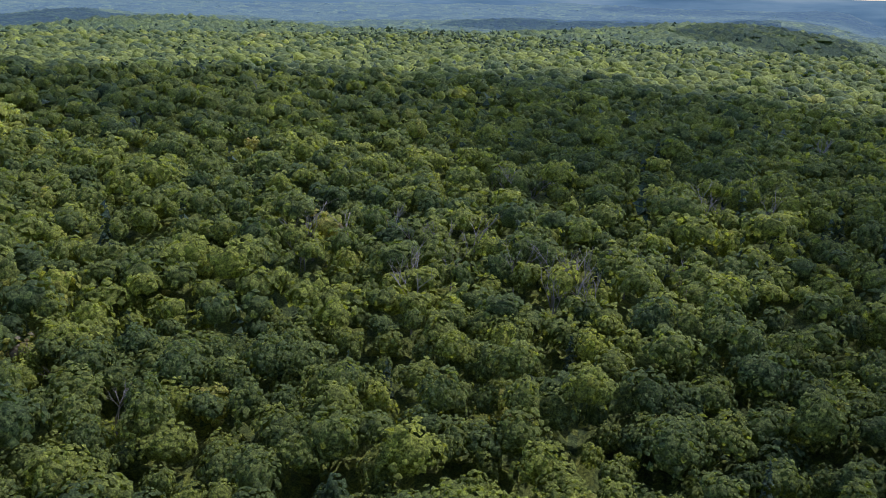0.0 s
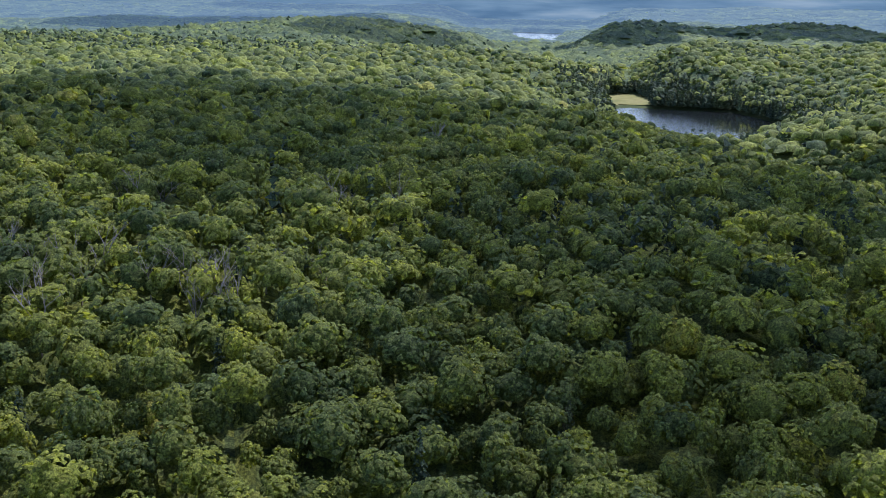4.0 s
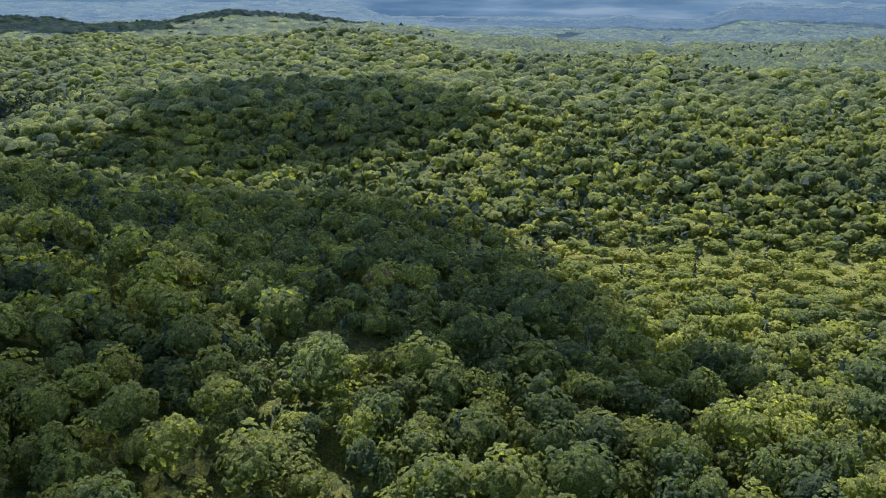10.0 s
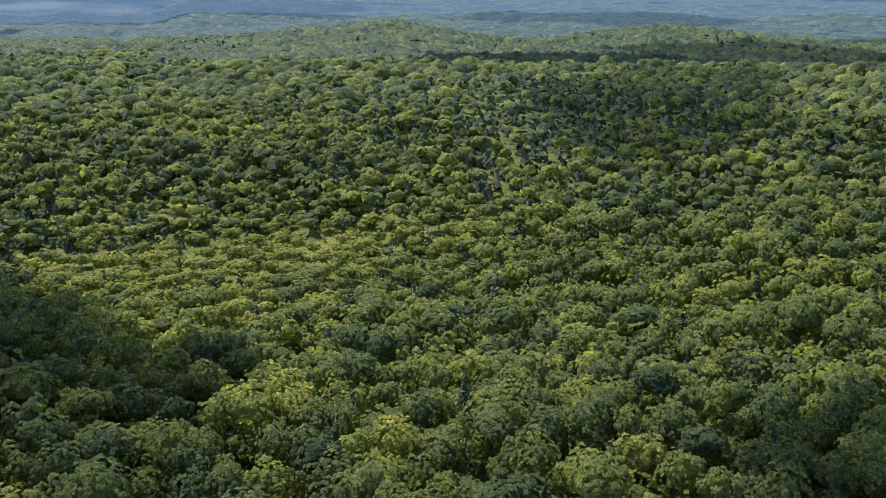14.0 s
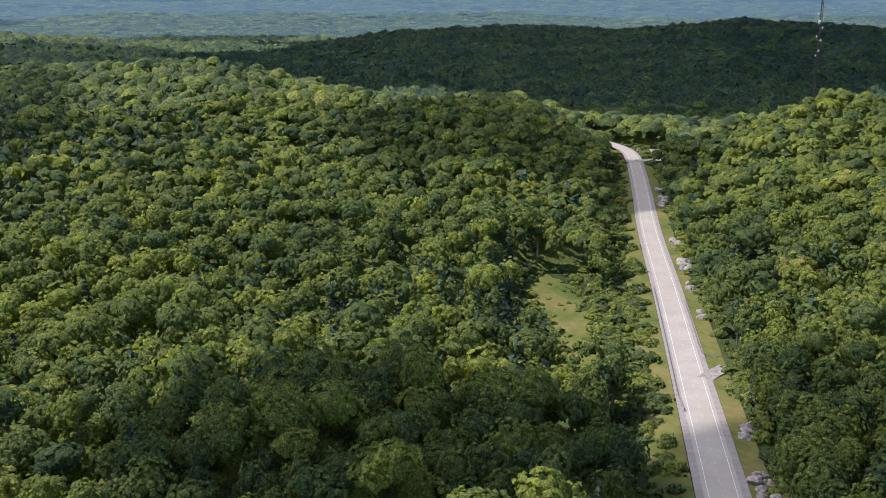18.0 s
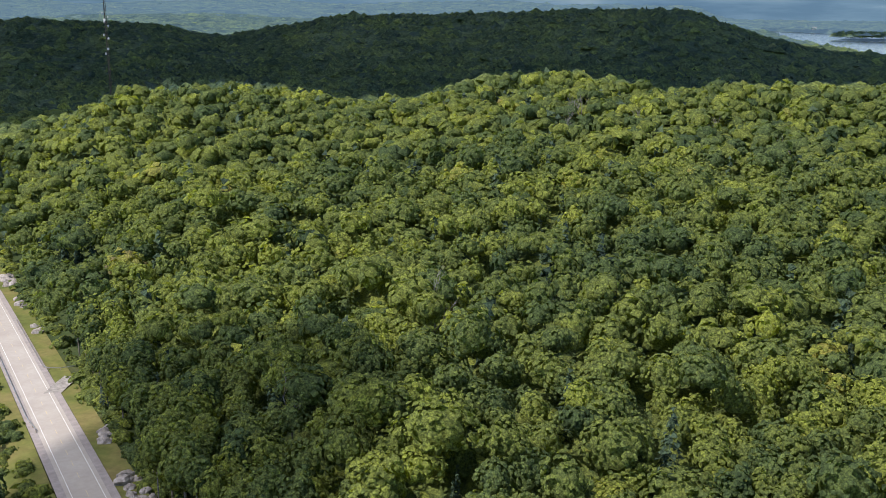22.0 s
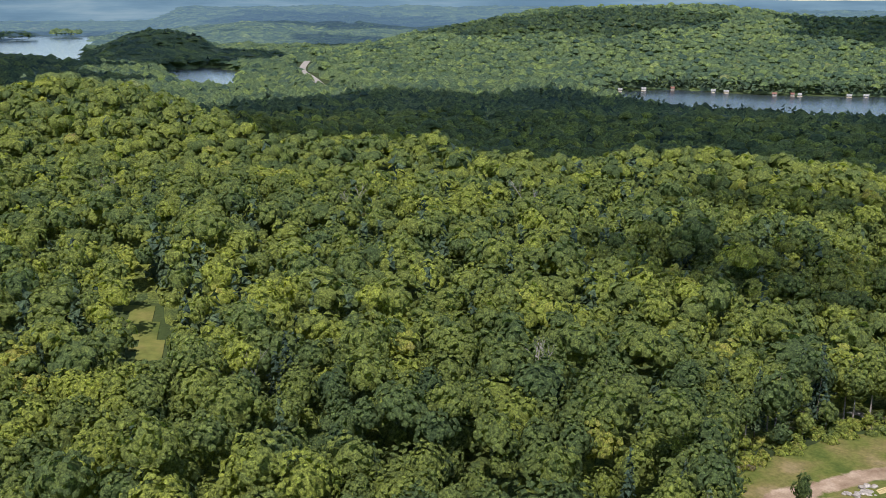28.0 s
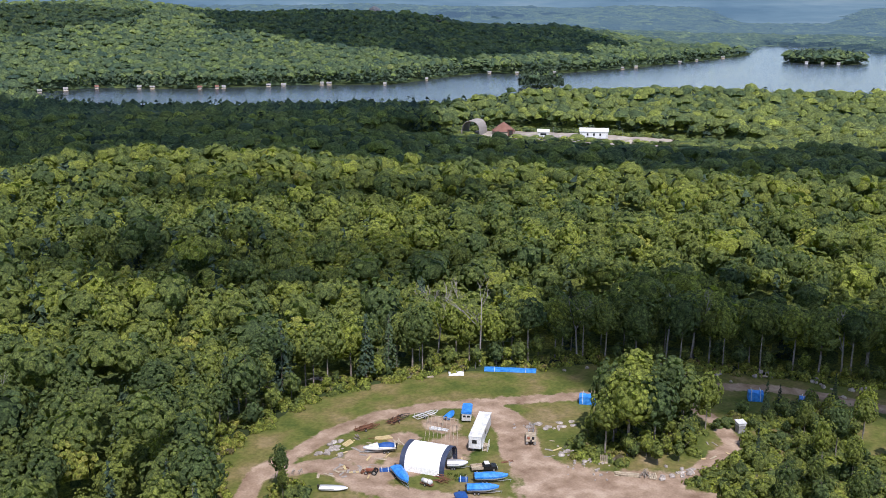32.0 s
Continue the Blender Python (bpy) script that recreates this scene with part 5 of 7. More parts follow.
# the wooded island in the yard
for x, y, s, k in ((-171.7, -119.9, 1.25, "maple"), (-175.5, -128.6, 1.0, "maple"), (-185.4, -119.4, 1.05, "maple"), (-195.2, -120.8, 0.72, "maple"),
                   (-180.5, -124.0, 1.1, "maple"), (-168.4, -123.6, 0.85, "maple"), (-177.6, -116.8, 1.0, "maple"), (-190.5, -117.6, 0.9, "maple"), (-183.4, -128.4, 0.95, "maple"), (-172.8, -124.6, 0.9, "maple"), (-194.6, -114.0, 0.7, "maple"), (-189.0, -126.5, 0.85, "maple"), (-176.0, -121.5, 0.55, "spruce"), (-211.7, -108.0, 0.42, "spruce"),
                   (-214.0, -105.8, 0.36, "spruce"), (-231.1, -99.9, 0.34, "spruce"), (-190.6, -98.3, 0.30, "spruce"), (-203.3, -86.1, 0.62, "maple"),
                   (-213.8, -84.8, 0.58, "maple"), (-192.8, -77.7, 0.50, "maple"), (-196.0, -86.0, 0.55, "maple"), (-185.0, -82.0, 0.42, "maple"),
                   (-222.0, -88.0, 0.55, "maple"), (-176.0, -84.0, 0.45, "maple"), (-168.0, -80.0, 0.45, "maple"), (-200.0, -72.0, 0.55, "maple"), (-212.0, -74.0, 0.60, "maple"), (-224.0, -76.0, 0.62, "maple"), (-234.0, -84.0, 0.55, "maple"), (-240.0, -62.0, 0.70, "maple"), (-230.0, -64.0, 0.7, "maple"), (-216.0, -62.0, 0.65, "maple"), (-204.0, -60.0, 0.6, "maple"), (-190.0, -64.0, 0.55, "maple"), (-178.0, -70.0, 0.5, "maple"), (-208.0, -96.0, 0.40, "maple"), (-104.8, -159.4, 0.40, "maple"), (-103.0, -156.0, 0.25, "maple")):
    tree(x, y, s, edge_rng, k, YARD_Z)
tree(303.3, 249.0, 0.95, edge_rng, "spruce", None, "tall lone pine standing above the pale young woods")


SAPLING_CROWNS = [single_mesh("crown", broadleaf(180 + k, 60, 0.48, 12, 2.1 + 0.3 * (k % 3 - 1), 6.4, part_of_ball(ICO2, -0.8), 1.45, 5, 0.72, -0.85), leaf_tree) for k in range(6)]
SAPLING_TRUNKS = [trunk_mesh(60 + k, 5.6, 0.09, 3) for k in range(3)]


def sapling(x, y, scale, rng):
    z = float(land(np.array([x]), np.array([y]))[0])
    t = thing("young_tree", pose(x, y, z, 0, 0, rng.uniform(0, 360)) @ Matrix.Scale(scale, 4), "young leafy tree with low branches at the rim of the clearing", "tree", "young trees")
    for name, me in (("trunk", rng.choice(SAPLING_TRUNKS)), ("crown", rng.choice(SAPLING_CROWNS))):
        o = new(name, me)
        o.parent = t


rim_rng = np.random.default_rng(81)
for (ax, ay), (cx, cy) in zip(CLEARING, CLEARING[1:] + CLEARING[:1]):
    k = int(math.dist((ax, ay), (cx, cy)) / 4.2)
    for q in range(k):
        s = (q + rim_rng.uniform(0, 1)) / k
        x, y = ax + (cx - ax) * s, ay + (cy - ay) * s
        out = rim_rng.uniform(1.5, 8.0)
        m = math.hypot(x + 165, y + 125)
        x, y = x + (x + 165) / m * out, y + (y + 125) / m * out
        if math.hypot(x, y) > 150:
            sapling(x, y, rim_rng.uniform(0.6, 1.35), edge_rng)
for cx, cy, w, k in ((-171, -126, 5, 12), (-180, -118, 7, 18), (-190, -117, 6, 14), (-186, -91, 9, 12), (-200, -90, 11, 16), (-215, -96, 8, 11), (-178, -98, 6, 7), (-192, -77, 10, 12),
                     (-210, -106, 5, 5), (-222, -100, 7, 7), (-170, -88, 6, 8)):
    for q in range(k):
        sapling(cx + rim_rng.normal(0, w * 0.6), cy + rim_rng.normal(0, w * 0.6), rim_rng.uniform(0.5, 1.1), edge_rng)


def bushes(name, x, y, scale, seed, label, mat=leaf_woods, tone=0.50):
    rng = np.random.default_rng(seed)
    protos = []
    for k in range(6):
        v, f, s = broadleaf(700 + k, 20, 0.62, 9, 2.1, 2.5, DOME_LOW, 0.8, 4, 0.75)
        protos.append((v - [0, 0, v[:, 2].min() + 0.5], f, s))
    tint = np.clip(rng.normal(tone, 0.16, len(x)), 0.1, 0.92)
    a = plant(protos, x, y, tint, scale * rng.uniform(0.6, 1.35, len(x)), rng)
    tagged(new(name, soup_mesh(name, *a, mat)), label, "bushes", kind="stuff")


def band(poly, inner, outer, gap, seed):
    px, py = np.array(poly).T
    rng = np.random.default_rng(seed)
    gx, gy = np.meshgrid(np.arange(px.min() - outer, px.max() + outer, gap), np.arange(py.min() - outer, py.max() + outer, gap))
    x = gx.ravel() + rng.uniform(-0.5, 0.5, gx.size) * gap
    y = gy.ravel() + rng.uniform(-0.5, 0.5, gx.size) * gap
    d = rim_distance(x, y, poly)
    keep = (d > inner) & (d < outer) & (rng.uniform(0, 1, x.shape) < 0.75)
    return x[keep], y[keep]


x, y = band(CLEARING, -2.5, 9.0, 2.4, 61)
m = (np.hypot(x, y) > 185) & (line_distance(x, y, [(-183, -179), (-193, -166)])[0] > 4)
bushes("undergrowth", x[m], y[m], np.full(m.sum(), 0.85), 62, "bright green undergrowth at the rim of the clearing", tone=0.78)
# bushes in the island of the yard and at its south side
rng_b = np.random.default_rng(64)
bx, by, bs = [], [], []
for cx, cy, w, k, s in ((-171, -128, 7, 42, 0.9), (-181, -122, 9, 60, 1.1), (-192, -121, 8, 46, 1.0), (-176, -99, 6, 30, 1.2), (-185, -91, 9, 50, 1.4), (-200, -90, 12, 64, 1.3),
                        (-215, -96, 9, 40, 1.1), (-210, -107, 6, 26, 1.1), (-226, -103, 6, 22, 1.0), (-163, -126, 3, 8, 0.8), (-104, -157, 4, 14, 0.9), (-135, -138, 2.0, 5, 0.5), (-192, -76, 10, 50, 1.4)):
    bx += list(rng_b.normal(cx, w * 0.5, k))
    by += list(rng_b.normal(cy, w * 0.5, k))
    bs += [s] * k
bushes("yard_bushes", np.array(bx), np.array(by), np.array(bs), 65, "dense leafy bushes and saplings in the yard", tone=0.62)
# bushes beside the road and round the meadow
x, y = band(MEADOW, -1.0, 9.0, 4.6, 66)
vx, vy = [], []
for k in range(980):
    p = along_road(rng_b.uniform(10.0, 30) if rng_b.uniform() < 0.74 else -rng_b.uniform(13.5, 17.5), rng_b.uniform(120, 640), 640, 2)[0]
    vx.append(p[0])
    vy.append(p[1])
x, y = np.concatenate([x, vx]), np.concatenate([y, vy])
ends = [along_road(rng_b.uniform(9, 34) * rng_b.choice([-1, 1]), rng_b.uniform(640, 768), 768, 2)[0] for k in range(260)]
ends = [p for p in ends if min(math.dist(p[:2], q[:2]) for q in SIDE_ROAD) > 9]
x, y = np.concatenate([x, [p[0] for p in ends]]), np.concatenate([y, [p[1] for p in ends]])
dx, dy = band(QUARRY, 5.0, 36.0, 5.0, 69)
bushes("depot_bushes", dx, dy, np.random.default_rng(4).uniform(0.5, 1.0, len(dx)) * np.where(np.hypot(dx, dy) > 965, 4.2, 2.0), 70, "green bushes and young trees round the depot yard", leaf_slopes)
mx, my = [], []
while len(mx) < 46:
    a, r = rng_b.uniform(-115.2, -110.2), rng_b.uniform(290, 412)
    px, py = polar(a, r)
    if rim_distance(np.array([px]), np.array([py]), MEADOW)[0] < -1:
        mx.append(px)
        my.append(py)
bushes("meadow_shrubs", np.array(mx), np.array(my), rng_b.uniform(0.35, 1.0, len(mx)), 71, "scattered low shrubs in yellowing meadow grass", tone=0.55)
bushes("roadside_bushes", x, y, np.random.default_rng(3).uniform(0.6, 2.3, len(x)), 67, "green bushes and young trees beside the road")


def dead_tree(x, y, scale, seed, z=None):
    rng = random.Random(seed)
    bm = bmesh.new()
    if z is None:
        z = float(land(np.array([x]), np.array([y]))[0])

    def grow(p, d, length, r, depth):
        e = p + d * length
        rod(bm, p, e, r, r * 0.6, 5)
        if depth:
            for k in range(3):
                nd = (d + Vector((rng.uniform(-1, 1), rng.uniform(-1, 1), rng.uniform(-0.2, 0.6))) * 0.75).normalized()
                grow(p.lerp(e, rng.uniform(0.6, 1.0)), nd, length * rng.uniform(0.45, 0.7), r * 0.5, depth - 1)
    grow(Vector((0, 0, -0.5)), Vector((rng.uniform(-0.1, 0.1), rng.uniform(-0.1, 0.1), 1)).normalized(), 11.0, 0.28, 3)
    ob = part("dead_tree", bm, dead_wood)
    ob.matrix_world = pose(x, y, z, 0, 0, rng.uniform(0, 360)) @ Matrix.Scale(scale, 4)
    return tagged(ob, "bare grey dead tree standing among green crowns", "tree", "dead trees")


for k, (x, y, s) in enumerate(((-178.7, 147.4, 1.0), (-157, 141, 1.0), (-63, 478, 1.35), (-68, 484, 1.2), (-145, 318, 1.25), (-139, 325, 1.1), (-152, 330, 1.1), (-363, 450, 1.2),
                               (-73.5, 374, 1.1), (156.6, -212.6, 1.25), (153, -152, 1.0), (1.7, -222, 1.2), (-69, -223, 1.3), (-85, -212, 1.1), (181, 181, 1.0),
                               (-187.8, -182.5, 1.15), (-228, -148, 1.2), (-233, -143, 1.15), (-212, -167, 1.1), (-176, -126, 0.9), (-255, -109, 1.1), (60, -420, 1.2), (140, -480, 1.2))):
    dead_tree(x, y, s, 900 + k)
snag_rng = random.Random(55)
for a, q, w, count in ((27, 275, 20, 9), (20, 262, 14, 6), (35, 300, 16, 5), (11, 330, 12, 3), (-150, 560, 40, 6), (-196, 420, 25, 3), (-222, 290, 14, 4)):
    x, y = polar(a, q)
    for k in range(count):
        dead_tree(x + snag_rng.gauss(0, w), y + snag_rng.gauss(0, w * 0.7), snag_rng.uniform(1.05, 1.4), 950 + k + q)


# ---------------------------------------------------------------- things in the yard
def wheel(bm_parent, at, r=0.33, w=0.22, axis=(0, 1, 0)):
    a = Vector(at)
    d = Vector(axis) * w / 2
    t = part("wheel", made((rod, a - d, a + d, r, r, 14)), rubber, bm_parent)
    part("rim", made((rod, a - d * 1.08, a + d * 1.08, r * 0.55, r * 0.55, 10)), steel, t)
    return t


def hull_sections(length, beam, depth, count=9, lift=0.0):
    """Rings of a planing hull from transom to bow."""
    out = []
    for k in range(count):
        t = k / (count - 1)
        w = beam / 2 * (1 - max(0, (t - 0.45) / 0.55) ** 2.2) + 0.03
        keel = depth * 0.55 * max(0, (t - 0.55) / 0.45) ** 1.8
        sheer = depth * (1 + 0.12 * t)
        x = -length / 2 + length * t
        out.append([(x, -w, lift + sheer), (x, -w * 0.97, lift + depth * 0.5 + keel * 0.4), (x, -w * 0.5, lift + keel + 0.1), (x, 0, lift + keel),
                    (x, w * 0.5, lift + keel + 0.1), (x, w * 0.97, lift + depth * 0.5 + keel * 0.4), (x, w, lift + sheer)])
    return out


def cover_sections(length, beam, depth, lift, peak, start=0.0, end=1.0, count=9, skirt=0.35):
    out = []
    for k in range(count):
        t = start + (end - start) * k / (count - 1)
        w = beam / 2 * (1 - max(0, (t - 0.45) / 0.55) ** 2.2) + 0.07
        sheer = lift + depth * (1 + 0.12 * t)
        x = -length / 2 - 0.06 + (length + 0.16) * t
        h = peak * math.sin(math.pi * (0.12 + 0.80 * (t - start) / max(0.01, end - start))) ** 0.8
        out.append([(x, -w, sheer - skirt), (x, -w * 1.02, sheer + 0.03), (x, -w * 0.45, sheer + h * 0.8), (x, 0, sheer + h), (x, w * 0.45, sheer + h * 0.8), (x, w * 1.02, sheer + 0.03), (x, w, sheer - skirt)])
    return out


def boat(x, y, turn, length, label, cover="full", colour=None, on_trailer=True, group="stored boats", depth=1.0, beam=2.3):
    """A motor boat, with its cover; its trailer is a thing beneath it."""
    lift = 0.55 if on_trailer else 0.06
    m = pose(x, y, YARD_Z + 0.02, 0, 0, turn)
    if on_trailer:
        tr = thing("boat_trailer", m, "galvanised boat trailer under a stored boat", "trailer", "boat trailers")
        part("frame", made((box, (-0.2, -0.55, 0.48), (length * 0.85, 0.1, 0.1)), (box, (-0.2, 0.55, 0.48), (length * 0.85, 0.1, 0.1)),
                           (box, (-length * 0.3, 0, 0.45), (0.1, 1.7, 0.1)), (box, (length * 0.1, 0, 0.45), (0.1, 1.2, 0.1))), steel, tr)
        part("drawbar", made((rod, (length * 0.2, -0.5, 0.47), (length * 0.62, 0, 0.47), 0.05), (rod, (length * 0.2, 0.5, 0.47), (length * 0.62, 0, 0.47), 0.05)), steel, tr)
        part("jockey_stand", made((rod, (length * 0.6, 0, 0.5), (length * 0.6, 0, 0.0), 0.05)), steel, tr)
        for sx in (-length * 0.26, -length * 0.14):
            for sy in (-0.95, 0.95):
                wheel(tr, (sx, sy, 0.33))
    bt = thing("boat", m, label, "boat", group)
    bm = bmesh.new()
    loft(bm, hull_sections(length, beam, depth, 11, lift))
    part("hull", bm, gel_coat, bt, "", True)
    if cover == "full":
        bm = bmesh.new()
        loft(bm, cover_sections(length, beam, depth, lift, 0.62, 0, 1, 11))
        part("cover", bm, colour or tarp_blue, bt, "tight shiny blue tarpaulin", False)
    elif cover == "cockpit":
        bm = bmesh.new()
        loft(bm, cover_sections(length, beam * 0.86, depth, lift, 0.75, 0.05, 0.52, 8, 0.05))
        part("cover", bm, cover_blue, bt, "dark blue canvas cockpit cover")
        bm = bmesh.new()
        loft(bm, [[(px, py * s, pz + 0.22) for px, py, pz in ((length * 0.05 + k * length * 0.09, -beam * 0.36, lift + depth), (length * 0.05 + k * length * 0.09, beam * 0.36, lift + depth),
                                                              (length * 0.05 + k * length * 0.09, beam * 0.28, lift + depth + 0.35 - 0.08 * k), (length * 0.05 + k * length * 0.09, -beam * 0.28, lift + depth + 0.35 - 0.08 * k))]
                  for k, s in ((0, 1), (1, 0.9), (2, 0.7), (3, 0.35))])
        part("foredeck", bm, gel_coat, bt)
    else:
        part("thwart", made((box, (-length * 0.2, 0, lift + depth * 0.9), (0.35, beam * 0.85, 0.06)), (box, (length * 0.12, 0, lift + depth * 0.9), (0.35, beam * 0.7, 0.06))), timber, bt)
    part("outboard_motor", made((box, (-length / 2 - 0.25, 0, lift + depth + 0.15), (0.4, 0.35, 0.6), (0, 0, 0), 0.08), (box, (-length / 2 - 0.22, 0, lift + 0.35), (0.18, 0.12, 0.9))), dark_metal, bt)
    part("rub_rail", made((rod, (-length / 2, -beam / 2 - 0.04, lift + depth - 0.05), (length * 0.05, -beam / 2 - 0.04, lift + depth), 0.04),
                          (rod, (-length / 2, beam / 2 + 0.04, lift + depth - 0.05), (length * 0.05, beam / 2 + 0.04, lift + depth), 0.04)), dark_metal, bt)
    return bt


def heading_of(a, b):
    return math.degrees(math.atan2(b[1] - a[1], b[0] - a[0]))


boat(-131.3, -158.9, heading_of((-134.4, -156.8), (-128.1, -161.1)), 7.4, "white cruiser with a dark blue cockpit cover on a trailer", "cockpit")
boat(-126.2, -145.4, heading_of((-127.8, -149.2), (-124.8, -141.6)), 7.6, "runabout wrapped in a bright blue tarpaulin", "full")
boat(-139.8, -131.9, heading_of((-137.2, -134.1), (-142.4, -129.3)), 7.0, "boat shrink-wrapped in shiny blue tarpaulin", "full")
boat(-134.9, -129.6, heading_of((-132.4, -131.8), (-137.3, -127.2)), 6.6, "boat under a taut blue cover beside another one", "full")
boat(-128.5, -129.3, 60, 4.0, "small boat under a dark blue cover", "full", cover_blue)
boat(-138.8, -141.2, heading_of((-137.4, -142.5), (-140.0, -140.1)), 4.6, "open white boat drawn up beside the shelter", "none", None, True)
boat(-112.8, -151.7, heading_of((-110.8, -153.8), (-114.8, -149.5)), 6.0, "long open white boat lying on the grass", "none", None, False, "stored boats", 0.7, 1.9)
boat(-156.4, -161.9, heading_of((-153.6, -160.7), (-158.8, -162.8)), 4.4, "small rowing boat under a blue tarpaulin", "full", tarp_blue, False, "stored boats", 0.6, 1.7)
boat(-159.8, -160.0, 40, 4.0, "dinghy under a blue tarpaulin behind the camper", "full", cover_blue, False, "stored boats", 0.5, 1.5)


def arch_section(x, span, high, thick, count=17, base=0.0):
    """Outer then inner points of a rounded arch standing across y."""
    out, inn = [], []
    for k in range(count):
        a = math.pi * k / (count - 1)
        c, s = math.cos(a), math.sin(a)
        cy, sz = abs(c) ** 0.8 * (1 if c > 0 else -1), abs(s) ** 0.75
        out.append((x, cy * span / 2, base + sz * high))
        inn.append((x, cy * (span / 2 - thick), base + sz * (high - thick)))
    return out + inn[::-1]


def fabric_shelter():
    """A round-topped tarpaulin shelter: white roof, navy end bands, steel hoops."""
    a, b = Vector((-129.1, -148.8, 0)), Vector((-133.4, -140.5, 0))
    u = (b - a).normalized()
    v = Vector((-u.y, u.x, 0))
    if v.dot(Vector((-9, -4, 0))) < 0:
        v = -v
    span = 9.2
    mid = (a + b) / 2 + v * span / 2
    t = thing("fabric_shelter", pose(mid.x, mid.y, YARD_Z + 0.02, 0, 0, math.degrees(math.atan2(u.y, u.x))), "white fabric storage shelter with navy blue ends and an open front", "shelter")
    length, high = 10.4, 4.6
    for name, x0, x1, mat, extra in (("roof_cover", -length / 2 + 1.15, length / 2 - 1.15, fabric_white, 0.0), ("end_band", -length / 2, -length / 2 + 1.15, fabric_navy, 0.03), ("end_band", length / 2 - 1.15, length / 2, fabric_navy, 0.03)):
        bm = bmesh.new()
        k = 9 if name == "roof_cover" else 3
        loft(bm, [arch_section(x0 + (x1 - x0) * q / (k - 1), span + extra * 2, high + extra - (0.05 if q % 2 and name == "roof_cover" else 0), 0.06) for q in range(k)])
        part(name, bm, mat, t, "", False)
    bm = bmesh.new()
    w = [bm.verts.new(p) for p in arch_section(-length / 2 + 0.2, span - 0.2, high - 0.15, 0.02)[:17]]
    bm.faces.new(w)
    bmesh.ops.solidify(bm, geom=bm.faces[:], thickness=0.05)
    part("rear_wall", bm, fabric_navy, t)
    for q in range(5):
        x = -length / 2 + 0.3 + q * (length - 0.6) / 4
        bm = bmesh.new()
        ring = arch_section(x, span - 0.3, high - 0.14, 0.02)[:17]
        for p, r in zip(ring, ring[1:]):
            rod(bm, p, r, 0.04, None, 6)
        part("hoop", bm, steel, t)
    return t


fabric_shelter()


def office_trailer():
    f, r = Vector((-147.0, -144.0, 0)), Vector((-158.7, -152.0, 0))
    d = (f - r).normalized()
    mid, length, wide = (f + r) / 2, 14.0, 2.9
    t = thing("office_trailer", pose(mid.x, mid.y, YARD_Z + 0.02, 0, 0, math.degrees(math.atan2(d.y, d.x))), "long white site office trailer with grey worn roof", "trailer")
    part("body", made((box, (0, 0, 2.35), (length, wide, 2.9), (0, 0, 0), 0.06)), white_paint, t)
    part("roof", made((box, (0, 0, 3.84), (length + 0.12, wide + 0.12, 0.09), (0, 0, 0), 0.03)), plain("worn_white_roofing", [(0.40, 0.40, 0.40), (0.62, 0.62, 0.61), (0.74, 0.74, 0.73)], 0.5, 0.7), t)
    part("chassis", made((box, (0, -0.7, 0.8), (length - 0.4, 0.14, 0.2)), (box, (0, 0.7, 0.8), (length - 0.4, 0.14, 0.2))), dark_metal, t)
    for q in range(9):
        part("roof_bow", made((box, (-length / 2 + 1 + q * 1.5, 0, 3.9), (0.06, wide, 0.03))), white_paint, t)
    for x in (-4.6, -3.5):
        for y in (-1.15, 1.15):
            wheel(t, (x, y, 0.5), 0.5, 0.3)
    for px, py, sx, sy in ((length / 2 + 0.02, -0.1, 0.04, 0.95), (-2.0, -wide / 2 - 0.02, 0.9, 0.04), (-5.0, -wide / 2 - 0.02, 0.9, 0.04), (1.0, wide / 2 + 0.02, 0.9, 0.04)):
        w = part("window", made((box, (px, py, 2.6), (sx + 0.12 if sx > 0.5 else 0.05, sy + 0.12 if sy > 0.5 else 0.05, 0.85))), dark_metal, t)
        part("pane", made((box, (px + (0.03 if sx < 0.5 else 0), py + (0.03 * (1 if py > 0 else -1) if sy < 0.5 else 0), 2.6), (sx, sy, 0.7))), pane_mat, w)
    dr = part("door", made((box, (4.2, wide / 2 + 0.03, 1.95), (0.95, 0.06, 2.0), (0, 0, 0), 0.01)), white_paint, t)
    part("handle", made((box, (4.55, wide / 2 + 0.09, 1.9), (0.05, 0.06, 0.15))), steel, dr)
    st = part("landing", made((box, (4.2, wide / 2 + 0.75, 0.88), (1.5, 1.3, 0.08))), timber, t)
    for k in range(4):
        part("step", made((box, (5.15 + 0.27 * k, wide / 2 + 0.75, 0.72 - 0.19 * k), (0.28, 1.2, 0.05))), timber, st)
    for y in (wide / 2 + 0.15, wide / 2 + 1.35):
        part("handrail", made((rod, (3.5, y, 1.9), (4.95, y, 1.9), 0.04), (rod, (4.95, y, 1.9), (6.1, y, 1.05), 0.04), (rod, (3.5, y, 0), (3.5, y, 1.9), 0.05), (rod, (4.95, y, 0), (4.95, y, 1.9), 0.05), (rod, (6.1, y, 0), (6.1, y, 1.05), 0.05)), white_paint, st)
    part("hitch", made((rod, (length / 2, -0.5, 0.75), (length / 2 + 1.0, 0, 0.75), 0.06), (rod, (length / 2, 0.5, 0.75), (length / 2 + 1.0, 0, 0.75), 0.06)), dark_metal, t)
    for k in range(3):
        part("support_block", made((box, (5.5 - k * 1.2, 0.7 if k % 2 else -0.7, 0.36), (0.4, 0.4, 0.7))), gravel, t)
    return t


office_trailer()


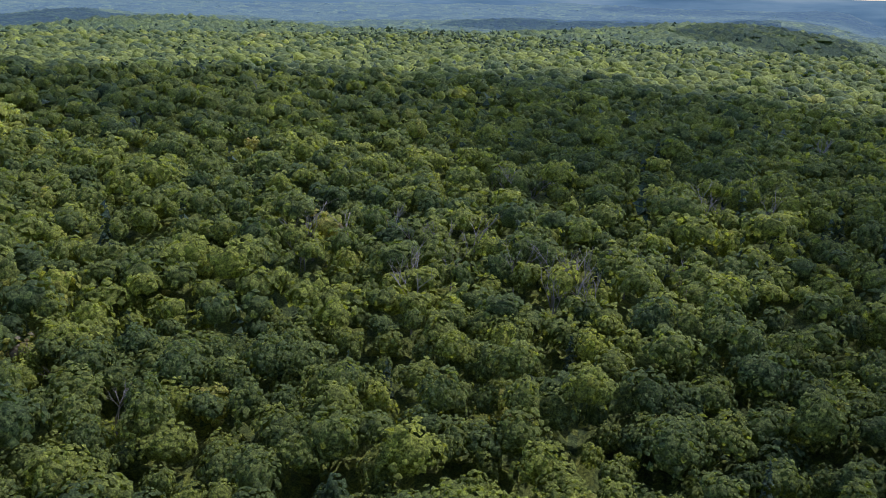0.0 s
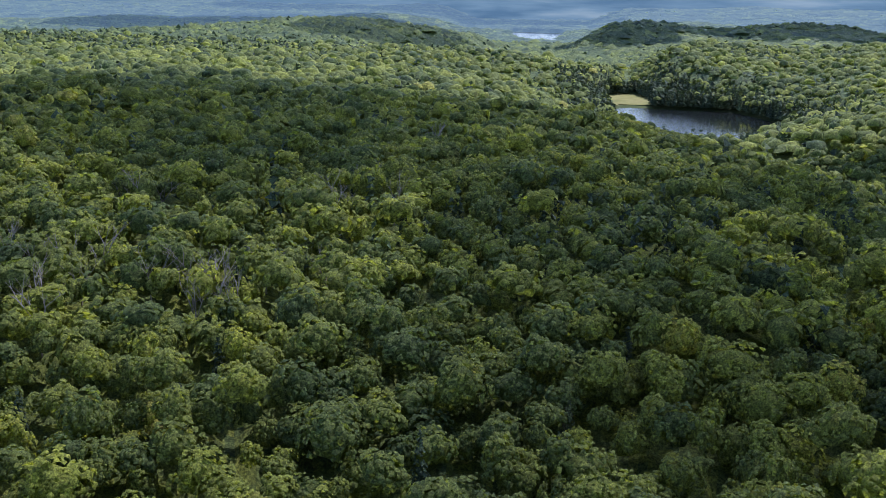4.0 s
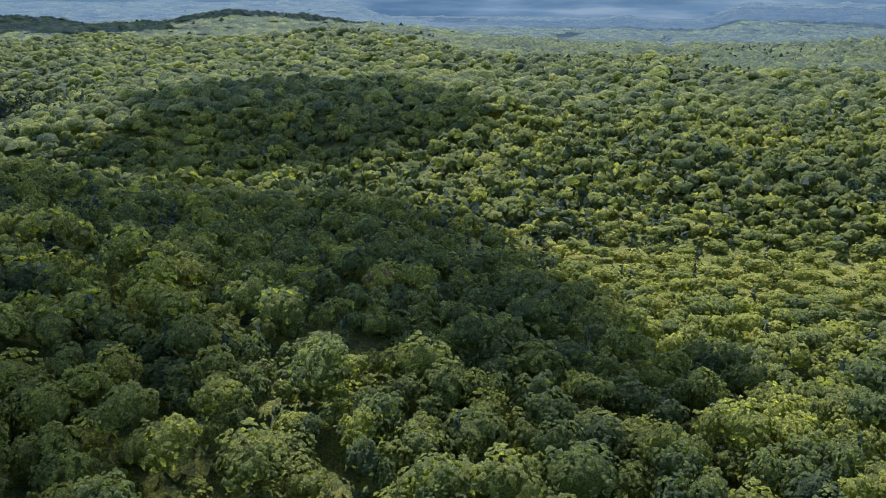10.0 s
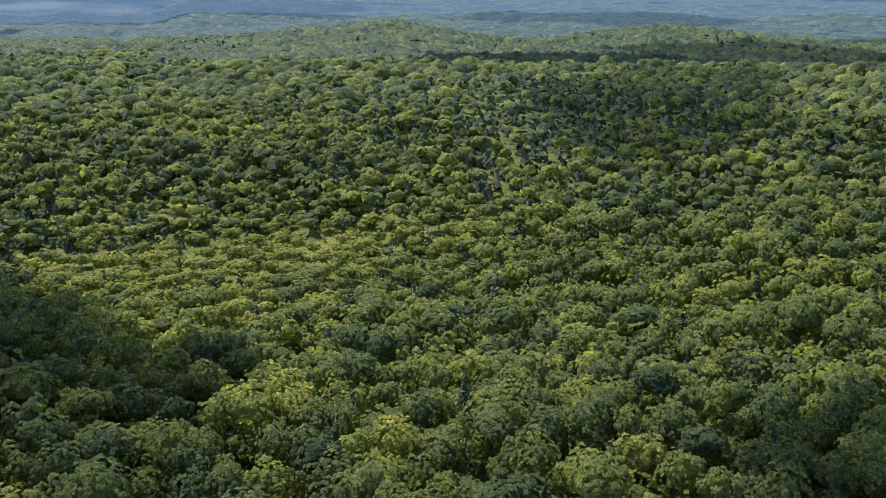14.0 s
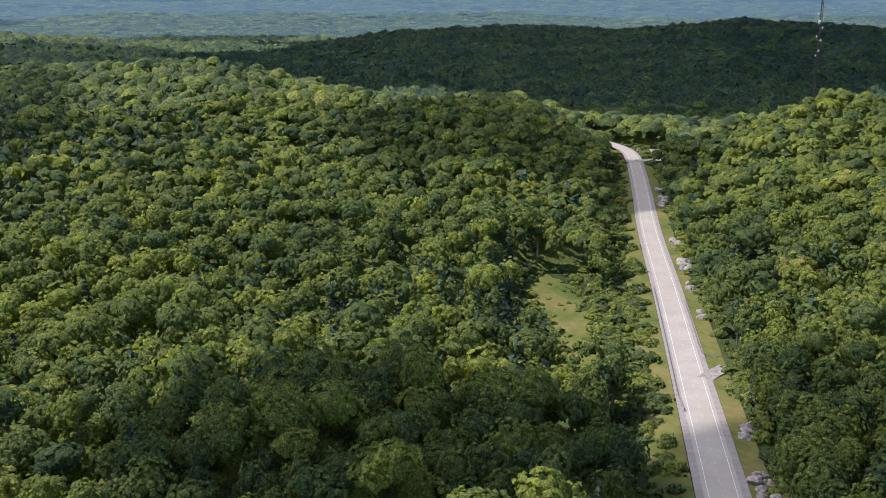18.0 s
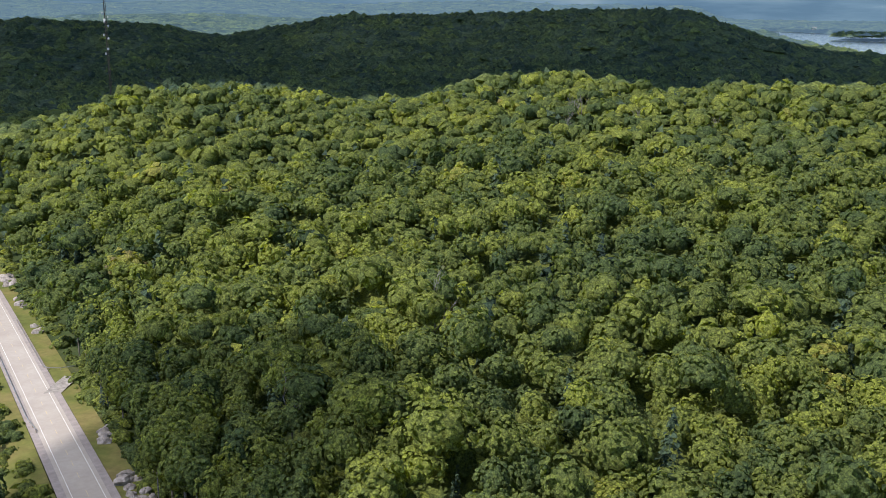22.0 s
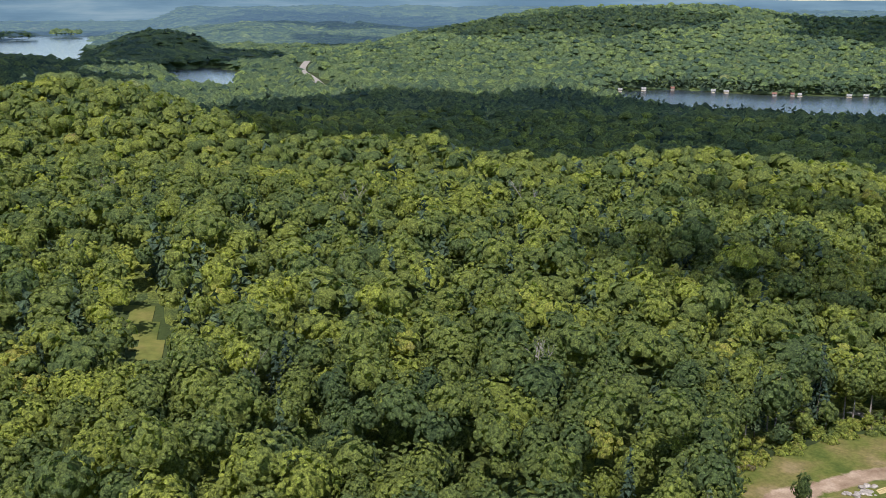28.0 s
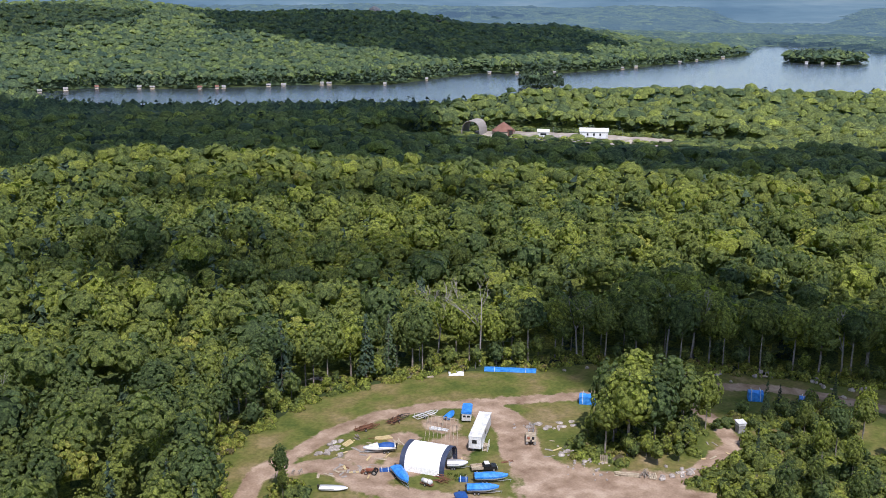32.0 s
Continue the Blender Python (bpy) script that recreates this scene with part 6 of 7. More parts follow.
def camper():
    t = thing("truck_camper", pose(-158.4, -158.0, YARD_Z + 0.02, 0, 0, heading_of((-158, -155.7), (-162.3, -159.5))), "white truck camper with a blue tarpaulin over its roof", "camper")
    part("body", made((box, (0, 0, 1.35), (4.2, 2.3, 1.7), (0, 0, 0), 0.12), (box, (1.6, 0, 2.35), (2.6, 2.3, 0.9), (0, 0, 0), 0.12), (box, (-0.5, 0, 2.4), (3.0, 2.3, 0.9), (0, 0, 0), 0.1)), white_paint, t)
    bm = bmesh.new()
    loft(bm, [[(x, -1.25, 2.35), (x, -1.22, 2.9), (x, -0.5, 3.02 + 0.05 * (k % 2)), (x, 0.5, 3.04), (x, 1.22, 2.9), (x, 1.25, 2.4)] for k, x in enumerate((-2.2, -1.3, -0.4, 0.6, 1.6, 2.9))])
    part("tarpaulin", bm, tarp_blue, t, "wrinkled blue tarpaulin")
    for x, y in ((-2.12, 0.5), (-2.12, -0.5)):
        part("window", made((box, (x, y, 1.7), (0.05, 0.7, 0.5))), pane_mat, t)
    for x in (-1.7, 1.7):
        for y in (-1.1, 1.1):
            part("jack", made((rod, (x, y, 0), (x, y, 0.7), 0.05)), steel, t)


camper()


def pickup():
    t = thing("pickup_truck", pose(-142.3, -136.6, YARD_Z + 0.02, 0, 0, heading_of((-139.6, -138.3), (-145.0, -134.8))), "black pickup truck with a white roof and grey bed", "truck")
    bm = bmesh.new()
    prof = [(-0.2, 0.55), (-0.2, 1.15), (0.25, 1.75), (1.15, 1.78), (1.75, 1.2), (2.85, 1.1), (3.0, 0.6), (3.0, 0.45), (-0.2, 0.45)]
    loft(bm, [[(x, y, z) for x, z in [(px, pz) for px, pz in prof]] for y in (-0.95, 0.95)])
    part("body", bm, black_paint, t)
    part("roof", made((box, (0.7, 0, 1.80), (1.05, 1.55, 0.08), (0, 0, 0), 0.03)), white_paint, t)
    part("bed", made((box, (-1.5, 0, 0.75), (2.6, 1.9, 0.1)), (box, (-1.5, -0.92, 1.0), (2.6, 0.08, 0.55)), (box, (-1.5, 0.92, 1.0), (2.6, 0.08, 0.55)), (box, (-2.78, 0, 1.0), (0.08, 1.9, 0.55))), timber, t, "grey flatbed box")
    for y in (-0.97, 0.97):
        part("window", made((box, (0.65, y, 1.45), (1.1, 0.03, 0.42))), pane_mat, t)
    part("windscreen", made((box, (1.48, 0, 1.48), (0.05, 1.5, 0.6), (0, -45, 0))), pane_mat, t)
    for y in (-0.65, 0.65):
        part("headlight", made((box, (2.98, y, 0.85), (0.08, 0.35, 0.18), (0, 0, 0), 0.03)), gel_coat, t)
    part("bumper", made((box, (3.05, 0, 0.5), (0.14, 1.9, 0.2), (0, 0, 0), 0.04)), steel, t)
    for x in (-1.7, 2.1):
        for y in (-0.92, 0.92):
            wheel(t, (x, y, 0.38), 0.38, 0.26)


pickup()


def pole_rack():
    """A row of tall poles leaning against a long rail."""
    a, b = Vector((-149.8, -162.6, 0)), Vector((-153.2, -155.8, 0))
    p, q = Vector((-142.9, -156.4, 0)), Vector((-146.6, -149.2, 0))
    t = thing("pole_rack", pose(0, 0, YARD_Z, 0, 0, 0), "rack of yellow timber poles leaning on a rail", "rack")
    part("rail", made((rod, a + Vector((0, 0, 2.3)), b + Vector((0, 0, 2.3)), 0.09)), timber, t)
    for k in range(3):
        s = a.lerp(b, k / 2)
        part("post", made((rod, s, s + Vector((0, 0, 2.4)), 0.1)), timber, t)
    for k in range(9):
        s, e = a.lerp(b, k / 8), p.lerp(q, k / 8)
        part("pole", made((rod, s + Vector((0, 0, 2.42)), e + Vector((0, 0, 0.08)), 0.045)), timber, t)


pole_rack()


def flat_trailer(x, y, turn, length, mat, label, wide=1.9):
    t = thing("utility_trailer", pose(x, y, YARD_Z + 0.02, 0, 0, turn), label, "trailer", "empty trailers")
    part("frame", made((box, (0, -wide / 2, 0.55), (length, 0.12, 0.14)), (box, (0, wide / 2, 0.55), (length, 0.12, 0.14)), *[(box, (-length / 2 + 0.1 + k * (length - 0.2) / 4, 0, 0.55), (0.1, wide, 0.1)) for k in range(5)]), mat, t)
    part("drawbar", made((rod, (length / 2, -wide / 2, 0.55), (length / 2 + 1.4, 0, 0.5), 0.06), (rod, (length / 2, wide / 2, 0.55), (length / 2 + 1.4, 0, 0.5), 0.06)), mat, t)
    part("stand", made((rod, (length / 2 + 1.3, 0, 0.5), (length / 2 + 1.3, 0, 0), 0.05), (rod, (-length / 2 + 0.2, 0.4, 0.6), (-length / 2 + 0.2, 0.4, 1.5), 0.05)), mat, t)
    for k in range(2):
        part("bunk", made((box, (0, -0.4 + 0.8 * k, 0.72), (length * 0.8, 0.12, 0.1))), mat, t)
    for y2 in (-wide / 2 - 0.18, wide / 2 + 0.18):
        wheel(t, (-length * 0.12, y2, 0.34))
    return t


flat_trailer(-136.5, -170.3, 175, 5.5, rusty, "empty rusty boat trailer on the grass")
flat_trailer(-145.5, -169.0, 185, 5.6, dark_metal, "empty dark steel trailer beside the track")
flat_trailer(-151.8, -166.2, 178, 6.0, white_paint, "empty white boat trailer on the grass")


def tractor():
    t = thing("old_tractor", pose(-123.4, -152.0, YARD_Z + 0.02, 0, 0, -55), "small rust-red tractor with a loader and attachments", "tractor")
    part("body", made((box, (0.5, 0, 0.9), (1.7, 0.6, 0.55), (0, 0, 0), 0.08), (box, (-0.6, 0, 0.8), (0.8, 0.7, 0.4), (0, 0, 0), 0.06)), orange_paint, t)
    part("seat", made((box, (-0.65, 0, 1.15), (0.45, 0.45, 0.1), (0, 0, 0), 0.03), (box, (-0.88, 0, 1.35), (0.08, 0.45, 0.4), (0, 0, 0), 0.03)), rubber, t)
    part("loader_arm", made((rod, (-0.2, -0.55, 1.0), (1.9, -0.55, 0.5), 0.06), (rod, (-0.2, 0.55, 1.0), (1.9, 0.55, 0.5), 0.06)), orange_paint, t)
    part("bucket", made((box, (2.1, 0, 0.35), (0.5, 1.4, 0.5), (0, 15, 0), 0.05)), rusty, t)
    for x, r in ((-0.7, 0.6), (1.1, 0.38)):
        for y in (-0.65, 0.65):
            wheel(t, (x, y, r), r, 0.3)


tractor()


def tank_trailer():
    t = thing("tank_trailer", pose(-128.6, -140.0, YARD_Z + 0.02, 0, 0, -75), "white cylinder tank on a small rusty trailer", "tank")
    part("tank", made((rod, (-1.1, 0, 1.0), (1.1, 0, 1.0), 0.52, None, 18)), white_paint, t, "", True)
    for x in (-1.1, 1.1):
        part("end_cap", made((rod, (x, 0, 1.0), (x * 1.18, 0, 1.0), 0.5, 0.25, 18)), white_paint, t)
    part("frame", made((box, (0, 0, 0.45), (3.0, 1.0, 0.12))), rusty, t)
    part("strap", made((rod, (-0.5, 0, 1.0), (-0.42, 0, 1.0), 0.54, None, 18)), rusty, t)
    for y in (-0.6, 0.6):
        wheel(t, (0.1, y, 0.32))


tank_trailer()


def pontoon_float():
    t = thing("pontoon_boat", pose(-161.0, -139.4, YARD_Z + 0.02, 0, 0, heading_of((-158.5, -137.2), (-163.3, -141.5))), "small pontoon boat with a weathered deck and grey floats", "boat")
    for y in (-0.9, 0.9):
        part("float", made((rod, (-2.6, y, 0.55), (2.4, y, 0.55), 0.32, None, 14), (rod, (2.4, y, 0.55), (3.0, y, 0.6), 0.32, 0.1, 14)), steel, t)
    part("deck", made((box, (0, 0, 0.95), (5.2, 2.4, 0.1))), timber, t)
    part("railing", made(*[(rod, (x, y, 1.0), (x, y, 1.7), 0.03) for x in (-2.5, -0.8, 0.8, 2.5) for y in (-1.15, 1.15)], (rod, (-2.5, -1.15, 1.7), (2.5, -1.15, 1.7), 0.03), (rod, (-2.5, 1.15, 1.7), (2.5, 1.15, 1.7), 0.03)), steel, t)
    for y in (-0.5, 0.55):
        part("seat", made((box, (-1.3, y, 1.25), (0.6, 0.6, 0.5), (0, 0, 0), 0.08)), orange_paint if y > 0 else rubber, t)
    part("motor", made((box, (-2.9, 0, 1.2), (0.4, 0.4, 0.6), (0, 0, 0), 0.08)), dark_metal, t)


pontoon_float()
lf = thing("lift_frame", pose(-166.3, -143.9, YARD_Z, 0, 0, 40), "grey steel boat lift frame lying on gravel", "frame")
part("side_beam", made((box, (0, -0.6, 0.2), (5.0, 0.15, 0.15))), steel, lf)
part("side_beam", made((box, (0, 0.6, 0.2), (5.0, 0.15, 0.15))), steel, lf)
for k in range(6):
    part("rung", made((box, (-2.2 + k * 0.88, 0, 0.3), (0.12, 1.3, 0.1))), steel, lf)


def wrapped_stack(a, b, wide, high, label, mat=tarp_blue, name="wrapped_stack"):
    a, b = Vector((*a, 0)), Vector((*b, 0))
    length = (b - a).length
    t = thing(name, pose((a.x + b.x) / 2, (a.y + b.y) / 2, YARD_Z, 0, 0, heading_of(a, b)), label, "tarpaulin", "blue tarpaulins")
    bm = bmesh.new()
    rng = random.Random(int(length * 10))
    k = max(4, int(length / 1.6))
    loft(bm, [[(-length / 2 + length * q / k, -wide / 2 - 0.15, -0.05), (-length / 2 + length * q / k, -wide / 2, high * rng.uniform(0.75, 0.95)),
               (-length / 2 + length * q / k, 0, high * rng.uniform(0.95, 1.1)), (-length / 2 + length * q / k, wide / 2, high * rng.uniform(0.75, 0.95)),
               (-length / 2 + length * q / k, wide / 2 + 0.15, -0.05)] for q in range(k + 1)])
    part("tarpaulin", bm, mat, t)
    for x in (-length * 0.3, length * 0.3):
        part("tie", made((box, (x, 0, high * 0.55), (0.12, wide + 0.28, high * 1.12), (0, 0, 0), 0.05)), gel_coat, t)
    return t


wrapped_stack((-185.3, -178.2), (-194.6, -167.3), 2.2, 0.6, "long low stack under a blue tarpaulin at the grass edge")
wrapped_stack((-187.0, -146.0), (-189.5, -142.5), 2.6, 2.4, "tall bundle under a blue tarpaulin beside the bushes")
wrapped_stack((-203.6, -148.0), (-206.5, -144.5), 2.4, 1.8, "blue tarpaulin over a heap behind the trees")
wrapped_stack((-220.4, -117.6), (-222.6, -114.6), 2.4, 2.6, "blue tarpaulin shelter between small spruces")
wrapped_stack((-226.5, -106.6), (-228.6, -103.6), 2.4, 2.4, "bright blue tarpaulin beside small spruces")
wrapped_stack((-125.5, -151.9), (-127.4, -150.5), 1.2, 0.5, "small crumpled blue tarpaulin on the ground", cover_blue)
wrapped_stack((-135.0, -136.9), (-136.4, -135.5), 1.1, 0.9, "small blue covered barrel cart", cover_blue)
wrapped_stack((-175.6, -182.4), (-178.7, -179.7), 2.0, 0.5, "heap of pale plastic wrapping at the grass edge", gel_coat, "plastic_heap")


def outhouse():
    t = thing("hut", pose(-201.1, -108.5, YARD_Z, 0, 0, 150), "small dark wooden hut with a white upper part", "hut")
    part("wall", made((box, (0, 0, 1.0), (1.7, 1.7, 2.0))), grey_roof, t)
    part("upper_wall", made((box, (0, 0, 2.35), (1.9, 1.9, 0.7), (0, 0, 0), 0.03)), white_paint, t)
    part("roof", made((box, (0, 0, 2.78), (2.2, 2.2, 0.12), (6, 0, 0), 0.02)), white_paint, t)
    part("window", made((box, (0, 0.96, 2.4), (0.9, 0.04, 0.3))), pane_mat, t)
    part("door", made((box, (0, 0.86, 0.95), (0.8, 0.05, 1.8))), dark_metal, t)


outhouse()


def lumber(x, y, turn, length, count, label, mat=timber):
    t = thing("lumber_stack", pose(x, y, YARD_Z + 0.02, 0, 0, turn), label, "lumber", "timber in the yard")
    rng = random.Random(int(x * 7 + y))
    for k in range(count):
        part("plank", made((box, (rng.uniform(-0.4, 0.4), (k % 4) * 0.42 - 0.6, 0.08 + 0.13 * (k // 4)), (length * rng.uniform(0.7, 1.0), 0.32, 0.11), (0, 0, rng.uniform(-5, 5)))), mat, t)


lumber(-163.6, -113.6, heading_of((-161.6, -116.4), (-166, -110.8)), 5.5, 14, "stack of weathered boards at the yard edge")
lumber(-167.0, -109.5, 40, 3.0, 8, "loose grey boards in a heap")
lumber(-169.6, -185.2, heading_of((-168.5, -186.8), (-170.7, -183.6)), 4.0, 9, "pale logs lying at the forest edge")
lumber(-136.8, -163.6, heading_of((-134.4, -165), (-139.1, -162.3)), 4.5, 8, "reddish boards scattered on the grass", fresh_timber)
lumber(-149.5, -158.5, 118, 5.0, 5, "white boards lying under the pole rack", white_paint)
lumber(-238.0, -122.5, 140, 5.0, 6, "felled pale logs by the track")
cr = thing("crate", pose(-164.7, -121.0, YARD_Z, 0, 0, 30), "open grey timber crate among rubble", "crate")
for k in range(4):
    part("slat", made((box, (0, -0.7 + 0.45 * k, 0.9), (0.06, 0.3, 1.8))), timber, cr)
part("base", made((box, (0, 0, 0.08), (1.2, 1.8, 0.16))), timber, cr)
rng_y = random.Random(5)
for cx, cy, k, s, w in ((-163, -128.6, 10, 0.7, 2.0), (-162.9, -123.4, 9, 0.6, 1.6), (-160.8, -118.6, 12, 0.5, 2.0), (-171.3, -107.4, 9, 0.7, 2.0), (-120.9, -167.5, 4, 0.7, 1.0), (-125.5, -166.6, 6, 0.8, 2.0),
                        (-243.1, -112.3, 7, 0.9, 3.0), (-246.8, -98.8, 6, 0.9, 3.0), (-237.9, -123.5, 5, 0.8, 2.5), (-195, -96.3, 5, 0.6, 1.5), (-206, -163, 6, 0.8, 3.0), (-164, -146.0, 6, 0.45, 2.0), (-230, -130, 5, 0.8, 3.0), (-158, -124, 6, 0.35, 2.5)):
    for q in range(k):
        boulder(cx + rng_y.gauss(0, w), cy + rng_y.gauss(0, w), s * rng_y.uniform(0.4, 1.1), rng_y.random(), 0.3, "stone", "pale grey stone in a rubble heap", YARD_Z)


def brush_pile(x, y, turn, length, count, high, label, mat):
    """A heap of branches and poles thrown across one another."""
    t = thing("brush_pile", pose(x, y, YARD_Z, 0, 0, turn), label, "brush pile", "brush piles")
    rng = random.Random(int(x * 3 + y * 5))
    for k in range(count):
        mid = Vector((rng.gauss(0, length * 0.12), rng.gauss(0, 0.45), rng.uniform(0.1, high)))
        way = Vector((1, rng.gauss(0, 0.35), rng.gauss(0, 0.12))).normalized() * length * rng.uniform(0.22, 0.5)
        r = rng.uniform(0.05, 0.13)
        knee = mid + Vector((0, rng.gauss(0, 0.2), rng.gauss(0, 0.1)))
        part("branch", made((rod, mid - way, knee, r, r * 0.85, 6), (rod, knee, mid + way, r * 0.85, r * 0.5, 6)), mat, t)


brush_pile(-136.8, -170.6, 165, 5.6, 16, 1.0, "heap of dark branches and rails piled beside the track", rusty)
brush_pile(-144.7, -169.0, 195, 5.0, 16, 1.1, "tangled heap of dark rusty poles on the grass", rusty)
brush_pile(-152.2, -166.6, 150, 5.5, 5, 0.9, "pale bent poles piled over an empty trailer", dead_wood)
brush_pile(-147.1, -202.3, 120, 6.5, 15, 1.0, "heap of brown dead branches at the forest edge", bark)
brush_pile(-167.6, -187.0, 130, 5.5, 10, 0.8, "grey brushwood heaped beside pale logs", bark)
brush_pile(-166.4, -110.9, 20, 3.6, 12, 0.9, "heap of thin dark branches beside stacked boards", bark)
brush_pile(-132.1, -138.6, 110, 3.4, 12, 1.3, "tangled scrap pipes and rods behind the white tank", rusty)
brush_pile(-131.8, -167.8, 70, 2.2, 8, 0.8, "small stump heap with brown roots", bark)
lumber(-128.8, -167.2, 12, 3.4, 5, "loose yellow planks lying on bare dirt", fresh_timber)
lumber(-137.6, -160.1, 60, 2.6, 5, "short weathered boards behind the covered boat")
for x, y, turn in ((-112.1, -162.7, 20), (-110.9, -163.6, 35)):
    t = thing("trestle", pose(x, y, YARD_Z, 0, 0, turn), "pale wooden trestle standing on bare dirt", "trestle", "trestles")
    part("beam", made((box, (0, 0, 0.85), (1.3, 0.12, 0.12), (0, 0, 0), 0.01)), dead_wood, t)
    for a in (-0.5, 0.5):
        for b in (-1, 1):
            part("leg", made((rod, (a, b * 0.30, 0), (a, b * 0.04, 0.86), 0.045, None, 6)), dead_wood, t)
for cx, cy, k, w in ((-124.8, -167.3, 8, 1.7), (-121.0, -167.6, 2, 0.4), (-170.6, -140.2, 12, 2.6), (-163.4, -130.6, 8, 1.6), (-176.0, -105.8, 7, 2.2), (-168.2, -145.0, 5, 1.5)):
    for q in range(k):
        boulder(cx + rng_y.gauss(0, w), cy + rng_y.gauss(0, w * 0.5), rng_y.uniform(0.35, 1.0), rng_y.random(), 0.35, "slab", "flat pale concrete slab lying on bare dirt", YARD_Z, 0.28)


# scattered boards and slabs
litter_rng = random.Random(404)
for cx, cy, w, k in ((-117, -158, 4, 9), (-124, -160, 7, 14), (-132, -163, 5, 9), (-124, -153, 5, 8), (-131, -160, 4, 6), (-140, -147, 4, 6), (-163, -132, 3.5, 8), (-168, -121, 4, 6), (-150, -135, 3, 3), (-182, -108, 8, 7)):
    for q in range(k):
        bm = bmesh.new()
        long, wide = litter_rng.uniform(0.8, 3.0), litter_rng.uniform(0.15, 0.6)
        box(bm, (0, 0, 0.05), (long, wide, 0.10), (0, 0, 0), 0.02)
        o = part("board", bm, litter_rng.choice([timber, dead_wood, fresh_timber, gravel, rusty]))
        o.matrix_world = pose(cx + litter_rng.gauss(0, w * 0.5), cy + litter_rng.gauss(0, w * 0.5), YARD_Z + 0.06, litter_rng.uniform(-3, 3), litter_rng.uniform(-3, 3), litter_rng.uniform(0, 180))
        tagged(o, "weathered board lying loose on the ground of the yard", "board", "loose boards")


# ---------------------------------------------------------------- lattice mast on the ridge
def mast(x, y, tall=150.0):
    z = float(land(np.array([x]), np.array([y]))[0])
    t = thing("lattice_mast", pose(x, y, z, 0, 0, 15), "slender grey lattice radio mast with white dish aerials", "mast")
    r = 0.85
    legs = [Vector((math.cos(a) * r, math.sin(a) * r, 0)) for a in (0, math.tau / 3, 2 * math.tau / 3)]
    for p in legs:
        part("leg", made((rod, p, p + Vector((0, 0, tall)), 0.19, None, 6)), dark_metal, t)
    for k in range(int(tall / 5)):
        bm = bmesh.new()
        for p, q in zip(legs, legs[1:] + legs[:1]):
            rod(bm, p + Vector((0, 0, 5 * k)), q + Vector((0, 0, 5 * k + 5)), 0.05, None, 4)
            rod(bm, p + Vector((0, 0, 5 * k)), q + Vector((0, 0, 5 * k)), 0.05, None, 4)
        part("brace", bm, dark_metal, t)
    for k, h in enumerate((82, 86, 94, 97, 104, 107, 109, 111, 114, 138)):
        a = 2.4 * k
        c = Vector((math.cos(a) * 1.6, math.sin(a) * 1.6, h))
        bm = bmesh.new()
        loft(bm, [[c + Vector((math.cos(a), math.sin(a), 0)) * o + Vector((-math.sin(a), math.cos(a), 0)) * math.cos(u) * w + Vector((0, 0, math.sin(u) * w)) for u in [q * math.tau / 12 for q in range(12)]] for o, w in ((0, 0.3), (0.25, 0.95), (0.6, 1.0))])
        d = part("dish", bm, white_paint, t, "white drum aerial")
        part("bracket", made((rod, (math.cos(a) * 0.6, math.sin(a) * 0.6, h), c, 0.06, None, 5)), steel, d)


mast(*polar(-125.7, 860))


# ---------------------------------------------------------------- far buildings
def house(name, x, y, z, turn, wide, deep, high, roof_mat, wall_mat, label, group="", ridge=0.45, windows=3):
    t = thing(name, pose(x, y, z, 0, 0, turn), label, "house", group)
    part("wall", made((box, (0, 0, high / 2 - 0.3), (wide, deep, high + 0.6))), wall_mat, t)
    bm = bmesh.new()
    e, k = 0.5, deep * ridge
    loft(bm, [[(x2, -deep / 2 - e, high - 0.15), (x2, 0, high + k), (x2, deep / 2 + e, high - 0.15), (x2, deep / 2 + e, high - 0.35), (x2, 0, high + k - 0.25), (x2, -deep / 2 - e, high - 0.35)] for x2 in (-wide / 2 - e, wide / 2 + e)])
    part("roof", bm, roof_mat, t)
    for k in range(windows):
        part("window", made((box, (-wide / 2 + wide * (k + 0.5) / windows, -deep / 2 - 0.03, high * 0.52), (wide * 0.5 / windows, 0.06, high * 0.38))), pane_mat, t)
    return t


def shore_reach(bearing, level_poly, start):
    """Where the far bank lies on a bearing."""
    r = np.arange(start, 3400, 4.0)
    px, py = -np.sin(np.radians(bearing)) * r, np.cos(np.radians(bearing)) * r
    d = rim_distance(px, py, level_poly)
    inside = np.nonzero(d < 0)[0]
    return r[inside[-1]] if len(inside) else start


def boathouse(bearing, seed, setback=-4.0):
    rng = random.Random(seed)
    bearing += rng.uniform(-0.55, 0.55)
    r = shore_reach(bearing, LAKES[7][1], 1250) + setback
    x, y = polar(bearing, r)
    z = -34.4
    roof_mat = rng.choice([grey_roof, grey_roof, grey_roof, grey_roof, red_roof])
    house("cottage", x, y, z, bearing + rng.uniform(-12, 12), rng.uniform(4, 7.5), rng.uniform(4, 5.5), rng.uniform(1.9, 2.5), roof_mat, rng.choice([white_paint, timber, timber, grey_roof, grey_roof]),
          "small lakeside cottage among trees at the water", "cottages along the lake")
    dx, dy = polar(bearing, r - 8.5)
    d = thing("dock", pose(dx, dy, -35, 0, 0, bearing), "pale timber dock reaching into the lake", "dock", "docks along the lake")
    part("deck", made((box, (0, 0, 0.6), (rng.uniform(3, 8), 9, 0.25))), timber, d)
    for px, py in ((-1.2, -5), (1.2, -5), (-1.2, 4), (1.2, 4)):
        part("pile", made((rod, (px, py, -1.5), (px, py, 0.8), 0.15)), timber, d)


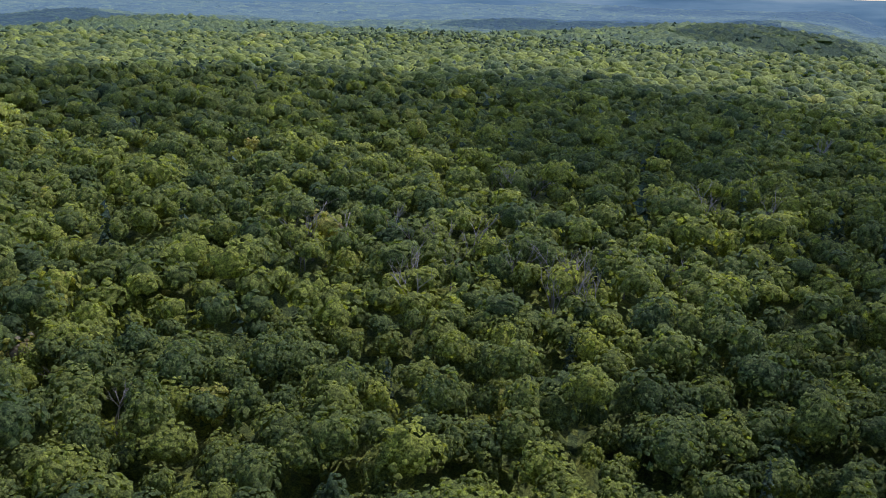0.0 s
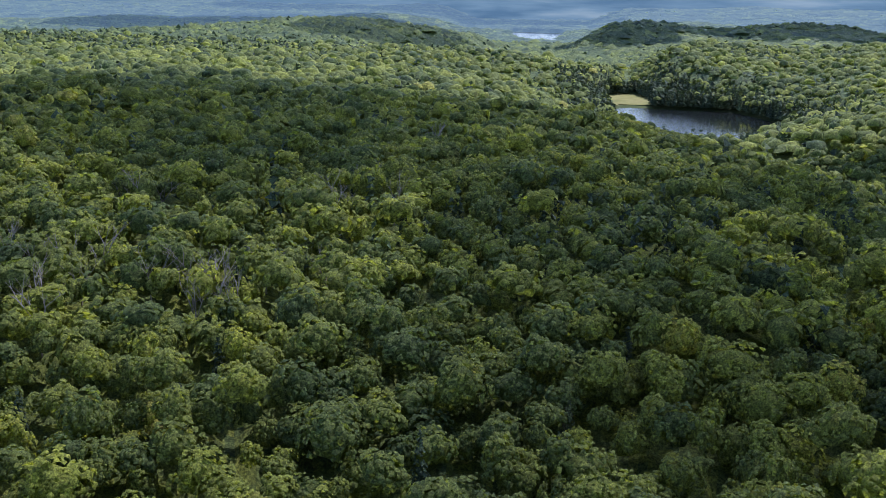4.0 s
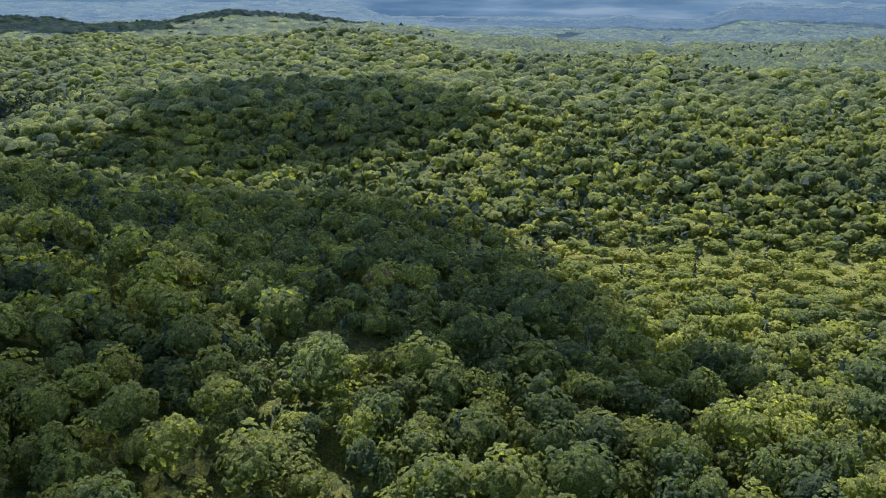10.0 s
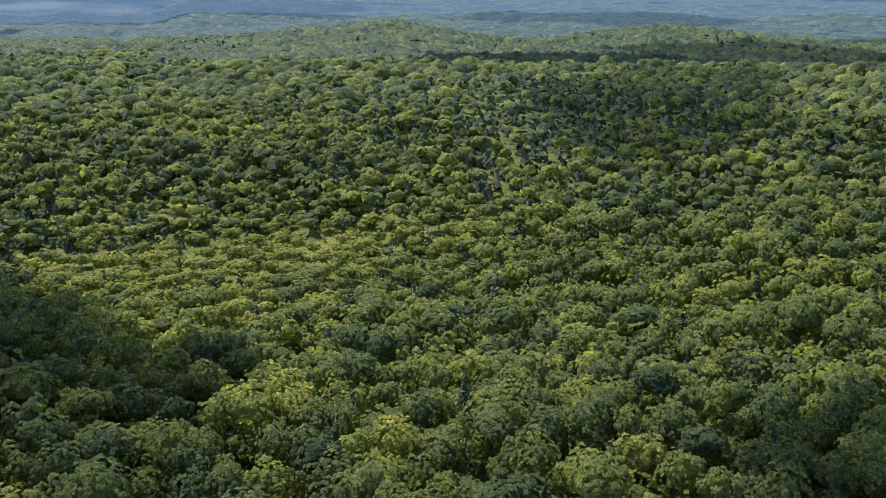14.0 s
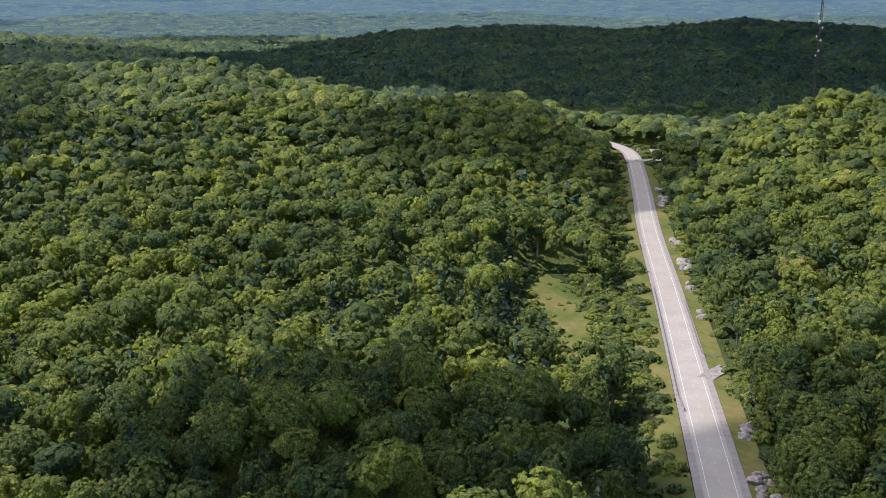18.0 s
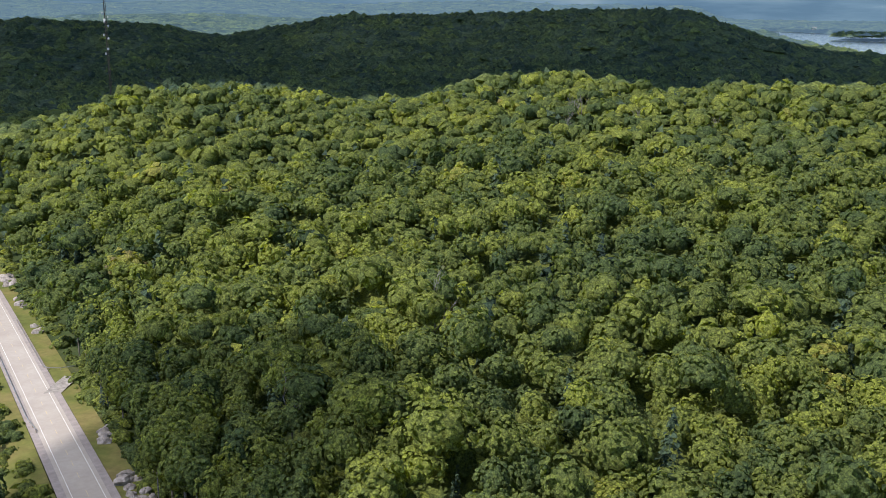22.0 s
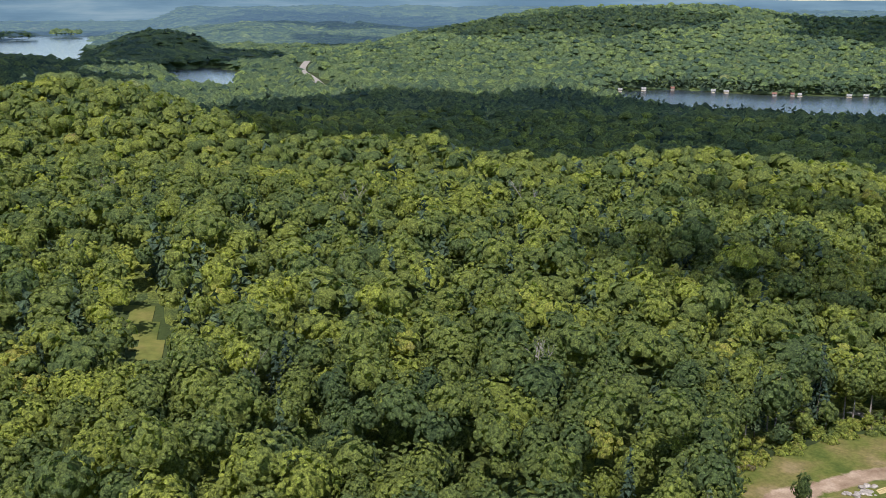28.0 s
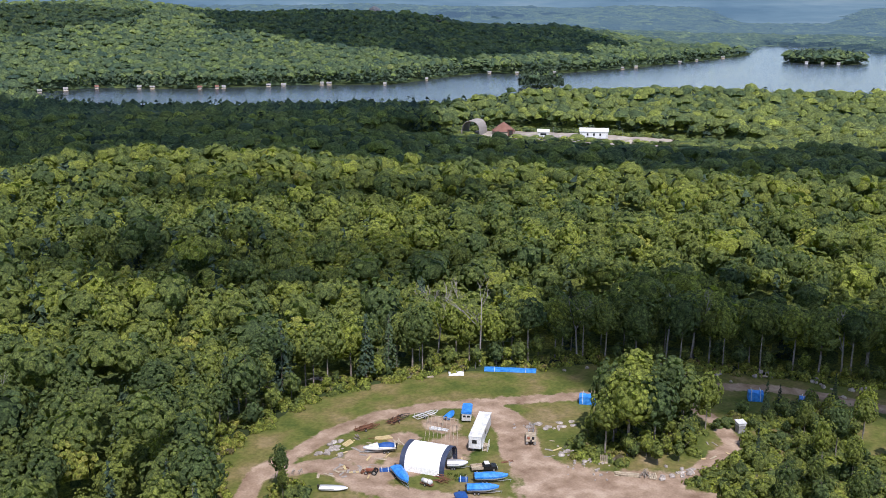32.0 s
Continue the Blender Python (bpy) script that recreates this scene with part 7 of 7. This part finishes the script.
for k, a in enumerate((-201.5, -202.6, -204.8, -206.0, -206.8, -209.4, -210.6, -211.2, -213.2, -213.9, -216.6, -217.3, -220.3, -222.6, -225.8, -227.6, -229.3, -233.6, -234.6, -236.4, -237.6, -238.8, -243.4, -244.2, -245.0)):
    if a > -243:
        boathouse(a, 300 + k)
    else:
        x, y = polar(a, 2292)
        house("cottage", x, y, -34.0, a, 6.5, 5, 2.4, grey_roof, white_paint, "white cottage on the shore of a wooded island", "cottages along the lake")
hx, hy = polar(-229.4, 1960)
house("lodge", hx, hy, float(land(np.array([hx]), np.array([hy]))[0]), -229, 22, 14, 7, grey_roof, white_paint, "large white lodge on the slope above the lake", "cottages along the lake", 0.35, 5)
for k, (a, r) in enumerate(((-169.2, 3790), (-169.6, 3810), (-164.3, 3840), (-66.6, 1130), (-68.7, 1120), (-99.9, 1450), (19.6, 2350))):
    x, y = polar(a, r)
    house("far_house", x, y, float(land(np.array([x]), np.array([y]))[0]) + 9, a, 15, 10, 6, grey_roof, white_paint, "pale house among trees on a far slope", "houses far off")


def depot():
    """Works depot: an arched store, a red-roofed dome, a small and a long white building, lamp posts."""
    def at(bearing, reach):
        x, y = polar(bearing, reach)
        return pose(x, y, -24.6, 0, 0, bearing)
    t = thing("arched_store", at(-225.3, 972), "open arched storage shed with a pale metal roof", "shed")
    bm = bmesh.new()
    loft(bm, [arch_section(q * 4.0 - 12, 19, 13.5, 0.4) for q in range(7)])
    a = part("shell", bm, dead_wood, t)
    a.matrix_local = pose(0, 0, 0, 0, 0, 72)
    for y in (-9.0, 9.0):
        part("footing", made((box, (0, y, 0.8), (24, 0.8, 1.6))), gravel, t).matrix_local = pose(0, 0, 0, 0, 0, 72)
    t = thing("salt_dome", at(-227.0, 972), "large round store with a red-brown cone roof", "store")
    part("wall", made((rod, (0, 0, -0.5), (0, 0, 3.4), 11.2, 11.0, 28)), timber, t)
    part("roof", made((rod, (0, 0, 3.2), (0, 0, 9.2), 11.8, 4.0, 28), (rod, (0, 0, 9.1), (0, 0, 11.5), 4.1, 0.5, 28)), red_roof, t)
    part("porch", made((box, (7.0, -8.5, 2.6), (5.0, 5.0, 5.6)), (box, (7.0, -8.5, 5.5), (6.0, 6.0, 0.4))), red_roof, t)
    part("doorway", made((box, (7.0, -11.06, 2.2), (3.6, 0.1, 4.2))), dark_metal, t)
    x, y = polar(-229.3, 960)
    house("white_shed", x, y, -24.6, -229.3, 11, 8, 4.5, white_paint, white_paint, "small white shed on a sand yard", "", 0.3, 1)
    x, y = polar(-232.2, 962)
    t = house("garage", x, y, -24.6, -232.2, 27, 13, 6.0, white_paint, white_paint, "long white depot garage with large doors", "", 0.22, 1)
    for k in range(4):
        part("garage_door", made((box, (-9 + 6 * k, -6.56, 2.2), (4.4, 0.1, 4.4))), gel_coat, t)
    for a in (-229.9, -231.0, -231.4, -233.8):
        x, y = polar(a, 952)
        p = thing("lamp_post", pose(x, y, -24.6), "grey lamp post at the depot yard", "lamp post", "lamp posts")
        part("pole", made((rod, (0, 0, 0), (0, 0, 9.5), 0.14, 0.09)), steel, p)
        part("head", made((box, (0.6, 0, 9.5), (1.3, 0.3, 0.2))), steel, p)
    for k, (a, r) in enumerate(((-228.2, 945), (-230.2, 950), (-234.2, 930), (-235.2, 925), (-234.7, 935))):
        x, y = polar(a, r)
        bm = bmesh.new()
        bmesh.ops.create_cone(bm, cap_ends=True, segments=18, radius1=6.0, radius2=0.6, depth=3.6)
        for v in bm.verts:
            v.co.x *= 1.5 + 0.2 * noise.noise(v.co * 0.3 + Vector((k, 0, 0)))
        o = part("sand_heap", bm, sand if k % 2 == 0 else gravel)
        o.matrix_world = pose(x, y, -23.0, 0, 0, a)
        tagged(o, "conical heap of sand at the depot", "sand heap", "heaps at the depot")


depot()

for x, y in ((401.8, -154.1), (398.0, -152.0)):
    z = float(land(np.array([x]), np.array([y]))[0])
    p = thing("utility_pole", pose(x, y, z, 0, 4 if x > 400 else -4, 0), "pale wooden utility pole at the meadow edge", "pole", "utility poles")
    part("shaft", made((rod, (0, 0, -0.5), (0, 0, 12.5), 0.19, 0.13)), dead_wood, p)
    part("crossarm", made((box, (0, 0, 11.6), (0.14, 2.0, 0.14))), dead_wood, p)
sx, sy = polar(-173.1, 336)
boulder(sx, sy, 2.2, 88, 0.5, "boulder", "pale bare rock and sand at the head of a glade", None, 0.3)
for k, (a, r, s) in enumerate(((-211.9, 2440, 16), (-219.6, 2420, 18), (-223.0, 2330, 12), (19.9, 2330, 14))):
    x, y = polar(a, r)
    z = float(land(np.array([x]), np.array([y]))[0])
    boulder(x, y, s, 60 + k, 0.0, "cliff", "bare pale rock face on a wooded hillside", z + 8, 0.9)
